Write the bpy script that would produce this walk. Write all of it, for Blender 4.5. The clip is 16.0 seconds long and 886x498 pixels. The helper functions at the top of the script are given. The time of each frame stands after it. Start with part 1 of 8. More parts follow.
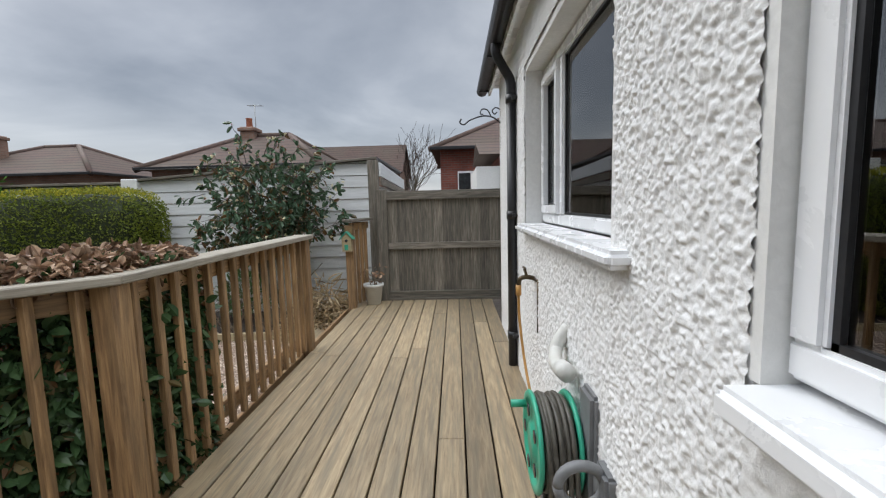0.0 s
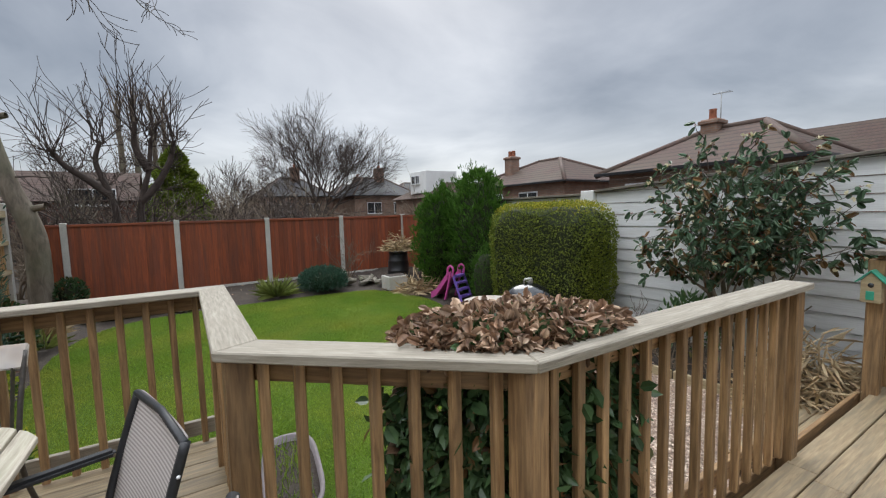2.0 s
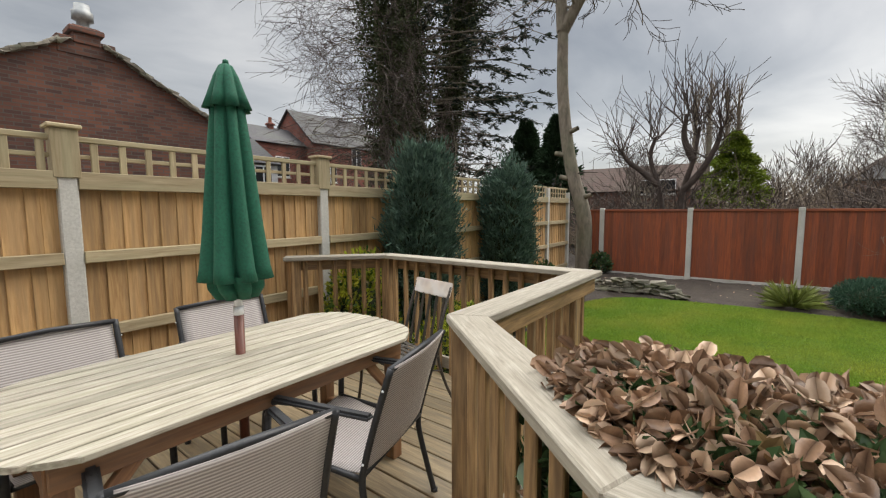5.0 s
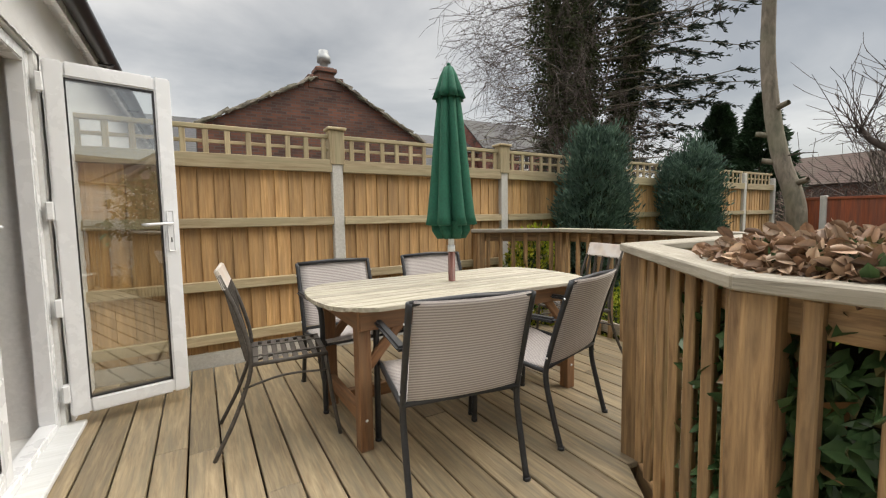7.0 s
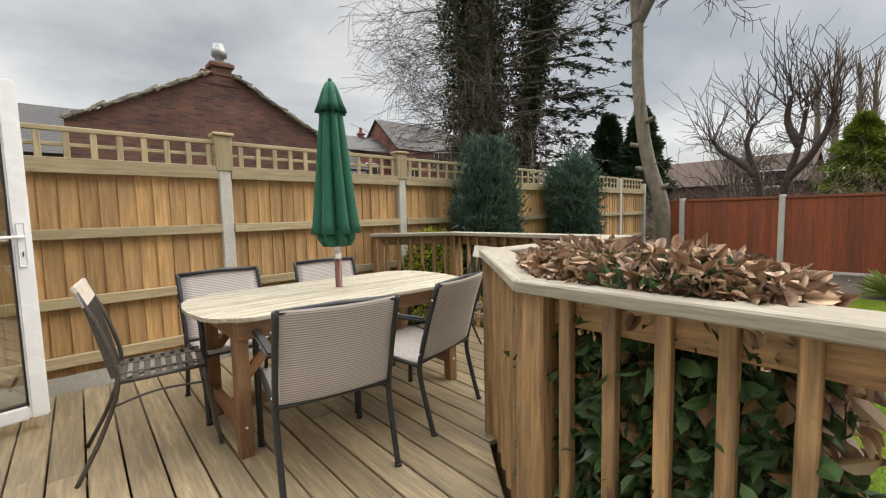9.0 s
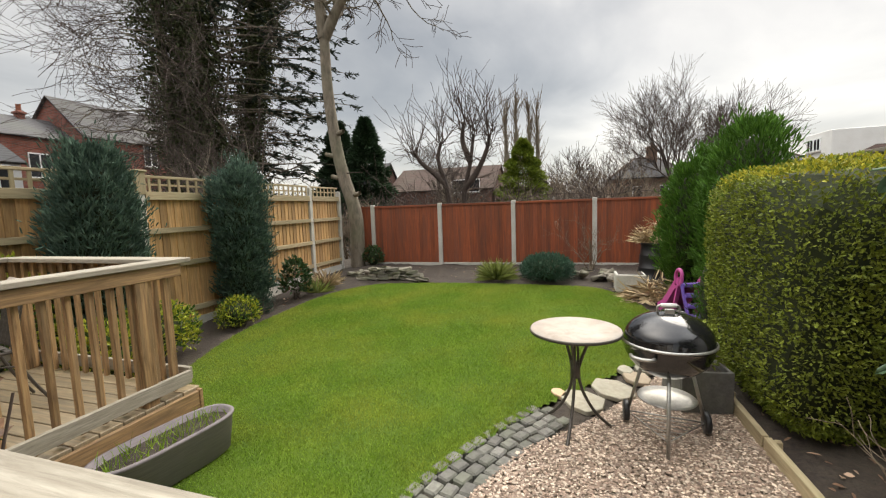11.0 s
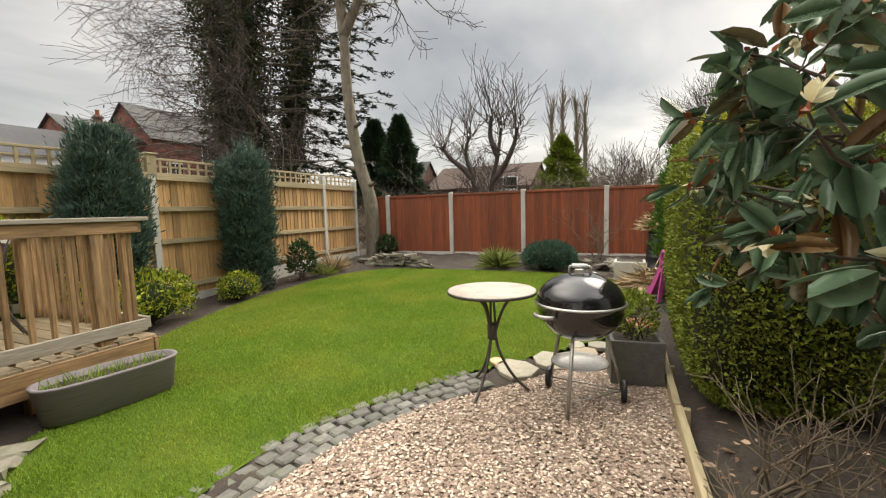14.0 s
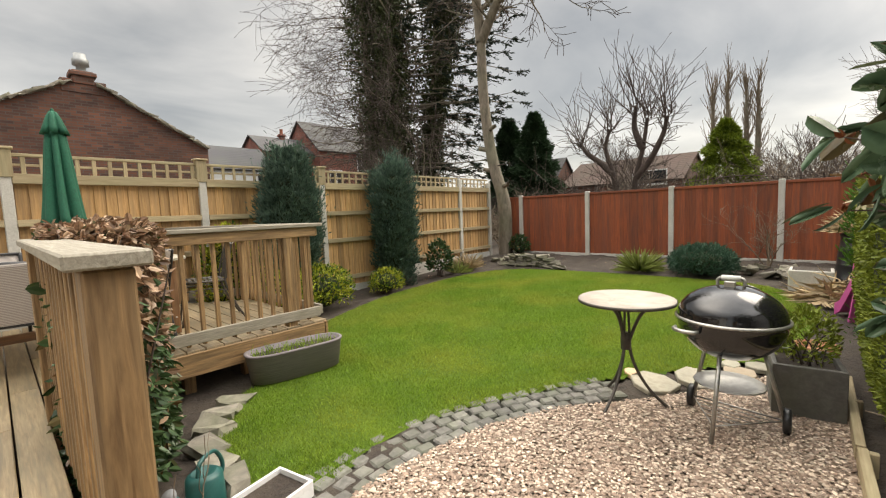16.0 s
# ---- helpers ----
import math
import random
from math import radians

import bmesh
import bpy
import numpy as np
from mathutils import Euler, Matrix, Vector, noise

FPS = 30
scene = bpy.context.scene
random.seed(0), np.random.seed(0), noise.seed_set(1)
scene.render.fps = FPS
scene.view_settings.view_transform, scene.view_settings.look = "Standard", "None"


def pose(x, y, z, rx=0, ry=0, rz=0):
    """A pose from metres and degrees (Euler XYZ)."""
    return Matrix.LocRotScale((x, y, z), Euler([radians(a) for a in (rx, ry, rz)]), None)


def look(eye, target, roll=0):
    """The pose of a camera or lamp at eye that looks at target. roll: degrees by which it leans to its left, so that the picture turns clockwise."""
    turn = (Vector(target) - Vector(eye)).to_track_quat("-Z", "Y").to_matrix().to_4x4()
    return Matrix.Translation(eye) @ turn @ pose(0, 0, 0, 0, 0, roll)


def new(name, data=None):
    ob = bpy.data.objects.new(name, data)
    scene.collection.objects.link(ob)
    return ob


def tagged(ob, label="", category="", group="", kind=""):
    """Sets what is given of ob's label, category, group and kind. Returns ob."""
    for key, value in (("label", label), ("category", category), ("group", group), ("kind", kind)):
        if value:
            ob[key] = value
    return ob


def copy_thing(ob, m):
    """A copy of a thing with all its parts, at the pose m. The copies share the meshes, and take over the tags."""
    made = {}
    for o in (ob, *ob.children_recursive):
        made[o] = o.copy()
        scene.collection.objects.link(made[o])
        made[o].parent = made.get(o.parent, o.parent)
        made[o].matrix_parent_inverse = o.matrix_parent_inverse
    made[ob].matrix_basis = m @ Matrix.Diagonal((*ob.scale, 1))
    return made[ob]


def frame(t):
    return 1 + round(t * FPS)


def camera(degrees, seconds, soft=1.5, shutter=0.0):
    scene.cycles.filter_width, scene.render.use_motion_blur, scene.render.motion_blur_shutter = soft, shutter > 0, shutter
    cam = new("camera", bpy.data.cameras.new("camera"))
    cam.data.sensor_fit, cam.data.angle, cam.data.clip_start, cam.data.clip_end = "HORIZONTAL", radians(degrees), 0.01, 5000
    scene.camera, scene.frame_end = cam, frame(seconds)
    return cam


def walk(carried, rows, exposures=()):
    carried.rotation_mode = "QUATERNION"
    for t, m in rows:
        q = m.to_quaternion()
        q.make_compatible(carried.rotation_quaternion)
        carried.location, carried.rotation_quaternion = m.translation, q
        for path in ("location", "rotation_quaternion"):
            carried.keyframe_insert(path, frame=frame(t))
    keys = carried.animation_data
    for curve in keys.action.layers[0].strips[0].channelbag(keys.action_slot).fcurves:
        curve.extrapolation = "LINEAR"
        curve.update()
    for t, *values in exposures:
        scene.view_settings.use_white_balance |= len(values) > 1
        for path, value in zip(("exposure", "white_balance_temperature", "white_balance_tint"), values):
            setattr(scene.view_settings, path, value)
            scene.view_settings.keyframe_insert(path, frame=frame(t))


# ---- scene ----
cam = camera(93.7, 16.0, 1.2)

PATH = [
    (0, (0.324, 1.82, 1.253), (0.264, 3.808, 1.039), -1.5),
    (0.5, (0.197, 1.929, 1.235), (-0.55, 3.773, 1.039), -1.9),
    (1, (0.097, 2.056, 1.325), (-1.106, 3.642, 1.136), -2.0),
    (1.5, (0.018, 2.3, 1.372), (-1.481, 3.613, 1.2), -1.7),
    (2, (-0.066, 2.469, 1.468), (-1.76, 3.517, 1.291), -1.5),
    (2.5, (-0.147, 2.664, 1.577), (-1.974, 3.456, 1.393), -1.5),
    (3, (-0.193, 2.912, 1.596), (-2.117, 3.43, 1.411), -1.3),
    (3.5, (-0.243, 3.156, 1.603), (-2.226, 3.34, 1.421), -1.0),
    (4, (-0.354, 3.343, 1.601), (-2.331, 3.106, 1.41), -0.4),
    (4.5, (-0.425, 3.41, 1.519), (-2.285, 2.7, 1.327), -0.5),
    (5, (-0.334, 3.486, 1.433), (-1.92, 2.282, 1.244), -0.3),
    (5.2, (-0.273, 3.519, 1.403), (-1.739, 2.172, 1.216), -0.3),
    (7.3, (0.142, 3.825, 1.137), (-0.856, 2.099, 0.979), -1.0),
    (7.5, (0.167, 3.839, 1.123), (-0.826, 2.11, 0.964), -1.0),
    (8, (0.197, 3.872, 1.088), (-0.821, 2.157, 0.929), -1.0),
    (8.5, (0.143, 3.935, 1.136), (-0.95, 2.267, 0.977), -1.1),
    (9, (0.01, 4.083, 1.215), (-1.306, 2.587, 1.049), -1.4),
    (9.5, (-0.204, 4.367, 1.308), (-1.824, 3.209, 1.116), -1.3),
    (10, (-0.369, 4.772, 1.345), (-2.217, 4.034, 1.144), -1.3),
    (12.3, (-1.08, 6.053, 1.225), (-2.988, 5.487, 1.025), -2.1),
    (12.5, (-1.089, 6.111, 1.184), (-2.981, 5.495, 0.989), -1.9),
    (13, (-1.08, 6.242, 1.098), (-2.934, 5.516, 0.91), -1.8),
    (13.5, (-1.008, 6.341, 1.036), (-2.835, 5.549, 0.85), -1.7),
    (14, (-0.976, 6.429, 0.999), (-2.79, 5.606, 0.815), -1.6),
    (14.5, (-0.955, 6.502, 0.985), (-2.756, 5.651, 0.802), -1.8),
    (15, (-0.905, 6.519, 0.974), (-2.67, 5.595, 0.793), -2.0),
    (15.5, (-0.869, 6.531, 0.995), (-2.558, 5.474, 0.815), -2.2),
    (16, (-0.835, 6.533, 1.073), (-2.301, 5.183, 0.899), -2.3),
]
EXPOSURES = [(0, 0.0, 6350, 10), (1.5, 0.05, 6400, 10), (3.5, 0.18, 6500, 10), (5, 0.32, 7000, 10), (7.5, 0.46, 7200, 10), (9, 0.53, 7200, 10), (10, 0.47, 7200, 10), (12.5, 0.60, 7600, 10), (16, 0.62, 7700, 10)]
walk(cam, [(t, look(eye, target, roll)) for t, eye, target, roll in PATH], EXPOSURES)

# ---- world and light ----
world = bpy.data.worlds.new("overcast_sky")
scene.world = world
world.use_nodes = True
wn, wl = world.node_tree.nodes, world.node_tree.links
wn.clear()
SUN_EL, SUN_FROM = 45.0, 60.0


def wnode(kind, **kw):
    n = wn.new(kind)
    for k, v in kw.items():
        if k in n.inputs:
            n.inputs[k].default_value = v
    return n


def wmath(op, a, b=None):
    n = wn.new("ShaderNodeMath")
    n.operation = op
    for i, v in enumerate((a, b)):
        if v is None:
            continue
        if isinstance(v, (int, float)):
            n.inputs[i].default_value = v
        else:
            wl.new(v, n.inputs[i])
    return n.outputs[0]


sky = wn.new("ShaderNodeTexSky")
sky.sky_type = "NISHITA"
sky.sun_disc = False
sky.sun_elevation, sky.sun_rotation = radians(SUN_EL), radians(-SUN_FROM)
coord = wn.new("ShaderNodeTexCoord")
sep = wn.new("ShaderNodeSeparateXYZ")
wl.new(coord.outputs["Generated"], sep.inputs[0])
rise = wmath("ADD", wmath("MAXIMUM", sep.outputs[2], 0.0), 0.16)
flat = wn.new("ShaderNodeCombineXYZ")
wl.new(wmath("DIVIDE", sep.outputs[0], rise), flat.inputs[0])
wl.new(wmath("DIVIDE", sep.outputs[1], rise), flat.inputs[1])
banks = wnode("ShaderNodeTexNoise", Scale=0.75, Detail=7.0, Roughness=0.52, Distortion=0.35)
wl.new(flat.outputs[0], banks.inputs["Vector"])
sheets = wnode("ShaderNodeTexNoise", Scale=0.3, Detail=3.0, Roughness=0.5)
wl.new(flat.outputs[0], sheets.inputs["Vector"])
thick = wmath("ADD", wmath("MULTIPLY", banks.outputs[0], 0.6), wmath("MULTIPLY", sheets.outputs[0], 0.4))
ramp = wn.new("ShaderNodeValToRGB")
wl.new(thick, ramp.inputs[0])
stops = ramp.color_ramp.elements
stops[0].position, stops[0].color = 0.38, (0.205, 0.225, 0.255, 1)
stops[1].position, stops[1].color = 0.68, (0.72, 0.73, 0.74, 1)
mid = stops.new(0.5)
mid.color = (0.365, 0.385, 0.415, 1)
low = wmath("SUBTRACT", 1.0, wmath("MINIMUM", wmath("MULTIPLY", wmath("ABSOLUTE", sep.outputs[2]), 4.5), 1.0))
haze = wn.new("ShaderNodeMix")
haze.data_type = "RGBA"
wl.new(wmath("MULTIPLY", low, 0.55), haze.inputs[0])
wl.new(ramp.outputs[0], haze.inputs[6])
haze.inputs[7].default_value = (0.58, 0.59, 0.61, 1)
# an overcast sky is brightest overhead
over = wn.new("ShaderNodeMapRange")
over.interpolation_type = "SMOOTHSTEP"
over.inputs[1].default_value, over.inputs[2].default_value, over.inputs[3].default_value, over.inputs[4].default_value = 0.48, 0.85, 1.0, 6.2
wl.new(sep.outputs[2], over.inputs[0])
clouds = wnode("ShaderNodeBackground")
wl.new(over.outputs[0], clouds.inputs[1])
wl.new(haze.outputs[2], clouds.inputs[0])
clear = wnode("ShaderNodeBackground", Strength=0.02)
wl.new(sky.outputs[0], clear.inputs[0])
both = wn.new("ShaderNodeAddShader")
wl.new(clouds.outputs[0], both.inputs[0])
wl.new(clear.outputs[0], both.inputs[1])
out = wn.new("ShaderNodeOutputWorld")
wl.new(both.outputs[0], out.inputs[0])
sun = new("sun", bpy.data.lights.new("sun", "SUN"))
sun.data.energy, sun.data.angle, sun.data.color = 1.5, radians(40), (1.0, 0.97, 0.92)
sun.matrix_world = pose(0, 0, 20, 90 - SUN_EL, 0, 180 + SUN_FROM)

# ---- materials ----
def rgb(c, k=1.0):
    return (c[0] * k, c[1] * k, c[2] * k, 1)


def mat(name, light, dark, rough=0.7, grain=30.0, stretch=(1, 1, 1), bump=0.2, stain=None, stain_scale=1.5, stain_amount=0.5,
        rand="", rand_amount=0.35, metal=0.0, coat=0.0, detail=6.0, cells=False, spec=0.5, rand_color=None, height=0.01, through_light=0.0):
    """A two-scale surface: grain between light and dark, patches of stain, a shift from piece to piece."""
    m = bpy.data.materials.new(name)
    m.use_nodes = True
    nt = m.node_tree
    N, L = nt.nodes, nt.links
    b = N["Principled BSDF"]
    tc, mp = N.new("ShaderNodeTexCoord"), N.new("ShaderNodeMapping")
    mp.inputs["Scale"].default_value = stretch
    L.new(tc.outputs["Object"], mp.inputs["Vector"])
    source = mp.outputs[0]
    pick = None
    if rand == "object":
        oi = N.new("ShaderNodeObjectInfo")
        pick = oi.outputs["Random"]
        shift = N.new("ShaderNodeVectorMath")
        shift.operation = "MULTIPLY_ADD"
        cx = N.new("ShaderNodeCombineXYZ")
        for i in range(3):
            L.new(pick, cx.inputs[i])
        L.new(cx.outputs[0], shift.inputs[0])
        shift.inputs[1].default_value = (37, 53, 71)
        L.new(source, shift.inputs[2])
        source = shift.outputs[0]
    elif rand == "island":
        pick = N.new("ShaderNodeNewGeometry").outputs["Random Per Island"]
    if cells:
        tx = N.new("ShaderNodeTexVoronoi")
        value = tx.outputs["Distance"]
    else:
        tx = N.new("ShaderNodeTexNoise")
        tx.inputs["Detail"].default_value = detail
        tx.inputs["Roughness"].default_value = 0.62
        tx.inputs["Distortion"].default_value = 0.4
        value = tx.outputs[0]
    tx.inputs["Scale"].default_value = grain
    L.new(source, tx.inputs["Vector"])
    cr = N.new("ShaderNodeValToRGB")
    cr.color_ramp.elements[0].position, cr.color_ramp.elements[1].position = (0.32, 0.68) if not cells else (0.0, 0.6)
    cr.color_ramp.elements[0].color, cr.color_ramp.elements[1].color = rgb(dark), rgb(light)
    L.new(value, cr.inputs[0])
    color = cr.outputs[0]

    def mix(kind, fac, a, c):
        x = N.new("ShaderNodeMix")
        x.data_type, x.blend_type = "RGBA", kind
        for sock, v in ((x.inputs[0], fac), (x.inputs[6], a), (x.inputs[7], c)):
            if isinstance(v, (int, float)):
                sock.default_value = v
            elif isinstance(v, tuple):
                sock.default_value = v if len(v) == 4 else rgb(v)
            else:
                L.new(v, sock)
        return x.outputs[2]

    if stain:
        s = N.new("ShaderNodeTexNoise")
        s.inputs["Scale"].default_value = stain_scale
        s.inputs["Detail"].default_value = 5
        L.new(source if rand == "object" else tc.outputs["Object"], s.inputs["Vector"])
        sr = N.new("ShaderNodeMapRange")
        sr.inputs[1].default_value, sr.inputs[2].default_value, sr.inputs[4].default_value = 0.42, 0.68, stain_amount
        L.new(s.outputs[0], sr.inputs[0])
        color = mix("MIX", sr.outputs[0], color, stain)
    if pick is not None:
        if rand_color:
            fr = N.new("ShaderNodeMapRange")
            fr.inputs[1].default_value, fr.inputs[2].default_value = 1 - rand_amount, 1 - rand_amount + 0.12
            L.new(pick, fr.inputs[0])
            color = mix("MIX", fr.outputs[0], color, rand_color)
        hs = N.new("ShaderNodeHueSaturation")
        vr = N.new("ShaderNodeMapRange")
        vr.inputs[3].default_value, vr.inputs[4].default_value = 1 - min(rand_amount, 0.4), 1 + min(rand_amount, 0.4)
        mulp = N.new("ShaderNodeMath")
        mulp.operation = "FRACT"
        m7 = N.new("ShaderNodeMath")
        m7.operation = "MULTIPLY"
        m7.inputs[1].default_value = 7.31
        L.new(pick, m7.inputs[0])
        L.new(m7.outputs[0], mulp.inputs[0])
        L.new(mulp.outputs[0], vr.inputs[0])
        L.new(vr.outputs[0], hs.inputs["Value"])
        L.new(color, hs.inputs["Color"])
        color = hs.outputs[0]
    L.new(color, b.inputs["Base Color"])
    rr = N.new("ShaderNodeMapRange")
    rr.inputs[3].default_value, rr.inputs[4].default_value = max(rough - 0.12, 0.03), min(rough + 0.1, 1)
    L.new(value, rr.inputs[0])
    L.new(rr.outputs[0], b.inputs["Roughness"])
    b.inputs["Metallic"].default_value = metal
    b.inputs["Coat Weight"].default_value = coat
    b.inputs["Specular IOR Level"].default_value = spec
    if bump:
        bp = N.new("ShaderNodeBump")
        bp.inputs["Strength"].default_value = bump
        bp.inputs["Distance"].default_value = height
        L.new(value, bp.inputs["Height"])
        L.new(bp.outputs[0], b.inputs["Normal"])
    if through_light:
        tr = N.new("ShaderNodeBsdfTranslucent")
        L.new(color, tr.inputs[0])
        ms = N.new("ShaderNodeMixShader")
        ms.inputs[0].default_value = through_light
        L.new(b.outputs[0], ms.inputs[1])
        L.new(tr.outputs[0], ms.inputs[2])
        L.new(ms.outputs[0], N["Material Output"].inputs[0])
    return m


def brick_mat(name, a, b2, mortar, scale=1.0):
    m = mat(name, a, b2, 0.85, 14, bump=0.2)
    N, L = m.node_tree.nodes, m.node_tree.links
    p = N["Principled BSDF"]
    tc = N.new("ShaderNodeTexCoord")
    sp = N.new("ShaderNodeSeparateXYZ")
    L.new(tc.outputs["Object"], sp.inputs[0])
    ad = N.new("ShaderNodeMath")
    L.new(sp.outputs[0], ad.inputs[0])
    L.new(sp.outputs[1], ad.inputs[1])
    cb = N.new("ShaderNodeCombineXYZ")
    L.new(ad.outputs[0], cb.inputs[0])
    L.new(sp.outputs[2], cb.inputs[1])
    br = N.new("ShaderNodeTexBrick")
    L.new(cb.outputs[0], br.inputs["Vector"])
    br.inputs["Scale"].default_value = scale
    br.inputs["Brick Width"].default_value, br.inputs["Row Height"].default_value = 0.225, 0.075
    br.inputs["Mortar Size"].default_value = 0.008
    br.inputs["Color1"].default_value, br.inputs["Color2"].default_value, br.inputs["Mortar"].default_value = rgb(a), rgb(b2), rgb(mortar)
    ns = N.new("ShaderNodeTexNoise")
    ns.inputs["Scale"].default_value = 1.3
    ns.inputs["Detail"].default_value = 6
    L.new(tc.outputs["Object"], ns.inputs["Vector"])
    mx = N.new("ShaderNodeMix")
    mx.data_type, mx.blend_type = "RGBA", "MULTIPLY"
    mx.inputs[0].default_value = 0.7
    L.new(br.outputs[0], mx.inputs[6])
    cr = N.new("ShaderNodeValToRGB")
    cr.color_ramp.elements[0].position, cr.color_ramp.elements[0].color = 0.35, (0.5, 0.48, 0.46, 1)
    cr.color_ramp.elements[1].position = 0.65
    L.new(ns.outputs[0], cr.inputs[0])
    L.new(cr.outputs[0], mx.inputs[7])
    L.new(mx.outputs[2], p.inputs["Base Color"])
    return m


def glass_mat(name, tint=(1, 1, 1)):
    m = bpy.data.materials.new(name)
    m.use_nodes = True
    N, L = m.node_tree.nodes, m.node_tree.links
    N.remove(N["Principled BSDF"])
    tr, gl, fr, ms = N.new("ShaderNodeBsdfTransparent"), N.new("ShaderNodeBsdfGlossy"), N.new("ShaderNodeFresnel"), N.new("ShaderNodeMixShader")
    tr.inputs[0].default_value = rgb(tint)
    gl.inputs["Roughness"].default_value = 0.01
    fr.inputs[0].default_value = 2.9
    L.new(fr.outputs[0], ms.inputs[0])
    L.new(tr.outputs[0], ms.inputs[1])
    L.new(gl.outputs[0], ms.inputs[2])
    L.new(ms.outputs[0], N["Material Output"].inputs[0])
    return m


GRAIN = (1.0, 13.0, 13.0)
M_DECK = mat("deck_boards", (0.40, 0.31, 0.19), (0.20, 0.145, 0.085), 0.5, 5, GRAIN, 0.4, (0.17, 0.145, 0.10), 2.4, 0.7, "object", 0.26, height=0.003)
M_CAP = mat("weathered_rail_cap", (0.385, 0.35, 0.285), (0.20, 0.175, 0.135), 0.8, 8, GRAIN, 0.7, (0.25, 0.22, 0.17), 3.0, 0.55, "object", 0.1, height=0.003)
M_RAIL = mat("rail_timber", (0.46, 0.285, 0.135), (0.15, 0.082, 0.036), 0.6, 4.0, GRAIN, 0.55, (0.16, 0.11, 0.062), 2.6, 0.55, "object", 0.22, height=0.003)
M_FENCE = mat("larch_fence_board", (0.58, 0.355, 0.155), (0.34, 0.185, 0.07), 0.75, 4, GRAIN, 0.4, (0.30, 0.19, 0.095), 1.8, 0.65, "object", 0.3, height=0.003)
M_FENCE_RAIL = mat("pale_fence_rail", (0.47, 0.38, 0.24), (0.28, 0.21, 0.115), 0.8, 4, GRAIN, 0.35, (0.32, 0.29, 0.17), 1.5, 0.6, "object", 0.14, height=0.003)
M_RED = mat("red_brown_stain", (0.32, 0.080, 0.026), (0.18, 0.042, 0.016), 0.7, 3, GRAIN, 0.35, (0.09, 0.045, 0.035), 0.9, 0.5, "object", 0.22, height=0.003)
M_GATE = mat("grey_weathered_timber", (0.28, 0.245, 0.20), (0.10, 0.087, 0.067), 0.8, 5, GRAIN, 0.6, (0.085, 0.085, 0.066), 2.6, 0.65, "object", 0.28, height=0.003)
M_TABLE = mat("weathered_table_slat", (0.46, 0.42, 0.34), (0.22, 0.19, 0.145), 0.7, 6, GRAIN, 0.6, (0.24, 0.23, 0.16), 2.6, 0.6, "object", 0.16, height=0.003)
M_TABLE_LEG = mat("brown_table_frame", (0.27, 0.13, 0.055), (0.14, 0.065, 0.03), 0.6, 5, GRAIN, 0.3, (0.22, 0.15, 0.09), 2, 0.4, "object", 0.15, height=0.003)
M_CONC = mat("concrete", (0.60, 0.58, 0.53), (0.44, 0.42, 0.38), 0.9, 60, bump=0.4, stain=(0.33, 0.32, 0.27), stain_scale=2.2, stain_amount=0.5, height=0.004)
M_RENDER = mat("white_pebbledash", (0.86, 0.86, 0.85), (0.74, 0.74, 0.73), 0.85, 220, bump=0.5, stain=(0.70, 0.70, 0.68), stain_scale=1.2, stain_amount=0.4, height=0.003)
M_SMOOTH = mat("white_masonry_paint", (0.82, 0.82, 0.80), (0.72, 0.72, 0.70), 0.75, 40, bump=0.25, stain=(0.60, 0.59, 0.56), stain_scale=2, stain_amount=0.35, height=0.004)
M_UPVC = mat("white_upvc", (0.84, 0.85, 0.86), (0.80, 0.81, 0.82), 0.28, 6, bump=0.03, stain=(0.74, 0.74, 0.72), stain_scale=3, stain_amount=0.25)
M_BLACK = mat("black_plastic", (0.022, 0.022, 0.024), (0.013, 0.013, 0.014), 0.4, 30, bump=0.05)
M_BOARD = mat("white_painted_board", (0.78, 0.79, 0.79), (0.66, 0.67, 0.66), 0.7, 6, GRAIN, 0.3, (0.52, 0.53, 0.50), 1.3, 0.4, "object", 0.06, height=0.003)
M_GLASS = glass_mat("window_glass", (0.86, 0.9, 0.9))
M_CLEAR = glass_mat("door_glass", (0.93, 0.95, 0.94))
M_SOIL = mat("damp_soil", (0.060, 0.044, 0.034), (0.022, 0.016, 0.012), 0.9, 28, bump=0.9, stain=(0.085, 0.07, 0.05), stain_scale=3, stain_amount=0.5, height=0.02)
M_TURF = mat("turf", (0.095, 0.155, 0.026), (0.045, 0.08, 0.013), 0.95, 60, bump=0.5, spec=0.05, stain=(0.14, 0.19, 0.012), stain_scale=3.0, stain_amount=0.3, height=0.02)
M_BLADE = mat("grass_blade", (0.225, 0.345, 0.042), (0.120, 0.215, 0.024), 0.75, 55, bump=0, spec=0.15, stain=(0.36, 0.36, 0.065), stain_scale=1.3, stain_amount=0.6, rand="island", rand_amount=0.5, through_light=0.3)
M_PEBBLE_BED = mat("gravel_bed", (0.30, 0.23, 0.17), (0.13, 0.10, 0.075), 0.9, 55, bump=1.0, cells=True, height=0.02)
M_PEBBLE = mat("pebbles", (0.36, 0.255, 0.19), (0.19, 0.13, 0.095), 0.7, 40, bump=0.2, rand="island", rand_amount=0.38, rand_color=(0.56, 0.45, 0.35))
M_SETT = mat("grey_setts", (0.20, 0.19, 0.17), (0.105, 0.10, 0.088), 0.8, 25, bump=0.5, stain=(0.13, 0.15, 0.09), stain_scale=4, stain_amount=0.5, rand="object", rand_amount=0.25, height=0.004)
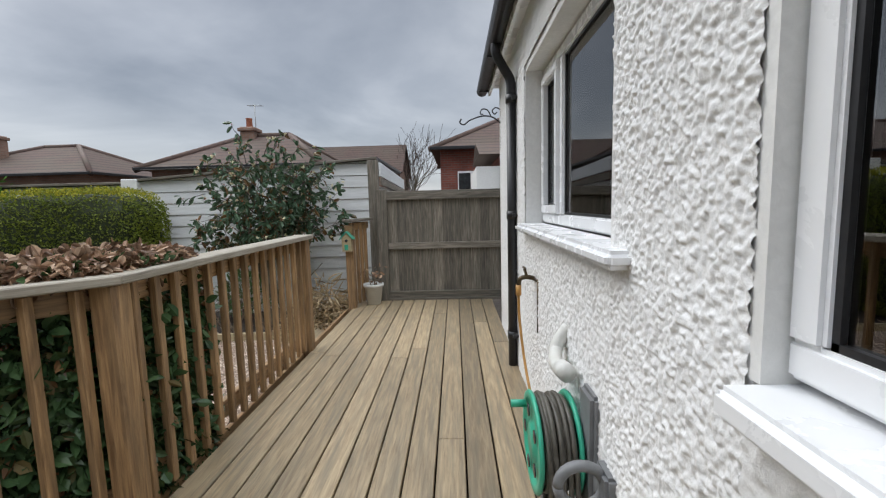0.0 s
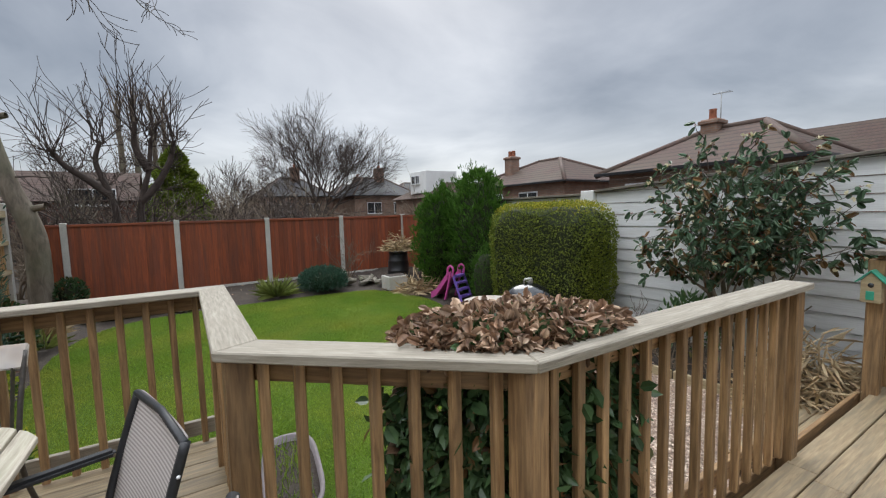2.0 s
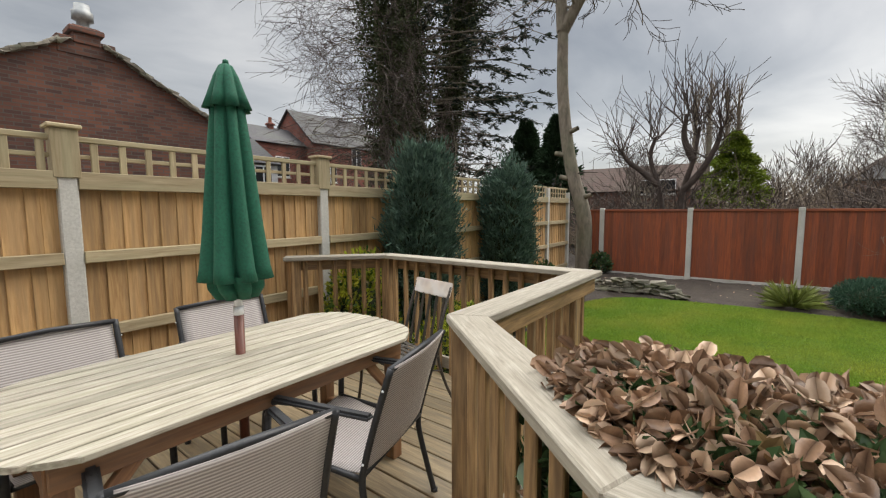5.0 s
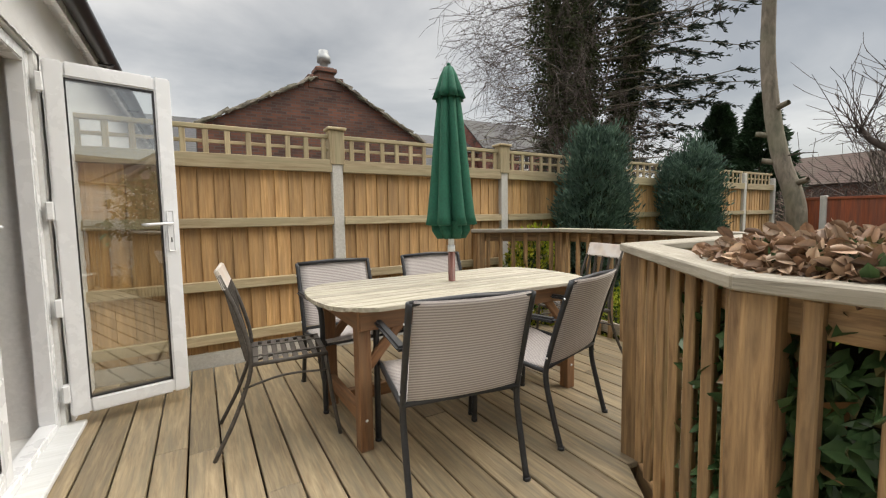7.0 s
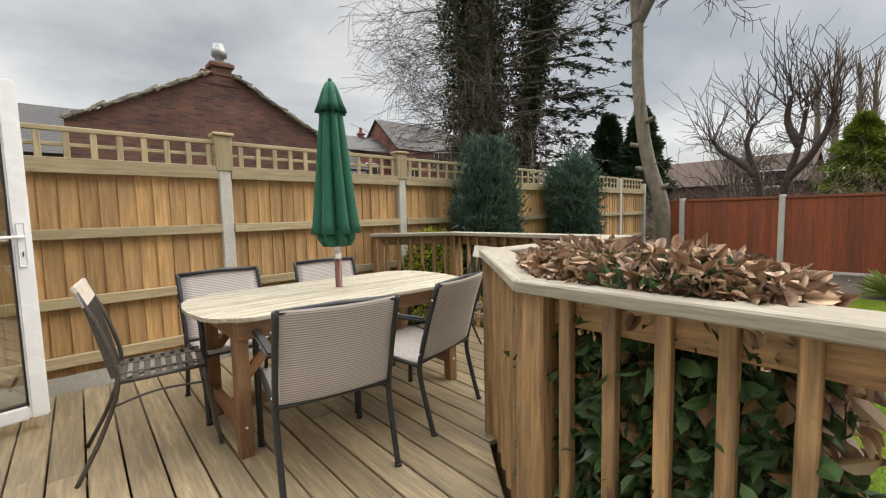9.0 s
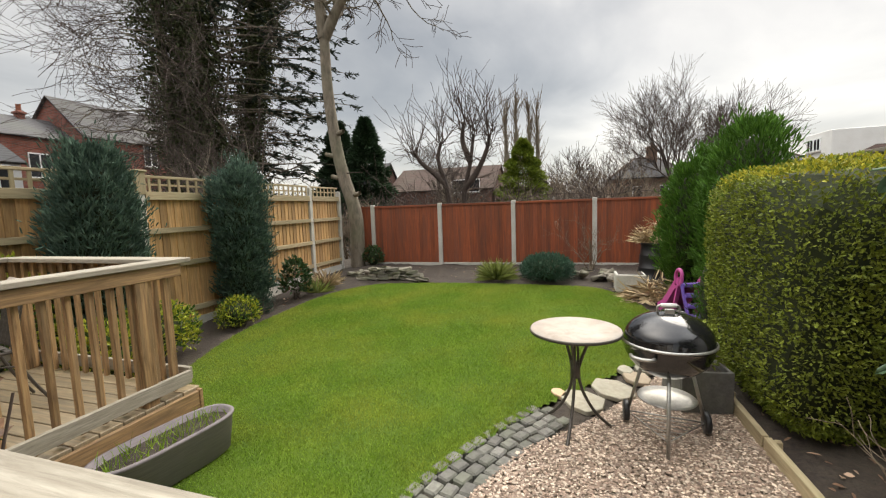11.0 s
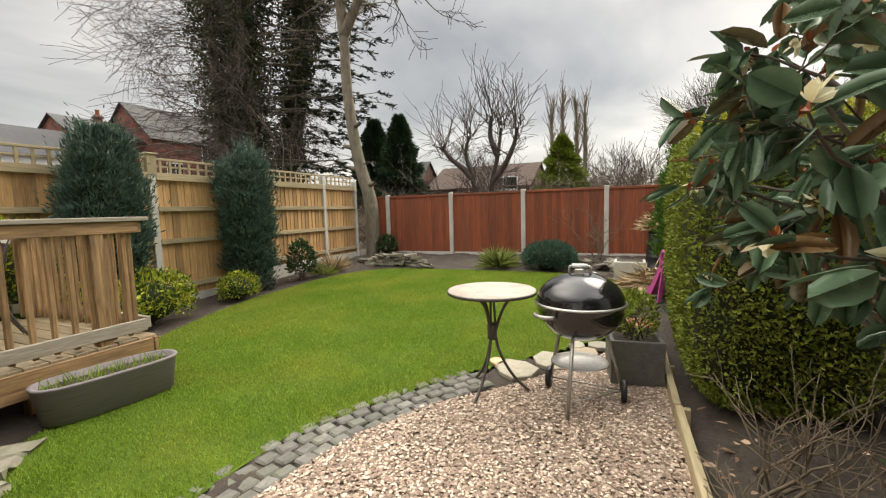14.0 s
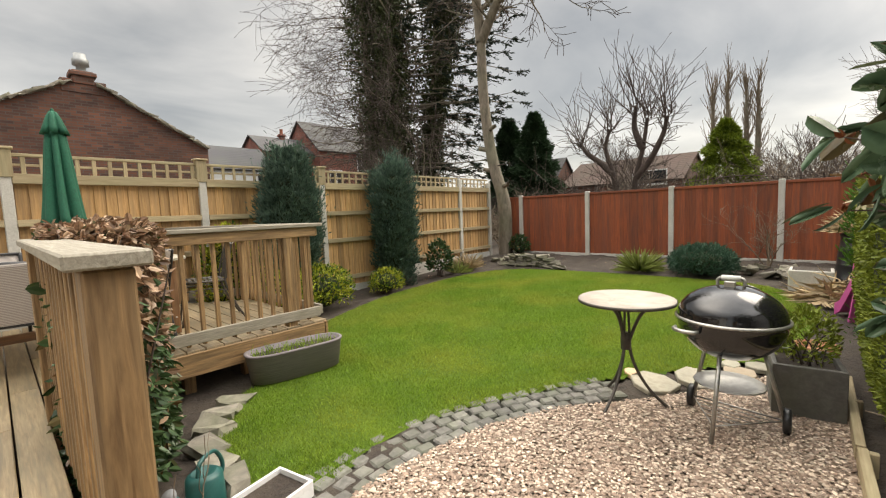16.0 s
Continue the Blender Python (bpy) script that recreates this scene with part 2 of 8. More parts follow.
M_FLAG = mat("pale_flagstone", (0.34, 0.31, 0.24), (0.24, 0.215, 0.165), 0.8, 18, bump=0.4, stain=(0.24, 0.24, 0.19), stain_scale=4, stain_amount=0.5, rand="object", rand_amount=0.3, rand_color=(0.46, 0.31, 0.19), height=0.004)
M_ROCK = mat("walling_stone", (0.30, 0.27, 0.22), (0.14, 0.125, 0.10), 0.85, 12, bump=0.6, stain=(0.15, 0.17, 0.09), stain_scale=4, stain_amount=0.5, rand="object", rand_amount=0.3)
M_BRICK = brick_mat("old_brick", (0.19, 0.075, 0.045), (0.085, 0.042, 0.032), (0.11, 0.09, 0.08))
M_BRICK_RED = brick_mat("red_brick", (0.30, 0.085, 0.055), (0.22, 0.065, 0.045), (0.2, 0.15, 0.13))
M_BRICK_PALE = brick_mat("brown_brick", (0.34, 0.20, 0.14), (0.26, 0.15, 0.105), (0.28, 0.24, 0.2))
M_TILE = mat("brown_roof_tile", (0.125, 0.075, 0.058), (0.065, 0.042, 0.036), 0.85, 9, bump=0.3, stain=(0.10, 0.085, 0.06), stain_scale=0.8, stain_amount=0.5)
M_SLATE = mat("grey_slate", (0.095, 0.09, 0.097), (0.055, 0.052, 0.057), 0.6, 9, bump=0.3, stain=(0.11, 0.115, 0.09), stain_scale=0.8, stain_amount=0.5)
M_DARK = mat("dark_opening", (0.03, 0.033, 0.036), (0.015, 0.016, 0.018), 0.25, 8, bump=0)
M_BARK = mat("grey_bark", (0.26, 0.215, 0.165), (0.105, 0.085, 0.062), 0.9, 10, (1, 1, 0.35), 0.8, (0.13, 0.14, 0.08), 1.2, 0.5, height=0.03)
M_TWIG = mat("dark_twigs", (0.085, 0.062, 0.05), (0.045, 0.033, 0.027), 0.9, 6, bump=0.2)
M_TWIG_PALE = mat("pale_twigs", (0.22, 0.17, 0.12), (0.13, 0.10, 0.07), 0.9, 6, bump=0.2)

# ---- shape helpers ----
CACHE = {}
RNG = np.random.default_rng(7)


def root(name, m, label, category, group="", kind=""):
    ob = tagged(new(name), label, category, group, kind)
    ob.matrix_basis = m if isinstance(m, Matrix) else Matrix.Translation(m)
    return ob


def part(name, bm, material, parent=None, label="", m=None):
    """Links a bmesh, or a mesh that is shared, as ONE mesh object under a thing or under a part."""
    if isinstance(bm, bmesh.types.BMesh):
        me = bpy.data.meshes.new(name)
        bm.to_mesh(me)
        bm.free()
    else:
        me = bm
    if not me.materials:
        me.materials.append(material)
    ob = new(name, me)
    if parent:
        ob.parent = parent
    if m is not None:
        ob.matrix_basis = m
    return tagged(ob, label)


def structure(name, bm, material, label, m=None):
    return tagged(part(name, bm, material, None, label, m), kind="structure")


def soft(me, flag=True):
    me.polygons.foreach_set("use_smooth", [flag] * len(me.polygons))
    return me


def np_mesh(name, verts, faces, smooth=False):
    me = bpy.data.meshes.new(name)
    me.from_pydata([tuple(v) for v in np.asarray(verts).tolist()], [], [tuple(f) for f in (faces.tolist() if hasattr(faces, "tolist") else faces)])
    if smooth:
        soft(me)
    return me


def box_bm(lo, hi, bev=0.0, seg=1, bm=None):
    own = bm is None
    bm = bm or bmesh.new()
    r = bmesh.ops.create_cube(bm, size=1.0)
    c = [(a + b) / 2 for a, b in zip(lo, hi)]
    s = [max(b - a, 1e-4) for a, b in zip(lo, hi)]
    bmesh.ops.transform(bm, matrix=Matrix.Translation(c) @ Matrix.Diagonal((*s, 1)), verts=r["verts"])
    if bev:
        edges = list({e for v in r["verts"] for e in v.link_edges})
        bmesh.ops.bevel(bm, geom=edges, offset=bev, segments=seg, affect="EDGES")
    return bm


def beam_mesh(length, w, h, bev=0.004):
    """A timber along x from 0 to length, w across y, h across z."""
    key = ("beam", round(length, 3), round(w, 4), round(h, 4), bev)
    if key not in CACHE:
        bm = box_bm((0, -w / 2, -h / 2), (length, w / 2, h / 2), bev)
        me = bpy.data.meshes.new("beam")
        bm.to_mesh(me)
        bm.free()
        CACHE[key] = me
    return CACHE[key]


def along(p0, p1, roll=0.0):
    """Pose with x from p0 to p1 and z as upright as can be."""
    p0, p1 = Vector(p0), Vector(p1)
    x = (p1 - p0).normalized()
    up = Vector((0, 0, 1)) if abs(x.z) < 0.95 else Vector((0, 1, 0))
    y = up.cross(x).normalized()
    z = x.cross(y)
    m = Matrix((x, y, z)).transposed().to_4x4()
    return Matrix.Translation(p0) @ m @ pose(0, 0, 0, roll)


def beam(name, p0, p1, w, h, material, parent, label="", bev=0.004, roll=0.0):
    me = beam_mesh((Vector(p1) - Vector(p0)).length, w, h, bev)
    if me.materials and me.materials[0] != material:
        key = (me.name, material.name)
        if key not in CACHE:
            CACHE[key] = me.copy()
            CACHE[key].materials.clear()
        me = CACHE[key]
    return part(name, me, material, parent, label, along(p0, p1, roll))


def tube(points, radii, sides=8, verts=None, faces=None, cap=True):
    """Tube along a line of points, added to the lists verts and faces."""
    verts = [] if verts is None else verts
    faces = [] if faces is None else faces
    pts = [Vector(p) for p in points]
    if isinstance(radii, (int, float)):
        radii = [radii] * len(pts)
    base = len(verts)
    n = len(pts)
    prev = None
    for i, p in enumerate(pts):
        d = (pts[min(i + 1, n - 1)] - pts[max(i - 1, 0)]).normalized()
        if prev is None:
            a = d.orthogonal().normalized()
        else:
            a = (prev - d * prev.dot(d))
            a = a.normalized() if a.length > 1e-6 else d.orthogonal().normalized()
        prev = a
        b = d.cross(a)
        for k in range(sides):
            t = 2 * math.pi * k / sides
            verts.append(tuple(p + (a * math.cos(t) + b * math.sin(t)) * radii[i]))
    for i in range(n - 1):
        for k in range(sides):
            k2 = (k + 1) % sides
            faces.append((base + i * sides + k, base + i * sides + k2, base + (i + 1) * sides + k2, base + (i + 1) * sides + k))
    if cap:
        faces.append(tuple(base + k for k in reversed(range(sides))))
        faces.append(tuple(base + (n - 1) * sides + k for k in range(sides)))
    return verts, faces


def tube_part(name, points, radii, material, parent, label="", sides=8, m=None):
    v, f = tube(points, radii, sides)
    return part(name, np_mesh(name, v, f, True), material, parent, label, m)


def smooth_line(points, steps=6):
    """Catmull-Rom through points."""
    p = [Vector(q) for q in points]
    p = [p[0] * 2 - p[1]] + p + [p[-1] * 2 - p[-2]]
    res = []
    for i in range(1, len(p) - 2):
        for k in range(steps):
            t = k / steps
            a, b, c, d = p[i - 1], p[i], p[i + 1], p[i + 2]
            res.append(0.5 * ((2 * b) + (c - a) * t + (2 * a - 5 * b + 4 * c - d) * t * t + (3 * b - a - 3 * c + d) * t ** 3))
    res.append(p[-2])
    return res


def lathe(profile, sides=32, verts=None, faces=None):
    """Profile of (radius, z) turned round z."""
    verts = [] if verts is None else verts
    faces = [] if faces is None else faces
    base = len(verts)
    for r, z in profile:
        for k in range(sides):
            t = 2 * math.pi * k / sides
            verts.append((r * math.cos(t), r * math.sin(t), z))
    for i in range(len(profile) - 1):
        for k in range(sides):
            k2 = (k + 1) % sides
            faces.append((base + i * sides + k, base + i * sides + k2, base + (i + 1) * sides + k2, base + (i + 1) * sides + k))
    return verts, faces


def lathe_part(name, profile, material, parent, label="", sides=32, m=None, smooth=True):
    v, f = lathe(profile, sides)
    return part(name, np_mesh(name, v, f, smooth), material, parent, label, m)


def prism_bm(outline, z0, z1, bev=0.0):
    """Upright prism over a plan outline (counter-clockwise)."""
    bm = bmesh.new()
    lo = [bm.verts.new((x, y, z0)) for x, y in outline]
    hi = [bm.verts.new((x, y, z1)) for x, y in outline]
    n = len(outline)
    bm.faces.new(hi)
    bm.faces.new(list(reversed(lo)))
    for i in range(n):
        j = (i + 1) % n
        bm.faces.new((lo[i], lo[j], hi[j], hi[i]))
    if bev:
        bmesh.ops.bevel(bm, geom=list(bm.edges), offset=bev, segments=1, affect="EDGES")
    bmesh.ops.recalc_face_normals(bm, faces=list(bm.faces))
    return bm


def unit(a):
    return a / np.maximum(np.linalg.norm(a, axis=-1, keepdims=True), 1e-9)


def leaf_arrays(P, D, L, W, fold=0.25, curl=0.2, rng=RNG, up=None):
    """Leaves of two folded halves at P, pointing along D."""
    n = len(P)
    D = unit(D)
    ref = unit(rng.normal(size=(n, 3))) if up is None else np.broadcast_to(np.asarray(up, float), (n, 3)) + rng.normal(size=(n, 3)) * 0.35
    S = unit(np.cross(D, ref))
    Nn = np.cross(S, D)
    L, W = np.broadcast_to(L, (n,))[:, None], np.broadcast_to(W, (n,))[:, None]
    c = np.broadcast_to(curl, (n,))[:, None]
    rows = []
    for t, s in ((0, 0), (0.28, 0.42), (0.65, 0.46), (1, 0), (0.65, -0.46), (0.28, -0.42)):
        rows.append(P + D * L * t + S * W * s + Nn * (abs(s) * fold * W - c * L * t * t))
    V = np.stack(rows, 1).reshape(-1, 3)
    b = np.arange(n)[:, None] * 6
    F = np.concatenate([b + np.array([[0, 1, 2, 3]]), b + np.array([[0, 3, 4, 5]])])
    return V, F


def leaves_part(name, P, D, L, W, material, parent, label="", fold=0.25, curl=0.2, up=None):
    V, F = leaf_arrays(P, D, L, W, fold, curl, up=up)
    return tagged(part(name, np_mesh(name, V, F), material, parent, label), kind="stuff")


def branch_out(start, way, length, radius, depth, rng, limbs, twigs, spread=0.6, kids=4, shrink=0.68, bend=0.12, rise=0.1, twig_depth=2, sides=6):
    """A limb with its own limbs, added to the lists limbs and twigs as (points, radii)."""
    n = 5
    pts, rad = [Vector(start)], [radius]
    d = Vector(way).normalized()
    for i in range(n):
        d = (d + Vector(rng.normal(size=3)) * bend + Vector((0, 0, rise))).normalized()
        pts.append(pts[-1] + d * (length / n))
        rad.append(radius * (1 - 0.62 * (i + 1) / n))
    (twigs if depth <= twig_depth else limbs).append((pts, rad))
    if depth <= 0:
        return
    for k in range(kids):
        t = 0.35 + 0.65 * (k + rng.random() * 0.7) / kids
        i = min(int(t * n), n - 1)
        f = t * n - i
        p = pts[i].lerp(pts[i + 1], min(f, 1))
        side = Vector(rng.normal(size=3))
        side = (side - d * side.dot(d)).normalized()
        w = (pts[i + 1] - pts[i]).normalized() * (1 - spread * 0.55) + side * spread
        branch_out(p, w, length * shrink * (0.75 + 0.5 * rng.random()), rad[i] * 0.62, depth - 1, rng, limbs, twigs, spread, kids, shrink, bend, rise, twig_depth, sides)


def limbs_part(name, lines, material, parent, sides=6, label="", least=0.004):
    v, f = [], []
    for pts, rad in lines:
        tube(pts, [max(r, least) for r in rad], sides, v, f, cap=False)
    ob = part(name, np_mesh(name, v, f, True), material, parent, label)
    return ob if name in ("limbs", "trunk") else tagged(ob, kind="stuff")


def ground_z(x, y=0.0):
    return -0.37 + 0.17 * min(1.0, max(0.0, (-4.5 - x) / 4.5))

# ---- ground ----
LAWN = [(-1.74, 4.54), (-1.66, 3.65), (-1.97, 3.12), (-2.36, 2.90), (-3.2, 2.72), (-3.65, 1.65), (-5.05, 1.02), (-6.53, 0.90), (-7.68, 1.02), (-8.42, 1.5),
        (-8.68, 2.35), (-8.78, 3.8), (-8.75, 5.2), (-8.6, 5.92), (-8.0, 6.28), (-7.2, 6.53), (-6.2, 6.42), (-5.5, 6.26), (-5.06, 5.92), (-4.05, 5.13), (-2.98, 4.58), (-2.42, 4.48)]
GRAVEL = [(-1.02, 6.80), (-1.02, 4.54), (-1.77, 4.76), (-2.27, 4.76), (-2.92, 4.86), (-3.52, 5.13), (-3.96, 5.54), (-4.6, 6.0), (-5.05, 6.27), (-5.05, 6.68)]


def curve_outline(pts, steps=5):
    n = len(pts)
    res = []
    for i in range(n):
        a, b, c, d = (Vector(pts[(i + k) % n]) for k in (-1, 0, 1, 2))
        for k in range(steps):
            t = k / steps
            q = 0.5 * ((2 * b) + (c - a) * t + (2 * a - 5 * b + 4 * c - d) * t * t + (3 * b - a - 3 * c + d) * t ** 3)
            res.append((q.x, q.y))
    return res


def inside(poly, X, Y):
    poly = np.asarray(poly)
    res = np.zeros(X.shape, bool)
    n = len(poly)
    for i in range(n):
        (x1, y1), (x2, y2) = poly[i], poly[(i + 1) % n]
        if y1 == y2:
            continue
        cross = ((y1 > Y) != (y2 > Y)) & (X < (x2 - x1) * (Y - y1) / (y2 - y1) + x1)
        res ^= cross
    return res


def gz_np(X):
    return -0.37 + 0.17 * np.clip((-4.5 - X) / 4.5, 0, 1)


def lumps(X, Y, scale, seed):
    """Smooth random heights in -1..1."""
    r = np.random.default_rng(seed)
    g = r.uniform(-1, 1, (64, 64))
    x, y = X / scale + 1000.0, Y / scale + 1000.0
    i, j = np.floor(x).astype(int), np.floor(y).astype(int)
    fx, fy = x - i, y - j
    fx, fy = fx * fx * (3 - 2 * fx), fy * fy * (3 - 2 * fy)
    a, b, c, d = g[i % 64, j % 64], g[(i + 1) % 64, j % 64], g[i % 64, (j + 1) % 64], g[(i + 1) % 64, (j + 1) % 64]
    return (a * (1 - fx) + b * fx) * (1 - fy) + (c * (1 - fx) + d * fx) * fy


def sheet(xs, ys, height):
    X, Y = np.meshgrid(xs, ys, indexing="ij")
    V = np.stack([X, Y, height(X, Y)], -1).reshape(-1, 3)
    nx, ny = len(xs), len(ys)
    a = (np.arange(nx - 1)[:, None] * ny + np.arange(ny - 1)[None, :]).reshape(-1)
    return V, np.stack([a, a + ny, a + ny + 1, a + 1], 1)


LAWN_LINE = curve_outline(LAWN)


def soil_height(X, Y):
    h = gz_np(X) - 0.02 + 0.018 * lumps(X, Y, 0.12, 3) + 0.03 * lumps(X, Y, 0.5, 4)
    near = (X > -12) & (Y > -1) & (Y < 8.5)
    rise = np.clip((-8.6 - X) / 1.6, 0, 1) * 0.12
    bed = np.clip((Y - 6.72) / 0.3, 0, 1) * 0.07
    low = inside(LAWN_LINE, X, Y) | inside(GRAVEL, X, Y)
    return np.where(near, h + np.where(low, -0.05, rise + bed), -0.3 + 0.1 * lumps(X, Y, 9.0, 5))


xs = np.concatenate([[-900, -400, -200, -100, -60], np.arange(-40, -12, 2.0), np.arange(-12, 1.2, 0.11), [3, 8, 20, 60, 200, 900]])
ys = np.concatenate([[-900, -400, -200, -100, -60], np.arange(-40, -1, 3.0), np.arange(-1, 8.6, 0.11), np.arange(9, 40, 3.0), [60, 100, 200, 400, 900]])
V, F = sheet(xs, ys, soil_height)
structure("ground", np_mesh("ground", V, F, True), M_SOIL, "dark damp garden soil with crumbs and dead leaves")



def poly_sheet(outline, step, lift, seed, rough):
    """A sheet cut to an outline: a grid of squares inside it."""
    o = np.asarray(outline)
    xs2 = np.arange(o[:, 0].min(), o[:, 0].max() + step, step)
    ys2 = np.arange(o[:, 1].min(), o[:, 1].max() + step, step)
    V, F = sheet(xs2, ys2, lambda X, Y: gz_np(X) + lift + rough * lumps(X, Y, 0.4, seed))
    C = V[F].mean(1)
    keep = inside(outline, C[:, 0], C[:, 1])
    return V, F[keep]


V, F = poly_sheet(LAWN_LINE, 0.06, 0.0, 11, 0.004)
structure("lawn", np_mesh("lawn", V, F, True), M_TURF, "short green lawn with a few yellowed patches")
V, F = poly_sheet(GRAVEL, 0.06, -0.012, 12, 0.006)
structure("gravel_path", np_mesh("gravel_path", V, F, True), M_PEBBLE_BED, "beige pebble gravel path beside the lawn")


def scatter(outline, n, rng):
    o = np.asarray(outline)
    X = rng.uniform(o[:, 0].min(), o[:, 0].max(), n)
    Y = rng.uniform(o[:, 1].min(), o[:, 1].max(), n)
    k = inside(outline, X, Y)
    return X[k], Y[k]


def grass_mesh(X, Y, Z, tall, wide, rng, lean=0.5):
    n = len(X)
    a = rng.uniform(0, 2 * np.pi, n)
    h = tall * rng.uniform(0.55, 1.25, n)
    s = np.stack([np.cos(a), np.sin(a), np.zeros(n)], 1) * (wide * rng.uniform(0.7, 1.3, n))[:, None]
    b = np.stack([X, Y, Z], 1)
    tip = b + np.stack([rng.normal(size=n) * lean * h, rng.normal(size=n) * lean * h, h], 1)
    V = np.stack([b - s, b + s, tip], 1).reshape(-1, 3)
    return V, np.arange(3 * n).reshape(-1, 3)


r = np.random.default_rng(21)
X, Y = scatter(LAWN_LINE, 560000, r)
tuft = lumps(X, Y, 0.25, 31) + lumps(X, Y, 1.2, 32)
V, F = grass_mesh(X, Y, gz_np(X) - 0.004, 0.025 * (1 + 0.12 * tuft), 0.0027, r)
tagged(part("grass", np_mesh("grass", V, F), M_BLADE), "short mown green grass of the lawn", "grass", kind="stuff")

# ---- setts, flags and edging ----
setts = tagged(new("sett_edging"), "curved band of small grey stone setts edging the lawn", "paving", kind="structure")


def stone_mesh(seed, sx, sy, sz, rough=0.12):
    rr = np.random.default_rng(seed)
    bm = box_bm((-sx / 2, -sy / 2, -sz), (sx / 2, sy / 2, 0), min(sx, sy) * 0.13, 1)
    for v in bm.verts:
        v.co += Vector(rr.normal(size=3)) * rough * 0.1 * min(sx, sy)
    me = bpy.data.meshes.new("stone")
    bm.to_mesh(me)
    bm.free()
    return soft(me, False)


SETT_MESH = [stone_mesh(40 + i, 0.112, 0.09, 0.07) for i in range(7)]
SETT_LINE = smooth_line([(-1.22, 4.61, 0), (-1.77, 4.62, 0), (-2.37, 4.59, 0), (-2.97, 4.70, 0), (-3.51, 4.95, 0), (-3.96, 5.21, 0), (-4.16, 5.36, 0)], 30)
r = np.random.default_rng(5)
lengths = [0.0]
for a, b in zip(SETT_LINE, SETT_LINE[1:]):
    lengths.append(lengths[-1] + (b - a).length)


def on_line(s):
    i = int(np.searchsorted(lengths, s)) - 1
    i = max(0, min(i, len(SETT_LINE) - 2))
    a, b = SETT_LINE[i], SETT_LINE[i + 1]
    f = (s - lengths[i]) / max(lengths[i + 1] - lengths[i], 1e-6)
    return a.lerp(b, f), (b - a).normalized()


for row in range(4):
    s = 0.03 + 0.05 * row
    while s < lengths[-1] - 0.05:
        p, d = on_line(s)
        q = p + Vector((-d.y, d.x, 0)) * (-0.097 * (row - 1.5)) + Vector((*(r.normal(size=2) * 0.004), 0))
        m = Matrix.Translation((q.x, q.y, ground_z(q.x) + 0.004 + r.normal() * 0.003)) @ pose(0, 0, 0, r.normal() * 1.5, r.normal() * 1.5, math.degrees(math.atan2(d.y, d.x)) + r.normal() * 4)
        part("sett", SETT_MESH[int(r.integers(7))], M_SETT, setts, m=m)
        s += 0.122 + r.random() * 0.014


def flag_bm(w, d, seed, t=0.04):
    rr = np.random.default_rng(seed)
    n = 7
    o = [(w / 2 * math.cos(2 * math.pi * k / n + 0.3) * (0.85 + 0.3 * rr.random()), d / 2 * math.sin(2 * math.pi * k / n + 0.3) * (0.85 + 0.3 * rr.random())) for k in range(n)]
    return prism_bm(o, -t, 0, 0.006)


for k, (x, y, w, d, a) in enumerate([(-4.33, 5.55, 0.42, 0.36, 40), (-4.62, 5.82, 0.44, 0.34, 40), (-4.90, 6.05, 0.30, 0.26, 20), (-5.14, 6.18, 0.26, 0.22, 80), (-5.08, 5.97, 0.2, 0.16, 10), (-4.45, 5.35, 0.2, 0.14, 40), (-5.35, 6.37, 0.4, 0.3, 15)]):
    f = root("flagstone", pose(x, y, ground_z(x) + 0.022, 0, 0, a), "irregular pale flagstone at the lawn edge", "flagstone", "flagstones")
    part("slab", flag_bm(w, d, 60 + k), M_FLAG, f)

edging = root("timber_edging", (0, 0, 0), "pale timber board edging between gravel and bed", "edging")
for x0, x1, dy in ((-5.12, -3.92, 0.02), (-3.90, -2.45, 0.0), (-2.43, -1.2, 0.01)):
    beam("board", (x0, 6.85 + dy + 0.033 * x0, -0.345), (x1, 6.845 + 0.033 * x1, -0.345), 0.045, 0.14, M_FENCE_RAIL, edging)
for x in (-4.6, -3.85, -2.9):
    beam("peg", (x, 6.89 + 0.033 * x, -0.5), (x, 6.89 + 0.033 * x, -0.27), 0.04, 0.04, M_FENCE_RAIL, edging)

# ---- deck ----
deck = tagged(new("deck_floor"), "pale brown softwood deck of long boards", "deck", kind="structure")


def deck_end(x):
    """Far end of the deck boards at x, along y."""
    if x > -1.03:
        return 7.22
    if x > -1.62:
        return 2.56 + (x + 1.62) * (3.36 - 2.56) / (1.62 - 0.96)
    return 2.65


def board_bm(x0, x1, ya0, ya1, yb0, yb1):
    bm = bmesh.new()
    e = 0.004
    outline = [(x0, ya0), (x1, ya1), (x1, yb1), (x0, yb0)]
    inner = [(x0 + e, ya0 + e), (x1 - e, ya1 + e), (x1 - e, yb1 - e), (x0 + e, yb0 - e)]
    lo = [bm.verts.new((x, y, -0.028)) for x, y in outline]
    up = [bm.verts.new((x, y, -e)) for x, y in outline]
    top = [bm.verts.new((x, y, 0)) for x, y in inner]
    bm.faces.new(top)
    bm.faces.new(list(reversed(lo)))
    for i in range(4):
        j = (i + 1) % 4
        bm.faces.new((lo[i], lo[j], up[j], up[i]))
        bm.faces.new((up[i], up[j], top[j], top[i]))
    return bm


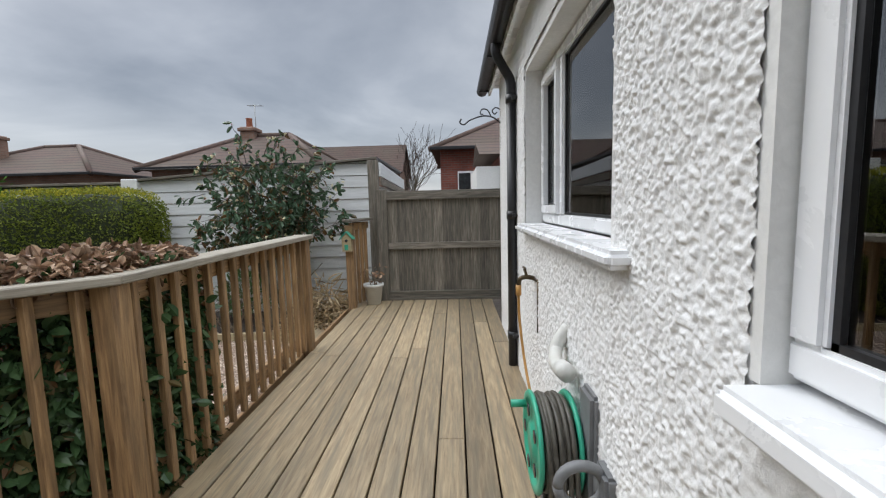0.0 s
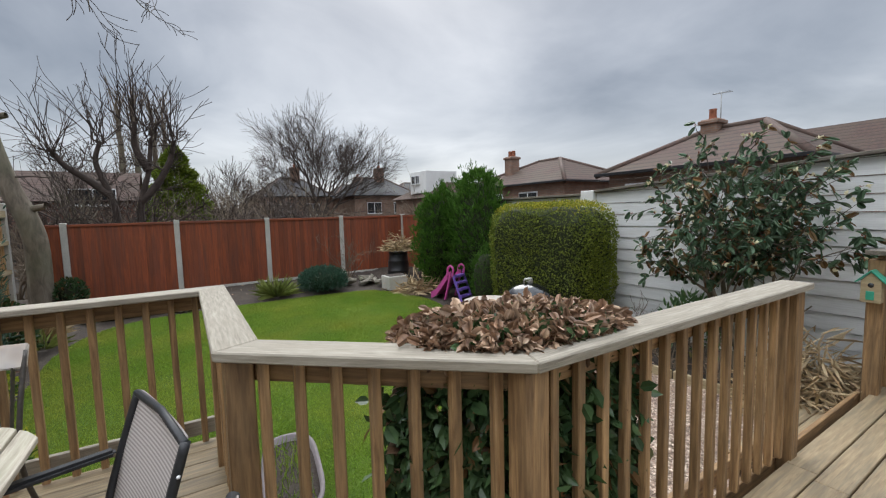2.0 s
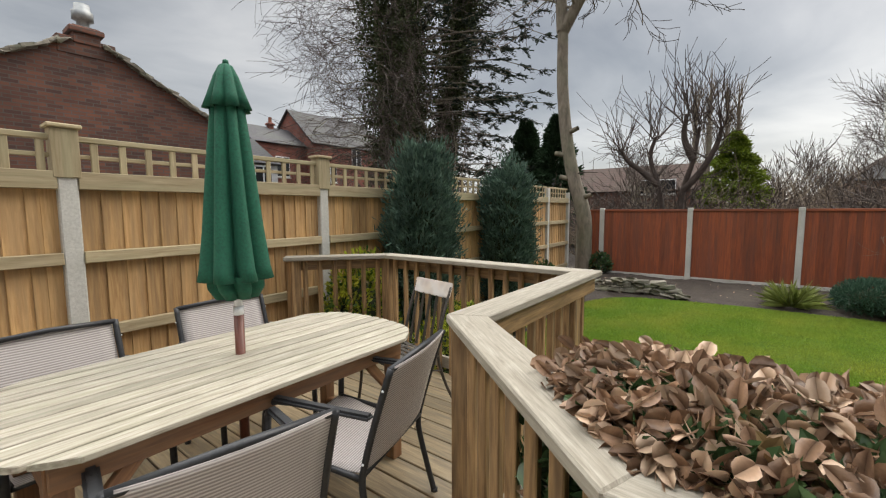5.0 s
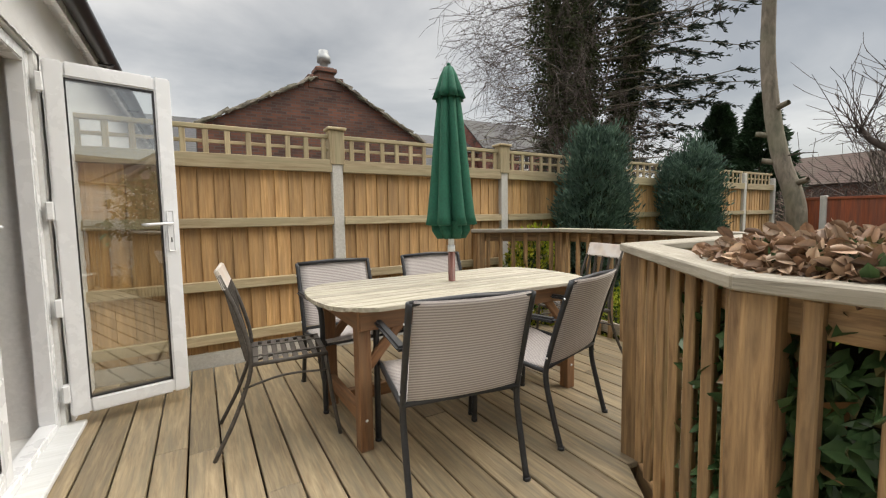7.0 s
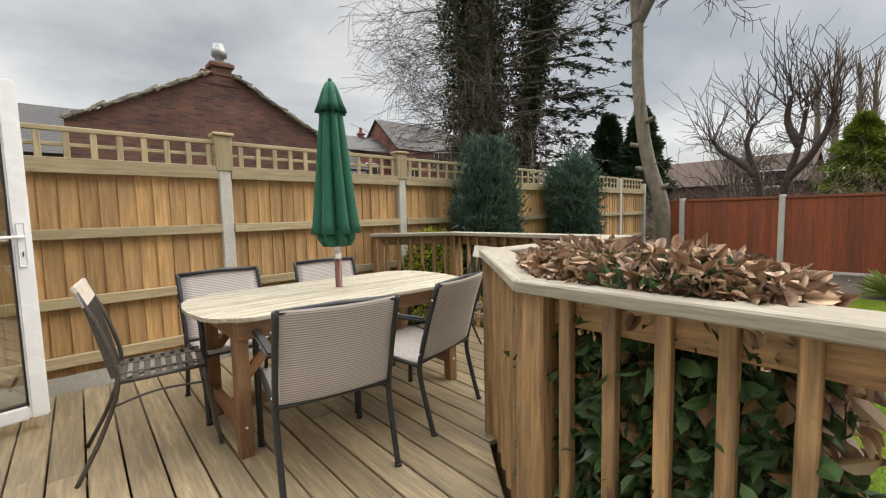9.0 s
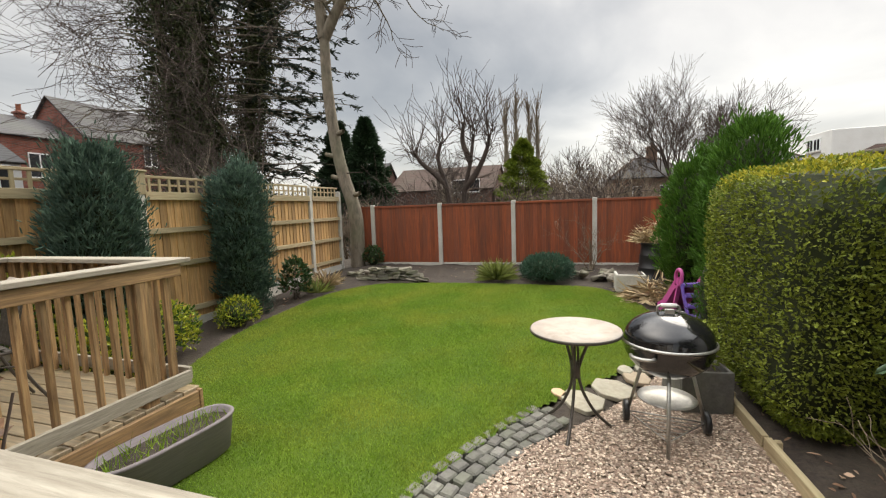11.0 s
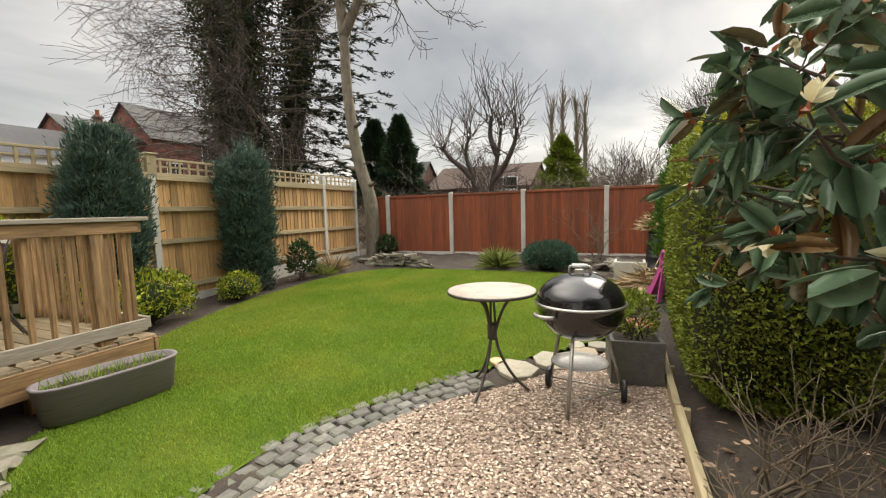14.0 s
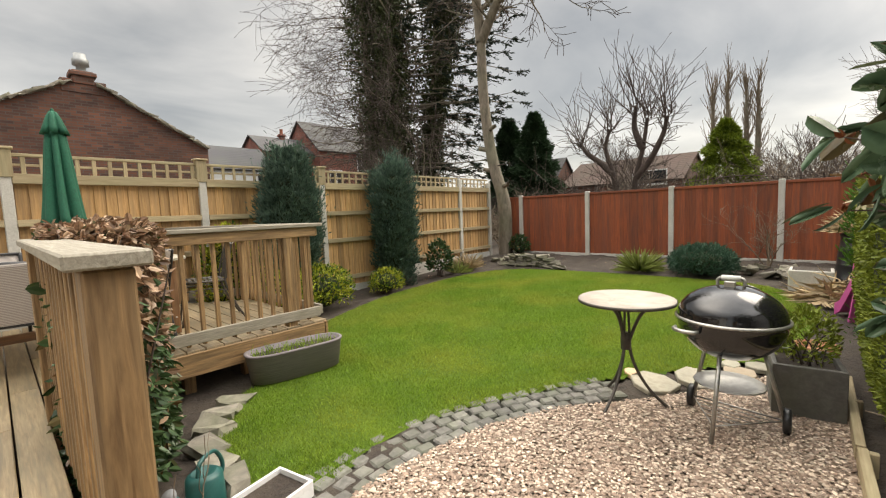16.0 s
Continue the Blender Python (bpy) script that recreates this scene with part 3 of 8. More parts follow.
r = np.random.default_rng(9)
PITCH = 0.147
x = 0.79
while x > -3.14:
    x1, x0 = x, x - PITCH + 0.009
    cx = (x0 + x1) / 2
    ends = (deck_end(x0 + 0.001), deck_end(x1))
    if max(ends) - min(ends) > 1.0:
        ends = (min(ends), min(ends))
    start = 0.10 if x0 > -2.4 else 0.10 + (-2.4 - x0) * 0.75
    cuts = [start]
    y = start + 1.2 + r.random() * 2.2
    while y < min(ends) - 0.7:
        cuts.append(y)
        y += 1.7 + r.random() * 2.0
    for k, a in enumerate(cuts):
        last = k == len(cuts) - 1
        b0, b1 = ends if last else (cuts[k + 1] - 0.004,) * 2
        bm = board_bm(x0 - cx, x1 - cx, 0, 0, b0 - a, b1 - a)
        bmesh.ops.transform(bm, matrix=pose(0, 0, 0, 0, 0, -90), verts=list(bm.verts))
        part("deck_board", bm, M_DECK, deck, m=pose(cx, a, 0, 0, 0, 90))
    x -= PITCH
for p0, p1 in (((-1.04, 7.2), (-1.04, 3.40)), ((-1.04, 3.40), (-1.64, 2.64)), ((-1.64, 2.685), (-3.12, 2.685)), ((-3.15, 2.69), (-3.15, 0.76)), ((-3.15, 0.76), (-2.55, 0.2))):
    beam("fascia_board", (*p0, -0.11), (*p1, -0.11), 0.03, 0.19, M_RAIL, deck)
for x in np.arange(-2.9, 0.8, 0.5):
    for y in (0.5, 1.5, 2.45):
        beam("stump", (x, y, -0.5), (x, y, -0.03), 0.09, 0.09, M_RAIL, deck)
step = root("deck_step", (0, 0, 0), "low timber step down from the deck to the gravel", "step")
for k, x in enumerate((-1.13, -1.275)):
    beam("tread", (x, 5.50, -0.19), (x, 6.72, -0.19), 0.138, 0.03, M_DECK, step)
beam("riser", (-1.35, 5.50, -0.285), (-1.35, 6.72, -0.285), 0.025, 0.16, M_RAIL, step)

# ---- balustrade ----
RAIL_TOP = 1.02
NODE = {"D": (-1.0, 5.36), "C": (-1.005, 3.352), "B": (-1.665, 2.593), "A": (-3.11, 2.59), "E": (-3.12, 0.72), "F": (-2.48, 0.16)}
balustrade = root("deck_balustrade", (0, 0, 0), "timber deck balustrade with square balusters and a pale flat cap", "balustrade")


def cap_bm(p0, p1, q0, q1, width=0.155, thick=0.036):
    """A cap board from p0 to p1, mitred towards the neighbouring points q0 and q1."""
    p0, p1 = Vector(p0), Vector(p1)
    d = (p1 - p0).normalized()
    n = Vector((-d.y, d.x))

    def mitre(p, q, sign):
        if q is None:
            return Vector((0, 0)) if sign else Vector((0, 0))
        e = (Vector(q) - p).normalized() * sign
        b = (d + e).normalized()
        return b

    def corner(p, q, sign, side):
        if q is None:
            return p + n * side * width / 2 + d * (0.075 if sign > 0 else -0.075)
        e = ((Vector(q) - p) * sign).normalized()
        t = (d + e).normalized()
        w = Vector((-t.y, t.x))
        return p + w * side * (width / 2) / max(w.dot(n), 0.3)

    o = [corner(p0, q0, -1, -1), corner(p1, q1, 1, -1), corner(p1, q1, 1, 1), corner(p0, q0, -1, 1)]
    origin = p0
    loc = [((v - origin).dot(d), (v - origin).dot(n)) for v in o]
    return prism_bm(loc, -thick, 0, 0.005), pose(p0.x, p0.y, RAIL_TOP, 0, 0, math.degrees(math.atan2(d.y, d.x)))


ORDER = ["D", "C", "B", "A", "E", "F"]
for k in range(len(ORDER) - 1):
    a, b = NODE[ORDER[k]], NODE[ORDER[k + 1]]
    qa = NODE[ORDER[k - 1]] if k else None
    qb = NODE[ORDER[k + 2]] if k + 2 < len(ORDER) else None
    bm, m = cap_bm(a, b, qa, qb)
    part("cap_rail", bm, M_CAP, balustrade, "weathered pale cap board", m)
    A, B = Vector(a), Vector(b)
    d = (B - A).normalized()
    n = Vector((-d.y, d.x))          # towards the deck for this order
    if (Vector((-0.9, 1.6)) - A).dot(n) < 0:
        n = -n
    out_ = -n
    L = (B - A).length
    i0, i1 = A + d * 0.055, B - d * 0.055
    o0, o1 = A + out_ * 0.035, B + out_ * 0.035
    beam("top_rail", (o0.x, o0.y, 0.935), (o1.x, o1.y, 0.935), 0.036, 0.095, M_RAIL, balustrade)
    l0, l1 = A + out_ * 0.05, B + out_ * 0.05
    beam("bottom_rail", (l0.x, l0.y, 0.10), (l1.x, l1.y, 0.10), 0.034, 0.10, M_RAIL if k < 2 else M_CAP, balustrade)
    count = int((L - 0.16) / 0.125)
    for j in range(count + 1):
        s = 0.10 + (L - 0.20) * j / count
        q = A + d * s + n * 0.004
        beam("baluster", (q.x, q.y, 0.02), (q.x, q.y, 0.975), 0.034, 0.036, M_RAIL, balustrade)
for k in ORDER:
    x, y = NODE[k]
    if k == "A":
        x += 0.30
    beam("post", (x, y, -0.30), (x, y, 0.982), 0.095, 0.095, M_RAIL, balustrade, bev=0.006)

# ---- larch fence ----
FENCE_Y = 0.03
fence = root("larch_fence", (0, 0, 0), "tan close-board fence with concrete posts and a trellis top", "fence")
POSTS = [0.93, -1.0, -2.93, -4.86, -6.79, -8.72, -9.95]


def fence_y(x):
    return FENCE_Y + (x + 1) * 0.018


r = np.random.default_rng(14)
for k, x in enumerate(POSTS):
    y = fence_y(x)
    beam("concrete_post", (x, y, -0.6), (x, y, 1.67 if k < 5 else (1.87 if k == 5 else 1.81)), 0.10, 0.095, M_CONC, fence, "speckled concrete post", 0.008)
    if k < 5:
        beam("post_extension", (x, y, 1.64), (x, y, 1.94), 0.135, 0.12, M_FENCE_RAIL, fence)
        part("post_cap", box_bm((x - 0.085, y - 0.08, 1.94), (x + 0.085, y + 0.08, 1.965), 0.006), M_FENCE_RAIL, fence)
for k in range(len(POSTS) - 1):
    xa, xb = POSTS[k], POSTS[k + 1]
    foot = 0.10 if k < 2 else (-0.22 if k < 4 else -0.02)
    ya, yb = fence_y(xa), fence_y(xb)
    beam("gravel_board", (xa - 0.05, ya + 0.0, foot - 0.14), (xb + 0.05, yb, foot - 0.14), 0.045, 0.30, M_CONC, fence)
    x = xa - 0.055
    while x > xb + 0.06:
        w = min(0.125, x - xb - 0.05)
        y = fence_y(x) - 0.014 + 0.008 * (r.random() - 0.5)
        beam("feather_board", (x - w / 2, y, foot), (x - w / 2, y, 1.595), 0.128, 0.018, M_FENCE, fence, bev=0.003, roll=7)
        x -= 0.112
    for z, h, t in ((0.22 if k < 2 else (-0.06 if k < 4 else 0.12), 0.08, 0.045), (0.645, 0.075, 0.05), (1.14, 0.075, 0.05), (1.625, 0.11, 0.05)):
        beam("cross_rail", (xa - 0.05, ya + 0.03, z), (xb + 0.05, yb + 0.03, z), t, h, M_FENCE_RAIL, fence)
    for z in (1.778,):
        beam("trellis_slat", (xa - 0.06, ya - 0.012, z), (xb + 0.06, yb - 0.012, z), 0.016, 0.028, M_FENCE_RAIL, fence)
    beam("trellis_top", (xa - 0.06, ya, 1.885), (xb + 0.06, yb, 1.885), 0.045, 0.035, M_FENCE_RAIL, fence)
    x = xa - 0.15
    while x > xb + 0.1:
        beam("trellis_upright", (x, fence_y(x) + 0.006, 1.67), (x, fence_y(x) + 0.006, 1.87), 0.04, 0.018, M_FENCE_RAIL, fence)
        x -= 0.152

# ---- red fence ----
red = root("red_fence", (0, 0, 0), "red-brown stained panel fence between concrete posts", "fence")
RED_POSTS = [(-10.55, 0.04), (-10.566, 0.51), (-10.623, 2.32), (-10.679, 4.13), (-10.735, 5.945), (-10.79, 7.76)]
for k, (x, y) in enumerate(RED_POSTS):
    beam("concrete_post", (x + 0.01, y, -0.5), (x + 0.01, y, 1.445), 0.11, 0.10, M_CONC, red, bev=0.01)
RED_RUNS = list(zip(RED_POSTS, RED_POSTS[1:])) + [((-10.79, 7.76), (-8.98, 7.80)), ((-8.98, 7.80), (-7.2, 7.84))]
for a, b in RED_RUNS:
    A, B = Vector(a), Vector(b)
    d = (B - A).normalized()
    n = Vector((d.y, -d.x))
    A, B = A + d * 0.055, B - d * 0.055
    L = (B - A).length
    base = -0.14
    beam("gravel_board", (A.x, A.y, base), (B.x, B.y, base), 0.05, 0.2, M_CONC, red)
    beam("top_bar", (A.x, A.y, 1.39), (B.x, B.y, 1.39), 0.06, 0.05, M_RED, red)
    s = 0.0
    while s < L - 0.03:
        w = min(0.105, L - s)
        p = A + d * (s + w / 2) + n * 0.004
        beam("panel_slat", (p.x, p.y, base + 0.1), (p.x, p.y, 1.375), w + 0.012, 0.014, M_RED, red, bev=0.003, roll=math.degrees(math.atan2(d.y, d.x)) + 3)
        s += 0.1
beam("concrete_post", (-8.98, 7.80, -0.5), (-8.98, 7.80, 1.47), 0.1, 0.1, M_CONC, red, bev=0.01)

# ---- house ----
WALL_X = 0.80
HOUSE_END = 6.05
house = tagged(new("wall_house"), "white pebbledash house wall with windows and a glazed door", "wall", kind="structure")


def dash_bm(y0, y1, z0, z1, step, seed):
    """Rough-cast face of the wall between two heights."""
    ys2 = np.linspace(y0, y1, max(2, int((y1 - y0) / step)))
    zs2 = np.linspace(z0, z1, max(2, int((z1 - z0) / step)))
    Yg, Zg = np.meshgrid(ys2, zs2, indexing="ij")
    h = 0.0048 * lumps(Yg, Zg, 0.0105, 71) + 0.0030 * lumps(Yg + 7, Zg, 0.0065, 72) + 0.0022 * lumps(Yg + 3, Zg, 0.024, 74) + 0.003 * lumps(Yg, Zg, 0.3, 73)
    V = np.stack([WALL_X - 0.010 - np.maximum(h, -0.0045), Yg, Zg], -1).reshape(-1, 3)
    ny, nz = len(ys2), len(zs2)
    a = (np.arange(ny - 1)[:, None] * nz + np.arange(nz - 1)[None, :]).reshape(-1)
    return V, np.stack([a, a + 1, a + nz + 1, a + nz], 1)


patches = [(-6.0, 0.72, -0.3, 2.42, 0.03), (0.72, 0.78, 2.06, 2.42, 0.02), (0.78, 2.02, 2.06, 2.42, 0.02), (2.02, 2.48, 2.06, 2.42, 0.012), (2.02, 2.48, -0.05, 0.90, 0.008), (2.48, 3.07, -0.05, 2.42, 0.004),
           (3.07, 4.60, -0.05, 1.05, 0.0055), (3.07, 4.60, 2.12, 2.42, 0.012), (4.60, HOUSE_END - 0.08, -0.05, 2.42, 0.0085)]
for k, (y0, y1, z0, z1, st) in enumerate(patches):
    V, F = dash_bm(y0, y1, z0, z1, st, k)
    part("roughcast_panel", np_mesh("roughcast_panel", V, F, True), M_RENDER, house)
# masonry behind the roughcast, with the openings left free
for y0, y1, z0, z1 in ((-6.0, 0.78, -0.5, 2.45), (0.78, 2.02, 2.06, 2.45), (2.02, 2.06, 0.0, 2.45), (2.06, 2.48, 2.06, 2.45), (2.06, 2.48, -0.5, 0.94), (2.48, 3.07, -0.5, 2.45), (3.07, 4.60, -0.5, 1.06), (3.07, 4.60, 2.08, 2.45),
                       (4.60, HOUSE_END, -0.5, 2.45), (0.78, 2.02, -0.5, 0.0)):
    part("masonry", box_bm((WALL_X, y0, z0), (WALL_X + 0.28, y1, z1)), M_SMOOTH, house)
part("corner_render", box_bm((WALL_X - 0.012, HOUSE_END - 0.08, -0.4), (WALL_X + 0.2, HOUSE_END + 0.006, 2.42), 0.006), M_SMOOTH, house)
part("gable_wall", box_bm((WALL_X + 0.28, HOUSE_END - 0.28, -0.5), (8.0, HOUSE_END, 2.6)), M_SMOOTH, house)
part("back_wall", box_bm((4.2, -6.0, -0.5), (4.4, HOUSE_END, 2.6)), M_SMOOTH, house)


def window(name, y0, y1, z0, z1, mullions, label, opener=None, deep=0.10):
    w = tagged(new(name), label, "window", kind="structure")
    x = WALL_X + deep
    f = 0.062
    for a, b, c, d in ((y0, y1, z0, z0 + f), (y0, y1, z1 - f, z1)):
        part("window_frame", box_bm((x, a, c), (x + 0.06, b, d), 0.008, 2), M_UPVC, w)
    for y in (y0 + f / 2, y1 - f / 2, *mullions):
        part("window_frame", box_bm((x - 0.002, y - f / 2, z0 + f - 0.004), (x + 0.062, y + f / 2, z1 - f + 0.004), 0.008, 2), M_UPVC, w)
    edges = [y0 + f, *[m for m in mullions], y1 - f]
    for k in range(len(edges) - 1):
        a, b = edges[k] + (f / 2 if k else 0), edges[k + 1] - (f / 2 if k < len(edges) - 2 else 0)
        za, zb = z0 + f, z1 - f
        if opener == k:
            s = 0.05
            for q in ((a, b, za, za + s), (a, b, zb - s, zb), (a, a + s, za + s, zb - s), (b - s, b, za + s, zb - s)):
                part("sash", box_bm((x - 0.02, q[0], q[2]), (x + 0.03, q[1], q[3]), 0.006, 2), M_UPVC, w)
            a, b, za, zb = a + s, b - s, za + s, zb - s
        for q in ((a, b, za, za + 0.012), (a, b, zb - 0.012, zb), (a, a + 0.012, za, zb), (b - 0.012, b, za, zb)):
            part("gasket", box_bm((x + 0.012, q[0], q[2]), (x + 0.022, q[1], q[3])), M_BLACK, w)
        p = part("pane", box_bm((x + 0.022, a, za), (x + 0.028, b, zb)), M_GLASS, w)
        p.visible_shadow = False
    return w


w1 = window("window_1", 3.09, 4.58, 1.12, 2.07, [4.10], "white plastic casement window reflecting the sky", 1)
bm = box_bm((WALL_X - 0.075, 2.93, 1.062), (WALL_X + 0.11, 4.62, 1.116), 0.018, 3)
part("window_sill", bm, M_UPVC, w1)
for a, b in ((3.07, 3.09), (4.58, 4.60)):
    part("reveal", box_bm((WALL_X - 0.004, a, 1.11), (WALL_X + 0.16, b, 2.08)), M_SMOOTH, w1)
w2 = window("window_2", 2.07, 2.455, 0.975, 2.05, [], "white plastic window with a projecting white sill", deep=0.03)
part("window_sill", box_bm((WALL_X - 0.075, 2.03, 0.905), (WALL_X + 0.11, 2.47, 0.96), 0.014, 3), M_UPVC, w2)
part("reveal", box_bm((WALL_X - 0.006, 2.455, 0.96), (WALL_X + 0.16, 2.485, 2.06)), M_SMOOTH, w2)

# glazed double door: one leaf shut, the other open against the deck
door_frame = tagged(new("door_frame"), "white plastic frame of the glazed double door", "door frame", kind="structure")
for lo, hi in (((0.82, 0.78, 0.03), (0.90, 0.845, 2.05)), ((0.82, 1.955, 0.03), (0.90, 2.02, 2.05)), ((0.82, 0.845, 1.985), (0.90, 1.955, 2.05)), ((0.82, 0.845, 0.03), (0.90, 1.955, 0.075))):
    part("frame_bar", box_bm(lo, hi, 0.007, 2), M_UPVC, door_frame)
part("threshold", box_bm((0.715, 0.74, 0.002), (0.90, 2.02, 0.03), 0.006), M_BOARD, door_frame)


def door_leaf(name, m, width, height, label):
    """A glazed leaf along x from its hinge, standing on z = 0."""
    d = tagged(new(name), label, "door", kind="structure")
    d.matrix_basis = m
    s, t = 0.085, 0.06
    for lo, hi in (((0, -t / 2, 0), (s, t / 2, height)), ((width - s, -t / 2, 0), (width, t / 2, height)), ((s, -t / 2, 0), (width - s, t / 2, s)), ((s, -t / 2, height - s), (width - s, t / 2, height))):
        part("frame_bar", box_bm(lo, hi, 0.009, 2), M_UPVC, d)
    for lo, hi in (((s, -0.022, s), (s + 0.008, 0.022, height - s)), ((width - s - 0.008, -0.022, s), (width - s, 0.022, height - s)), ((s, -0.022, s), (width - s, 0.022, s + 0.008)), ((s, -0.022, height - s - 0.008), (width - s, 0.022, height - s))):
        part("gasket", box_bm(lo, hi), M_BLACK, d)
    g = part("pane", box_bm((s, -0.012, s), (width - s, 0.012, height - s)), M_CLEAR, d)
    g.visible_shadow = False
    for side in (-1, 1):
        part("handle_plate", box_bm((width - 0.062, side * 0.030, 0.90), (width - 0.03, side * 0.042, 1.15), 0.004), M_UPVC, d)
        h = tube_part("handle", smooth_line([(width - 0.046, side * 0.04, 1.07), (width - 0.046, side * 0.075, 1.07), (width - 0.10, side * 0.08, 1.07), (width - 0.18, side * 0.078, 1.065)], 4), 0.009, M_UPVC, d, "white lever handle")
        part("keyhole", box_bm((width - 0.049, side * 0.0405, 0.955), (width - 0.043, side * 0.044, 0.985)), M_BLACK, d)
    for z in (0.14, 0.62, 1.15, height - 0.13):
        part("hinge", box_bm((-0.03, -0.05, z - 0.05), (0.004, 0.0, z + 0.05), 0.006), M_UPVC, d)
    return d


door_leaf("door_1", pose(0.775, 0.775, 0.075, 0, 0, 191.5), 0.575, 1.955, "white plastic glazed door leaf standing wide open over the deck")
door_leaf("door_2", pose(0.86, 1.950, 0.078, 0, 0, -90.0), 0.53, 1.90, "white plastic glazed door leaf standing shut")

# room behind the door
room = tagged(new("room_interior"), "plain grey room with white dado rail and skirting", "room", kind="structure")
M_ROOM = mat("grey_room_paint", (0.42, 0.43, 0.45), (0.38, 0.39, 0.41), 0.8, 8, bump=0.05, stain=(0.36, 0.37, 0.38), stain_scale=1, stain_amount=0.3)
M_FLOOR = mat("orange_laminate", (0.34, 0.13, 0.05), (0.22, 0.08, 0.03), 0.4, 5, (1, 10, 1), 0.1, (0.3, 0.12, 0.05), 2, 0.4)
part("room_floor", box_bm((1.09, -1.0, -0.05), (4.2, 5.8, 0.04)), M_FLOOR, room)
part("room_ceiling", box_bm((1.09, -1.0, 2.30), (4.2, 5.8, 2.36)), M_SMOOTH, room)
part("room_wall", box_bm((1.085, -1.1, 0.04), (4.2, -1.0, 2.30)), M_ROOM, room)
part("room_wall", box_bm((1.085, 2.85, 0.04), (4.2, 2.95, 2.30)), M_ROOM, room)
part("room_wall", box_bm((4.1, -1.0, 0.04), (4.2, 5.8, 2.30)), M_ROOM, room)
part("skirting", box_bm((1.085, -0.998, 0.04), (4.1, -0.98, 0.20), 0.004), M_UPVC, room)
part("dado_rail", box_bm((1.085, -0.998, 0.95), (4.1, -0.965, 1.02), 0.01), M_UPVC, room)
M_CURTAIN = mat("grey_curtain", (0.30, 0.31, 0.33), (0.2, 0.21, 0.22), 0.9, 20, bump=0.1)
vv, ff = [], []
for i in range(41):
    y = 3.15 + 0.028 * i
    for z in (0.3, 2.15):
        vv.append((1.30 + 0.03 * math.sin(i * 1.3), y, z))
for i in range(40):
    ff.append((2 * i, 2 * i + 2, 2 * i + 3, 2 * i + 1))
cur = tagged(part("curtain", np_mesh("curtain", vv, ff, True), M_CURTAIN), "grey pleated curtain behind the window glass", "curtain")
cur.modifiers.new("thick", "SOLIDIFY").thickness = 0.006

# eaves
roof = tagged(new("roof_house"), "dark tiled house roof with black gutter and white soffit", "roof", kind="structure")
part("fascia", box_bm((0.70, -6.0, 2.36), (0.725, HOUSE_END + 0.25, 2.54)), M_UPVC, roof)
part("soffit", box_bm((0.725, -6.0, 2.42), (1.1, HOUSE_END + 0.2, 2.435)), M_UPVC, roof)
for k in range(9):
    a = 0.66 + 0.30 * k
    z = 2.55 + 0.2 * k
    bm = bmesh.new()
    vs = [bm.verts.new(v) for v in ((a, -6.0, z), (a + 0.34, -6.0, z + 0.225), (a + 0.34, HOUSE_END + 0.28, z + 0.225), (a, HOUSE_END + 0.28, z))]
    f = bm.faces.new(vs)
    ex = bmesh.ops.extrude_face_region(bm, geom=[f])
    bmesh.ops.translate(bm, vec=(0, 0, 0.025), verts=[v for v in ex["geom"] if isinstance(v, bmesh.types.BMVert)])
    bmesh.ops.recalc_face_normals(bm, faces=list(bm.faces))
    part("tile_course", bm, M_TILE, roof)
part("roof_slope", box_bm((3.2, -6.0, 2.45), (4.4, HOUSE_END + 0.25, 4.3)), M_TILE, roof)
gut = root("gutter", (0, 0, 0), "black half-round plastic gutter along the eaves", "gutter")
vv, ff = [], []
for i, y in enumerate((-6.0, HOUSE_END + 0.36)):
    for k in range(9):
        t = math.pi * k / 8
        vv.append((0.645 - 0.056 * math.cos(t), y, 2.44 - 0.056 * math.sin(t)))
for k in range(8):
    ff.append((k, k + 1, 9 + k + 1, 9 + k))
ff.append(tuple(range(9, 18)))
g = part("trough", np_mesh("trough", vv, ff, True), M_BLACK, gut)
g.modifiers.new("thick", "SOLIDIFY").thickness = 0.004
for y in (-2.0, -0.4, 1.2, 2.6, 3.9, 5.2, 6.2):
    part("bracket", box_bm((0.60, y - 0.015, 2.375), (0.70, y + 0.015, 2.39), 0.003), M_BLACK, gut)
pipe = root("drainpipe", (0, 0, 0), "black plastic drainpipe fixed to the white wall", "drainpipe")
tube_part("pipe", smooth_line([(0.645, 4.95, 2.39), (0.648, 4.95, 2.32), (0.70, 4.95, 2.22), (0.748, 4.95, 2.13), (0.752, 4.95, 2.0)], 5), 0.034, M_BLACK, pipe, sides=14)
tube_part("pipe", [(0.752, 4.95, 2.02), (0.752, 4.95, 0.0)], 0.034, M_BLACK, pipe, sides=14)
for z in (2.0, 1.16, 0.24):
    tube_part("collar", [(0.752, 4.95, z - 0.03), (0.752, 4.95, z + 0.03)], 0.040, M_BLACK, pipe, sides=14)
    part("clip", box_bm((0.748, 4.89, z - 0.012), (0.80, 5.01, z + 0.012), 0.004), M_BLACK, pipe)

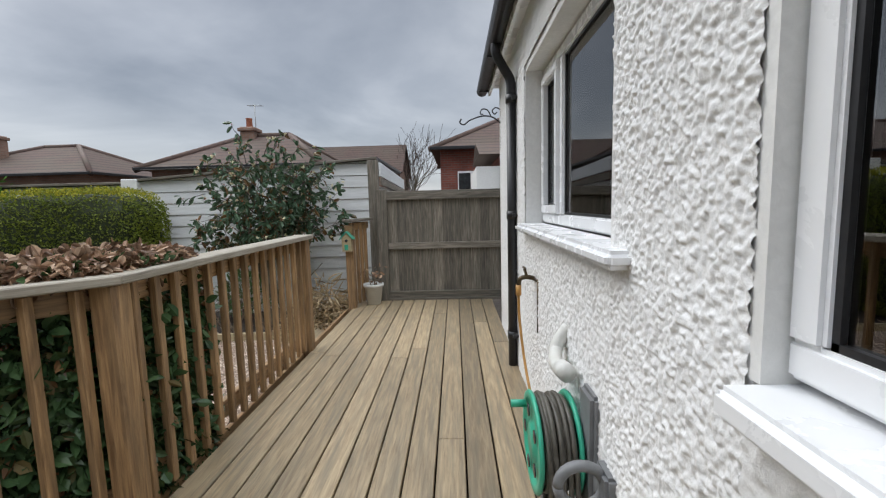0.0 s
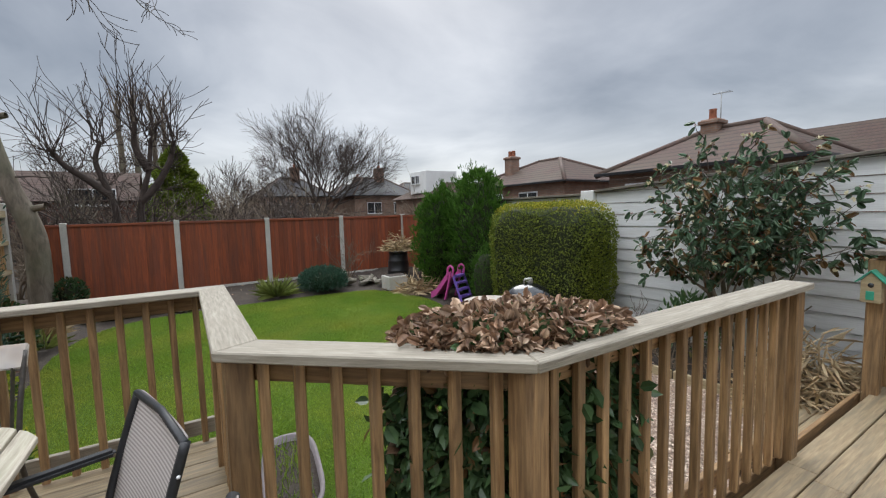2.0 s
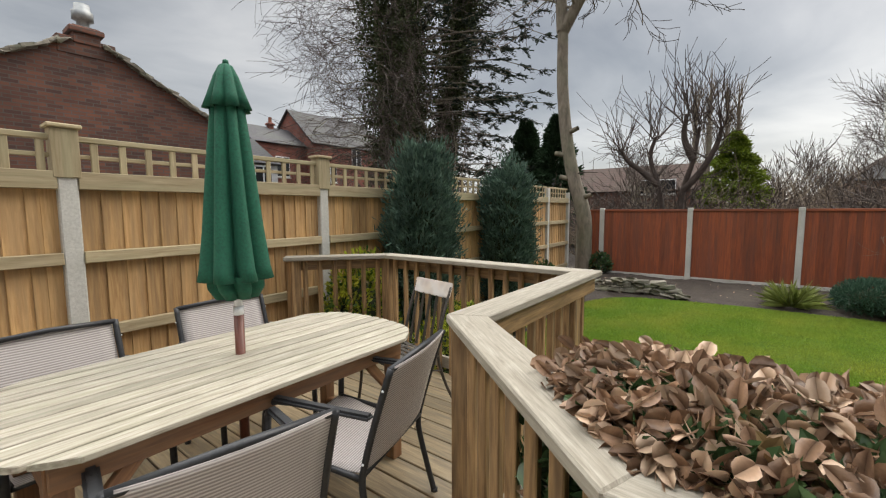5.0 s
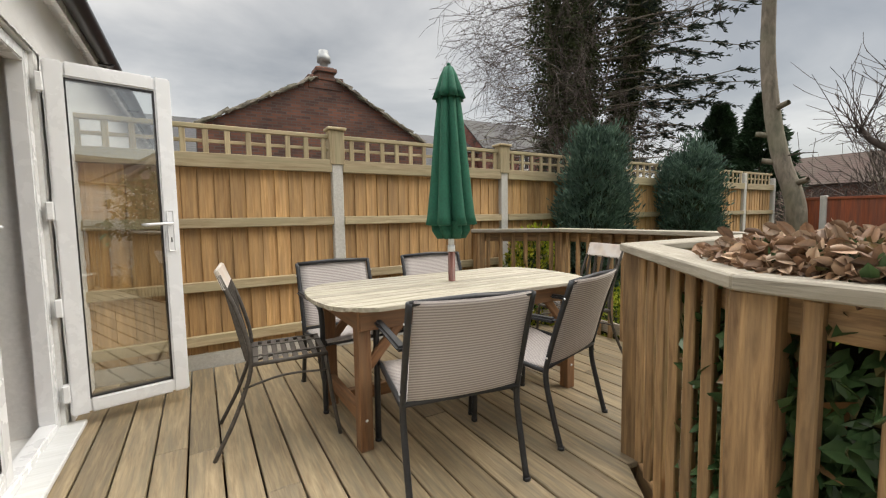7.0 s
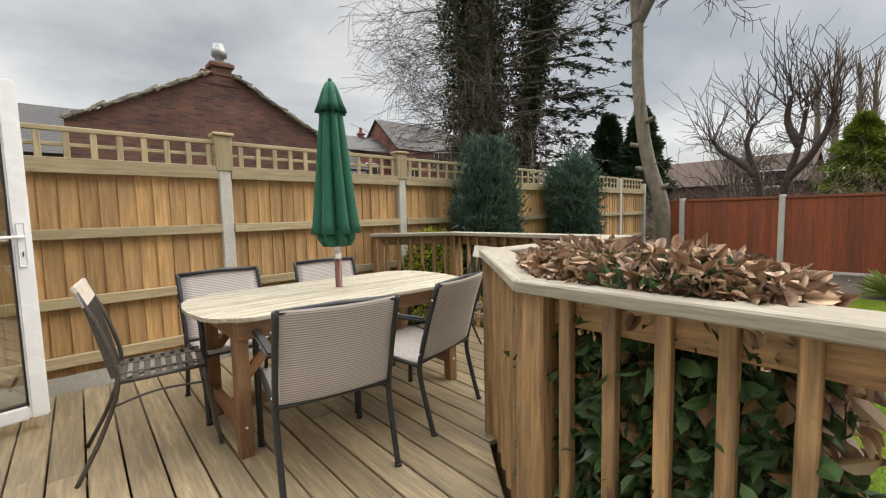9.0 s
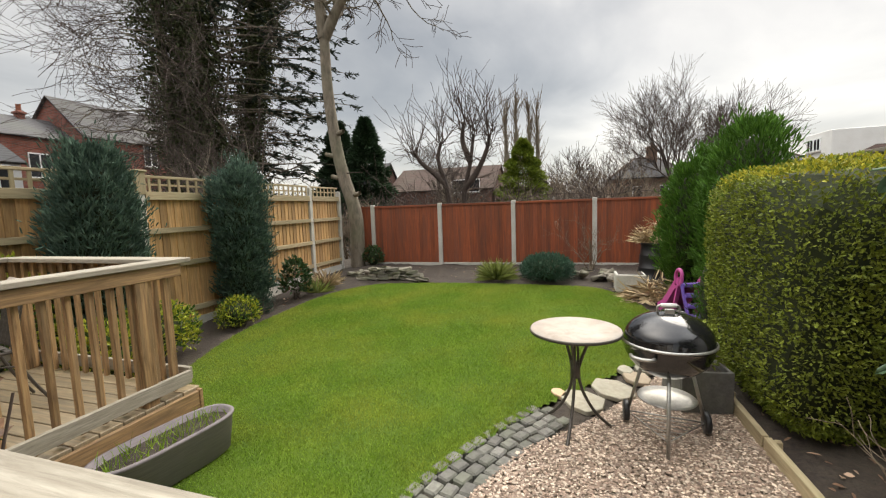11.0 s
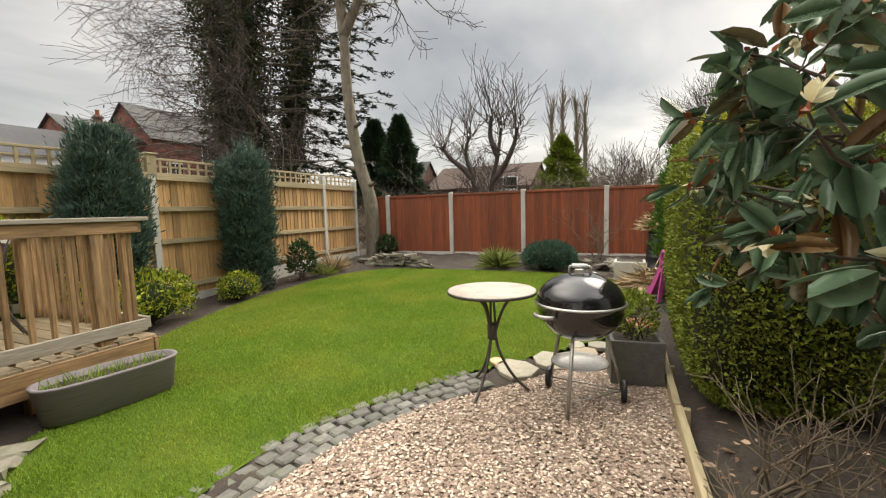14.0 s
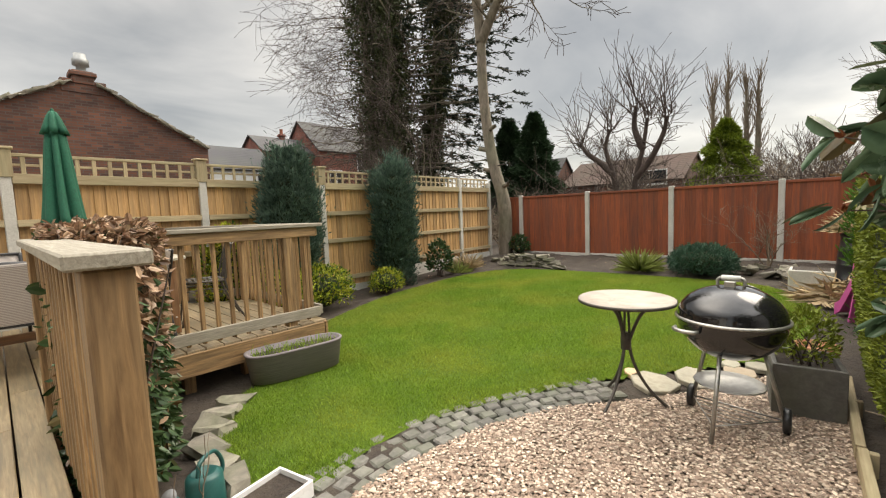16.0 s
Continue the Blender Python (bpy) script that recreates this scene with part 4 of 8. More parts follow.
# hanging bracket of black scrolled iron
M_IRON = mat("black_iron", (0.02, 0.02, 0.021), (0.012, 0.012, 0.013), 0.5, 40, bump=0.1)
brk = root("basket_bracket", (0.795, 5.98, 2.02), "black scrolled iron hanging-basket bracket on the wall", "bracket")
tube_part("back_plate", [(0, 0, -0.25), (0, 0, 0.14)], 0.008, M_IRON, brk)
tube_part("arm", smooth_line([(0, 0, 0.0), (-0.08, 0, 0.06), (-0.18, 0, 0.075), (-0.30, 0, 0.04), (-0.36, 0, 0.0), (-0.40, 0, 0.02), (-0.385, 0, 0.055)], 6), 0.007, M_IRON, brk)
tube_part("scroll", smooth_line([(-0.10, 0, 0.075), (-0.13, 0, 0.13), (-0.18, 0, 0.14), (-0.20, 0, 0.10), (-0.17, 0, 0.09)], 6), 0.006, M_IRON, brk)
tube_part("scroll", smooth_line([(0, 0, 0.13), (-0.05, 0, 0.15), (-0.085, 0, 0.12), (-0.06, 0, 0.09), (-0.04, 0, 0.11)], 6), 0.006, M_IRON, brk)

# ---- gate and garage ----
gate = root("garden_gate", (0, 0, 0), "grey weathered boarded gate filling the end of the deck", "gate")
GY = 7.28
r = np.random.default_rng(3)
x = -0.555
while x < 1.2:
    beam("board", (x + 0.06, GY + 0.012 + 0.004 * r.random(), 0.05), (x + 0.06, GY + 0.012, 1.36), 0.128, 0.018, M_GATE, gate, bev=0.003, roll=2)
    x += 0.121
for z, h in ((0.07, 0.09), (0.72, 0.085), (1.37, 0.09)):
    beam("rail", (-0.56, GY - 0.02, z), (1.25, GY - 0.02, z), 0.045, h, M_GATE, gate)
beam("top_strip", (-0.56, GY + 0.0, 1.425), (1.25, GY, 1.425), 0.07, 0.028, M_GATE, gate)
beam("sill_board", (-0.62, GY - 0.04, 0.012), (1.2, GY - 0.04, 0.012), 0.05, 0.03, M_GATE, gate)
gpost = root("gate_post", (0, 0, 0), "thick brown timber post at the garage corner", "post")
beam("post", (-0.625, GY - 0.01, -0.4), (-0.625, GY - 0.01, 1.46), 0.13, 0.12, M_GATE, gpost)
beam("corner_board", (-0.755, GY + 0.16, -0.4), (-0.755, GY + 0.16, 1.86), 0.14, 0.08, M_GATE, gpost)

garage = root("garage", (0, 0, 0), "white-painted boarded garage beside the garden", "garage")
GAR_Y = 8.0


def gar_top(x):
    return 1.925 + (x + 0.85) * 0.062


part("wall", box_bm((-9.0, GAR_Y + 0.03, -0.5), (-0.82, GAR_Y + 0.14, 1.2)), M_SMOOTH, garage)
for x0, x1 in ((-4.38, -0.84), (-9.0, -4.60)):
    z = -0.35
    while z < 1.95:
        za, zb = gar_top(x0 if x0 > -5 else -4.6), gar_top(x1)
        top = min(z + 0.165, max(za, zb))
        if top - z < 0.03:
            break
        bm = bmesh.new()
        n = 12
        la, lb = [], []
        L = x1 - x0
        for i in range(n + 1):
            px = L * i / n
            lim = min(top, gar_top(x0 + px) if x0 > -5 else 1.66)
            la.append((px, z))
            lb.append((px, max(lim, z + 0.0005)))
        vs = [[bm.verts.new((p[0], -0.012, p[1])) for p in la], [bm.verts.new((p[0], 0.0, p[1])) for p in lb], [bm.verts.new((p[0], 0.03, p[1])) for p in lb], [bm.verts.new((p[0], 0.03, p[1])) for p in la]]
        for i in range(n):
            for a in range(4):
                b = (a + 1) % 4
                bm.faces.new((vs[a][i], vs[a][i + 1], vs[b][i + 1], vs[b][i]))
        bmesh.ops.recalc_face_normals(bm, faces=list(bm.faces))
        part("weatherboard", bm, M_BOARD, garage, m=Matrix.Translation((x0, GAR_Y, 0)))
        z += 0.172
part("pillar", box_bm((-4.61, GAR_Y - 0.10, -0.4), (-4.37, GAR_Y + 0.12, 1.745), 0.01), M_SMOOTH, garage, "white square pillar")
beam("roof_edge", (-0.80, GAR_Y - 0.03, 1.95), (-4.40, GAR_Y - 0.03, 1.95 - 0.062 * 3.6), 0.09, 0.035, M_GATE, garage)
beam("roof_edge", (-4.58, GAR_Y - 0.03, 1.69), (-9.0, GAR_Y - 0.03, 1.69), 0.09, 0.035, M_GATE, garage)
bm = bmesh.new()
vs = [bm.verts.new(v) for v in ((-0.80, GAR_Y, 1.93), (-4.40, GAR_Y, 1.71), (-4.40, GAR_Y + 2.8, 1.71), (-0.80, GAR_Y + 2.8, 1.93))]
bm.faces.new(vs)
ex = bmesh.ops.extrude_face_region(bm, geom=list(bm.faces))
bmesh.ops.translate(bm, vec=(0, 0, 0.04), verts=[v for v in ex["geom"] if isinstance(v, bmesh.types.BMVert)])
bmesh.ops.recalc_face_normals(bm, faces=list(bm.faces))
part("roof", bm, M_SLATE, garage)
part("roof", box_bm((-9.0, GAR_Y + 0.02, 1.66), (-4.42, GAR_Y + 2.8, 1.70)), M_SLATE, garage)
part("side_wall", box_bm((-0.90, GAR_Y + 0.14, -0.4), (-0.80, GAR_Y + 2.8, 1.55)), M_SMOOTH, garage)
beam("verge_board", (-0.77, GAR_Y + 0.0, 1.79), (-0.77, GAR_Y + 2.85, 1.70), 0.04, 0.2, M_BOARD, garage)
beam("verge_board", (-0.75, GAR_Y + 0.0, 1.61), (-0.75, GAR_Y + 2.85, 1.52), 0.03, 0.1, M_GATE, garage)

# bird box post and short rail beside the step
stub = root("stub_balustrade", (0, 0, 0), "short weathered timber rail with post beside the step", "balustrade")
beam("post", (-0.97, 6.86, -0.37), (-0.97, 6.86, 1.03), 0.095, 0.095, M_RAIL, stub, bev=0.006)
beam("cap_rail", (-0.97, 6.78, 1.085), (-0.82, 7.30, 1.085), 0.14, 0.036, M_GATE, stub)
beam("top_rail", (-0.97, 6.90, 1.01), (-0.84, 7.3, 1.01), 0.036, 0.09, M_RAIL, stub)
for k in range(4):
    t = 0.15 + 0.22 * k
    beam("baluster", (-0.97 + 0.14 * t, 6.88 + 0.42 * t, 0.02), (-0.97 + 0.14 * t, 6.88 + 0.42 * t, 1.05), 0.042, 0.042, M_RAIL, stub)
M_GREEN = mat("green_gloss_paint", (0.05, 0.33, 0.22), (0.03, 0.25, 0.16), 0.35, 20, bump=0.05)
bird = root("bird_box", (-0.975, 6.772, 0.72), "small wooden bird box with green roof and door", "bird box")
bm = prism_bm([(-0.055, 0), (0.055, 0), (0.055, 0.16), (0, 0.225), (-0.055, 0.16)], 0, 0.08)
bmesh.ops.transform(bm, matrix=pose(0, 0.03, 0, 90), verts=list(bm.verts))
part("body", bm, M_FENCE_RAIL, bird)
for s in (-1, 1):
    beam("roof_panel", (0, -0.01, 0.238), (s * 0.085, -0.01, 0.145), 0.11, 0.01, M_GREEN, bird, "green roof board", 0.002)
part("door", box_bm((-0.025, -0.056, 0.02), (0.02, -0.05, 0.085), 0.002), M_GREEN, bird)
lathe_part("entrance_hole", [(0.0, 0), (0.017, 0), (0.017, 0.004), (0.0, 0.004)], M_DARK, bird, m=pose(0, -0.05, 0.13, 90), sides=16)
M_WHITEPOT = mat("white_plastic_pot", (0.74, 0.74, 0.71), (0.64, 0.64, 0.60), 0.45, 12, bump=0.06, stain=(0.45, 0.43, 0.36), stain_scale=6, stain_amount=0.35)
pot = root("white_plant_pot", (-0.74, 7.06, 0.0), "white plastic plant pot with a few bare stems", "plant pot")
lathe_part("pot", [(0.0, 0.0), (0.085, 0.0), (0.115, 0.23), (0.128, 0.23), (0.13, 0.265), (0.118, 0.265), (0.105, 0.22), (0.0, 0.22)], M_WHITEPOT, pot)
lathe_part("earth", [(0.108, 0.225), (0.06, 0.235), (0.0, 0.24)], M_SOIL, pot)
r = np.random.default_rng(33)
lines, lv = [], []
for k in range(9):
    a, t = r.uniform(0, 6.28), r.uniform(0.12, 0.3)
    q = [Vector((0.03 * math.cos(a), 0.03 * math.sin(a), 0.22)), Vector((0.07 * math.cos(a), 0.07 * math.sin(a), 0.22 + t * 0.6)), Vector((0.13 * math.cos(a), 0.13 * math.sin(a), 0.22 + t))]
    lines.append((q, [0.004, 0.003, 0.002]))
    lv += [q[1], q[2], q[2]]
limbs_part("stems", lines, M_TWIG_PALE, pot)
lv = np.array([tuple(v) for v in lv])
M_DRYLEAF = mat("dry_brown_leaf", (0.33, 0.195, 0.115), (0.13, 0.07, 0.04), 0.5, 30, bump=0.2, rand="island", rand_amount=0.38, rand_color=(0.54, 0.38, 0.26), through_light=0.12)
leaves_part("withered_leaves", lv + r.normal(size=lv.shape) * 0.02, r.normal(size=lv.shape), 0.06, 0.03, M_DRYLEAF, pot)

# ---- furniture on the deck ----
M_FRAME = mat("dark_powder_coat", (0.030, 0.031, 0.034), (0.018, 0.019, 0.021), 0.45, 60, bump=0.08)
M_SLING = mat("taupe_sling_mesh", (0.56, 0.51, 0.48), (0.30, 0.265, 0.25), 0.8, 1.0, (1, 1, 1), 0.0)
nt = M_SLING.node_tree
wv = nt.nodes.new("ShaderNodeTexWave")
wv.bands_direction = "Z"
wv.inputs["Scale"].default_value, wv.inputs["Distortion"].default_value = 26, 0.6
tcn = nt.nodes.new("ShaderNodeTexCoord")
nt.links.new(tcn.outputs["UV"], wv.inputs["Vector"])
rampn = [n for n in nt.nodes if n.bl_idname == "ShaderNodeValToRGB"][0]
nt.links.new(wv.outputs[0], rampn.inputs[0])
rampn.color_ramp.elements[0].position, rampn.color_ramp.elements[1].position = 0.1, 0.9
bpn = nt.nodes.new("ShaderNodeBump")
bpn.inputs["Strength"].default_value, bpn.inputs["Distance"].default_value = 0.4, 0.002
nt.links.new(wv.outputs[0], bpn.inputs["Height"])
nt.links.new(bpn.outputs[0], nt.nodes["Principled BSDF"].inputs["Normal"])


def sling_mesh(profile, width, sag=0.012):
    """A fabric sheet across y along a profile of (x, z), with its length as v."""
    pts = smooth_line([(x, 0, z) for x, z in profile], 8)
    n, m = len(pts), 9
    vv, ff, uv = [], [], []
    for i, p in enumerate(pts):
        for j in range(m):
            t = j / (m - 1) * 2 - 1
            vv.append((p.x - sag * (1 - t * t), t * width / 2, p.z - sag * 0.6 * (1 - t * t)))
    for i in range(n - 1):
        for j in range(m - 1):
            ff.append((i * m + j, i * m + j + 1, (i + 1) * m + j + 1, (i + 1) * m + j))
    me = np_mesh("sling", vv, ff, True)
    lay = me.uv_layers.new(name="UVMap")
    for poly in me.polygons:
        for li in poly.loop_indices:
            v = me.vertices[me.loops[li].vertex_index].index
            lay.data[li].uv = ((v % m) / m, 0.0)
    length = [0.0]
    for a, b in zip(pts, pts[1:]):
        length.append(length[-1] + (b - a).length)
    for poly in me.polygons:
        for li in poly.loop_indices:
            v = me.loops[li].vertex_index
            lay.data[li].uv = ((v % m) / m * width, length[v // m])
    return me


# the wave must run along v: turn the sheet's length into z of the pattern
cmb, spl = nt.nodes.new("ShaderNodeCombineXYZ"), nt.nodes.new("ShaderNodeSeparateXYZ")
nt.links.new(tcn.outputs["UV"], spl.inputs[0])
nt.links.new(spl.outputs[1], cmb.inputs[2])
nt.links.new(cmb.outputs[0], wv.inputs["Vector"])


def sling_chair():
    c = root("garden_armchair", (0, 0, 0), "dark metal garden armchair with taupe striped sling seat", "chair", "sling chairs round the table")
    w = 0.265
    for s in (-1, 1):
        tube_part("back_leg", smooth_line([(-0.30, s * w, 0.0), (-0.255, s * w, 0.16), (-0.215, s * w, 0.34), (-0.235, s * w, 0.47), (-0.29, s * w, 0.66), (-0.35, s * w, 0.845)], 6), 0.0145, M_FRAME, c)
        tube_part("front_leg", smooth_line([(0.27, s * (w + 0.01), 0.0), (0.26, s * (w + 0.01), 0.3), (0.25, s * (w + 0.01), 0.56), (0.21, s * (w + 0.01), 0.63), (0.12, s * (w + 0.01), 0.645)], 6), 0.016, M_FRAME, c)
        part("armrest", box_bm((-0.27, s * (w + 0.01) - 0.022, 0.635), (0.20, s * (w + 0.01) + 0.022, 0.66), 0.010, 2), M_FRAME, c)
        tube_part("seat_rail", smooth_line([(0.25, s * (w - 0.005), 0.42), (0.1, s * (w - 0.005), 0.405), (-0.20, s * (w - 0.005), 0.375)], 5), 0.013, M_FRAME, c)
        for x in (-0.30, 0.27):
            tube_part("foot_cap", [(x, s * (w + (0.01 if x > 0 else 0)), 0.0), (x, s * (w + (0.01 if x > 0 else 0)), 0.015)], 0.018, M_BLACK, c)
        for z in (0.45, 0.76):
            t = -0.228 if z < 0.5 else -0.322
            lathe_part("bolt", [(0, 0), (0.006, 0), (0.004, 0.004), (0, 0.005)], M_UPVC, c, "bright bolt head", 10, pose(t, s * (w + 0.014), z, -90 * s))
    tube_part("back_top_bar", [(-0.347, -w, 0.84), (-0.358, 0, 0.85), (-0.347, w, 0.84)], 0.013, M_FRAME, c)
    tube_part("back_low_bar", [(-0.222, -w, 0.40), (-0.222, w, 0.40)], 0.012, M_FRAME, c)
    tube_part("front_bar", [(0.25, -w, 0.41), (0.25, w, 0.41)], 0.012, M_FRAME, c)
    b = part("back_sling", sling_mesh([(-0.362, 0.85), (-0.30, 0.67), (-0.245, 0.47), (-0.228, 0.415)], 2 * w - 0.03), M_SLING, c)
    b.modifiers.new("thick", "SOLIDIFY").thickness = 0.004
    b = part("seat_sling", sling_mesh([(-0.215, 0.39), (0.0, 0.385), (0.18, 0.42), (0.262, 0.418)], 2 * w - 0.03, 0.004), M_SLING, c)
    b.modifiers.new("thick", "SOLIDIFY").thickness = 0.004
    return c


first = sling_chair()
first.matrix_basis = pose(-0.875, 2.13, 0, 0, 0, -100)
copy_thing(first, pose(-1.56, 2.02, 0, 0, 0, -74))
copy_thing(first, pose(-0.765, 1.08, 0, 0, 0, 92))
copy_thing(first, pose(-1.58, 1.05, 0, 0, 0, 88))

M_TILEPANEL = mat("mottled_cream_panel", (0.62, 0.58, 0.54), (0.42, 0.38, 0.38), 0.4, 14, bump=0.05, cells=True, stain=(0.60, 0.45, 0.30), stain_scale=9, stain_amount=0.4)
M_METAL = mat("bronze_grey_metal", (0.10, 0.088, 0.075), (0.055, 0.048, 0.042), 0.5, 50, bump=0.1, metal=0.3)


def slat_chair():
    c = root("slatted_metal_chair", (0, 0, 0), "bronze-grey slatted metal garden chair with a cream top panel", "chair", "slatted chairs at the table ends")
    w = 0.19
    for s in (-1, 1):
        tube_part("back_leg", smooth_line([(-0.33, s * (w + 0.02), 0.0), (-0.22, s * w, 0.22), (-0.15, s * w, 0.45), (-0.19, s * w, 0.68), (-0.27, s * w, 0.90)], 6), 0.0105, M_METAL, c)
        tube_part("front_leg", smooth_line([(0.27, s * (w + 0.01), 0.0), (0.235, s * w, 0.22), (0.21, s * w, 0.44)], 5), 0.0105, M_METAL, c)
        tube_part("seat_rail", [(-0.15, s * w, 0.445), (0.22, s * w, 0.45)], 0.011, M_METAL, c)
        tube_part("brace", smooth_line([(-0.19, s * w, 0.33), (0.0, s * w, 0.37), (0.225, s * w, 0.36)], 4), 0.006, M_METAL, c)
    for k in range(8):
        x = -0.13 + 0.048 * k
        part("seat_slat", box_bm((x - 0.014, -w, 0.447), (x + 0.014, w, 0.455), 0.003), M_METAL, c)
    for y in (-0.09, 0.09):
        part("seat_strap", box_bm((-0.15, y - 0.012, 0.4565), (0.22, y + 0.012, 0.460), 0.001), M_METAL, c)
    for k in range(5):
        y = -w + 2 * w * (k + 0.5) / 5
        beam("back_slat", (-0.165, y, 0.46), (-0.243, y, 0.83), 0.024, 0.006, M_METAL, c, bev=0.002)
    bm = box_bm((-0.010, -w - 0.01, -0.055), (0.010, w + 0.01, 0.055), 0.006, 2)
    part("top_panel", bm, M_TILEPANEL, c, "mottled cream panel", pose(-0.262, 0, 0.875, 0, -20, 0))
    tube_part("cross_bar", [(-0.15, -w, 0.445), (-0.15, w, 0.445)], 0.009, M_METAL, c)
    tube_part("cross_bar", [(0.215, -w, 0.445), (0.215, w, 0.445)], 0.009, M_METAL, c)
    return c


sc = slat_chair()
sc.matrix_basis = pose(-0.255, 1.41, 0, 0, 0, 174)
copy_thing(sc, pose(-2.39, 1.58, 0, 0, 0, -12))

# dining table with rounded ends
table = root("dining_table", (-1.28, 1.55, 0.0), "long weathered slatted wooden table with rounded ends", "table")
TL, TW = 1.79, 0.90


def table_half_length(y):
    a = abs(y) / (TW / 2)
    return TL / 2 - 0.10 * a ** 2.0 - 0.13 * max(0, a - 0.6) ** 2 / 0.16


n = 11
for k in range(n):
    y0, y1 = -TW / 2 + TW * k / n + 0.0055, -TW / 2 + TW * (k + 1) / n - 0.0055
    ym = (y0 + y1) / 2
    o = []
    for y in np.linspace(y0, y1, 4):
        o.append((table_half_length(y), y - ym))
    o = o + [(-x, y) for x, y in reversed(o)]
    part("slat", prism_bm(o, -0.022, 0, 0.003), M_TABLE, table, m=pose(0, ym, 0.742))
for s in (-1, 1):
    beam("apron", (-0.74, s * 0.34, 0.665), (0.74, s * 0.34, 0.665), 0.028, 0.105, M_TABLE_LEG, table)
    beam("end_apron", (s * 0.735, -0.33, 0.665), (s * 0.735, 0.33, 0.665), 0.028, 0.10, M_TABLE_LEG, table)
    for q in (-1, 1):
        beam("leg", (s * 0.715, q * 0.305, 0.0), (s * 0.715, q * 0.305, 0.715), 0.068, 0.068, M_TABLE_LEG, table)
        beam("brace", (s * 0.69, q * 0.305, 0.42), (s * 0.48, q * 0.32, 0.66), 0.03, 0.05, M_TABLE_LEG, table)
        for z in (0.645, 0.69, 0.16):
            lathe_part("bolt", [(0, 0), (0.008, 0), (0.006, 0.004), (0, 0.005)], M_UPVC, table, "bright bolt head", 10, pose(s * 0.715, q * 0.342, z, -90 * q))
    beam("foot_rail", (s * 0.715, -0.30, 0.16), (s * 0.715, 0.30, 0.16), 0.04, 0.075, M_TABLE_LEG, table)
beam("long_stretcher", (-0.70, 0, 0.16), (0.70, 0, 0.16), 0.04, 0.075, M_TABLE_LEG, table)

# folded parasol through the table
M_CANOPY = mat("green_canvas", (0.012, 0.135, 0.075), (0.006, 0.075, 0.042), 0.8, 90, bump=0.25, stain=(0.006, 0.06, 0.035), stain_scale=3, stain_amount=0.4, height=0.002)
M_POLEWOOD = mat("brown_wood_pole", (0.16, 0.045, 0.025), (0.09, 0.026, 0.015), 0.4, 6, (13, 13, 1), 0.1)
umb = root("parasol", (-1.302, 1.512, 0.03), "folded dark green canvas parasol standing through the table", "parasol")


def folds(profile, count, depth, sides=96, twist=0.25, seed=1):
    rr = np.random.default_rng(seed)
    amp = 0.7 + 0.6 * rr.random(count)
    vv, ff = [], []
    for i, (rad, z, d) in enumerate(profile):
        for k in range(sides):
            t = 2 * math.pi * k / sides
            f = t / (2 * math.pi) * count
            ridge = abs(math.sin(math.pi * f)) ** 0.7
            q = rad * (1 - d * depth * amp[int(f) % count] * (1 - ridge))
            a = t + twist * i / len(profile)
            vv.append((q * math.cos(a), q * math.sin(a), z))
    for i in range(len(profile) - 1):
        for k in range(sides):
            k2 = (k + 1) % sides
            ff.append((i * sides + k, i * sides + k2, (i + 1) * sides + k2, (i + 1) * sides + k))
    return np_mesh("folds", vv, ff, True)


c = part("canopy", folds([(0.045, 1.94, 0.3), (0.075, 1.86, 0.6), (0.095, 1.70, 0.9), (0.115, 1.50, 1.0), (0.135, 1.30, 1.0), (0.155, 1.14, 1.0), (0.168, 1.08, 1.0), (0.150, 1.075, 1.0), (0.12, 1.10, 1.0)], 7, 0.5, twist=0.3), M_CANOPY, umb)
c = part("vent", folds([(0.006, 2.072, 0.1), (0.03, 2.06, 0.2), (0.055, 2.01, 0.5), (0.085, 1.925, 0.8), (0.108, 1.865, 1.0), (0.09, 1.87, 1.0)], 7, 0.45, twist=0.1, seed=4), M_CANOPY, umb)
c = part("valance", folds([(0.13, 1.10, 0.9), (0.125, 1.04, 1.0), (0.095, 0.99, 1.0), (0.07, 1.0, 1.0)], 7, 0.55, twist=0.5, seed=6), M_CANOPY, umb)
tube_part("pole", [(0, 0, 0.90), (0, 0, 2.05)], 0.019, M_UPVC, umb, "pale pole", 14)
tube_part("pole_collar", [(0, 0, 0.905), (0, 0, 0.945)], 0.024, M_UPVC, umb, sides=14)
tube_part("pole_sleeve", [(0, 0, -0.03), (0, 0, 0.91)], 0.0225, M_POLEWOOD, umb, "red-brown wooden pole", 14)
lathe_part("finial", [(0.0, 2.09), (0.012, 2.085), (0.014, 2.07), (0.0, 2.065)], M_CANOPY, umb, sides=12)

# tap, hose and reel on the wall
M_HOSE = mat("grey_green_hose", (0.115, 0.105, 0.085), (0.07, 0.064, 0.052), 0.5, 20, bump=0.1)
M_HOSEY = mat("yellow_hose", (0.55, 0.30, 0.09), (0.42, 0.22, 0.06), 0.45, 20, bump=0.05)
M_REEL = mat("mint_green_plastic", (0.05, 0.42, 0.27), (0.035, 0.33, 0.21), 0.35, 20, bump=0.04)
M_GREYPL = mat("grey_plastic", (0.20, 0.205, 0.21), (0.15, 0.155, 0.16), 0.5, 20, bump=0.06)
M_BRASS = mat("dull_brass", (0.12, 0.09, 0.05), (0.06, 0.045, 0.03), 0.5, 40, bump=0.1, metal=0.8)
tap = root("garden_tap", (0.795, 4.27, 0.80), "dull brass garden tap on a wall pipe", "tap")
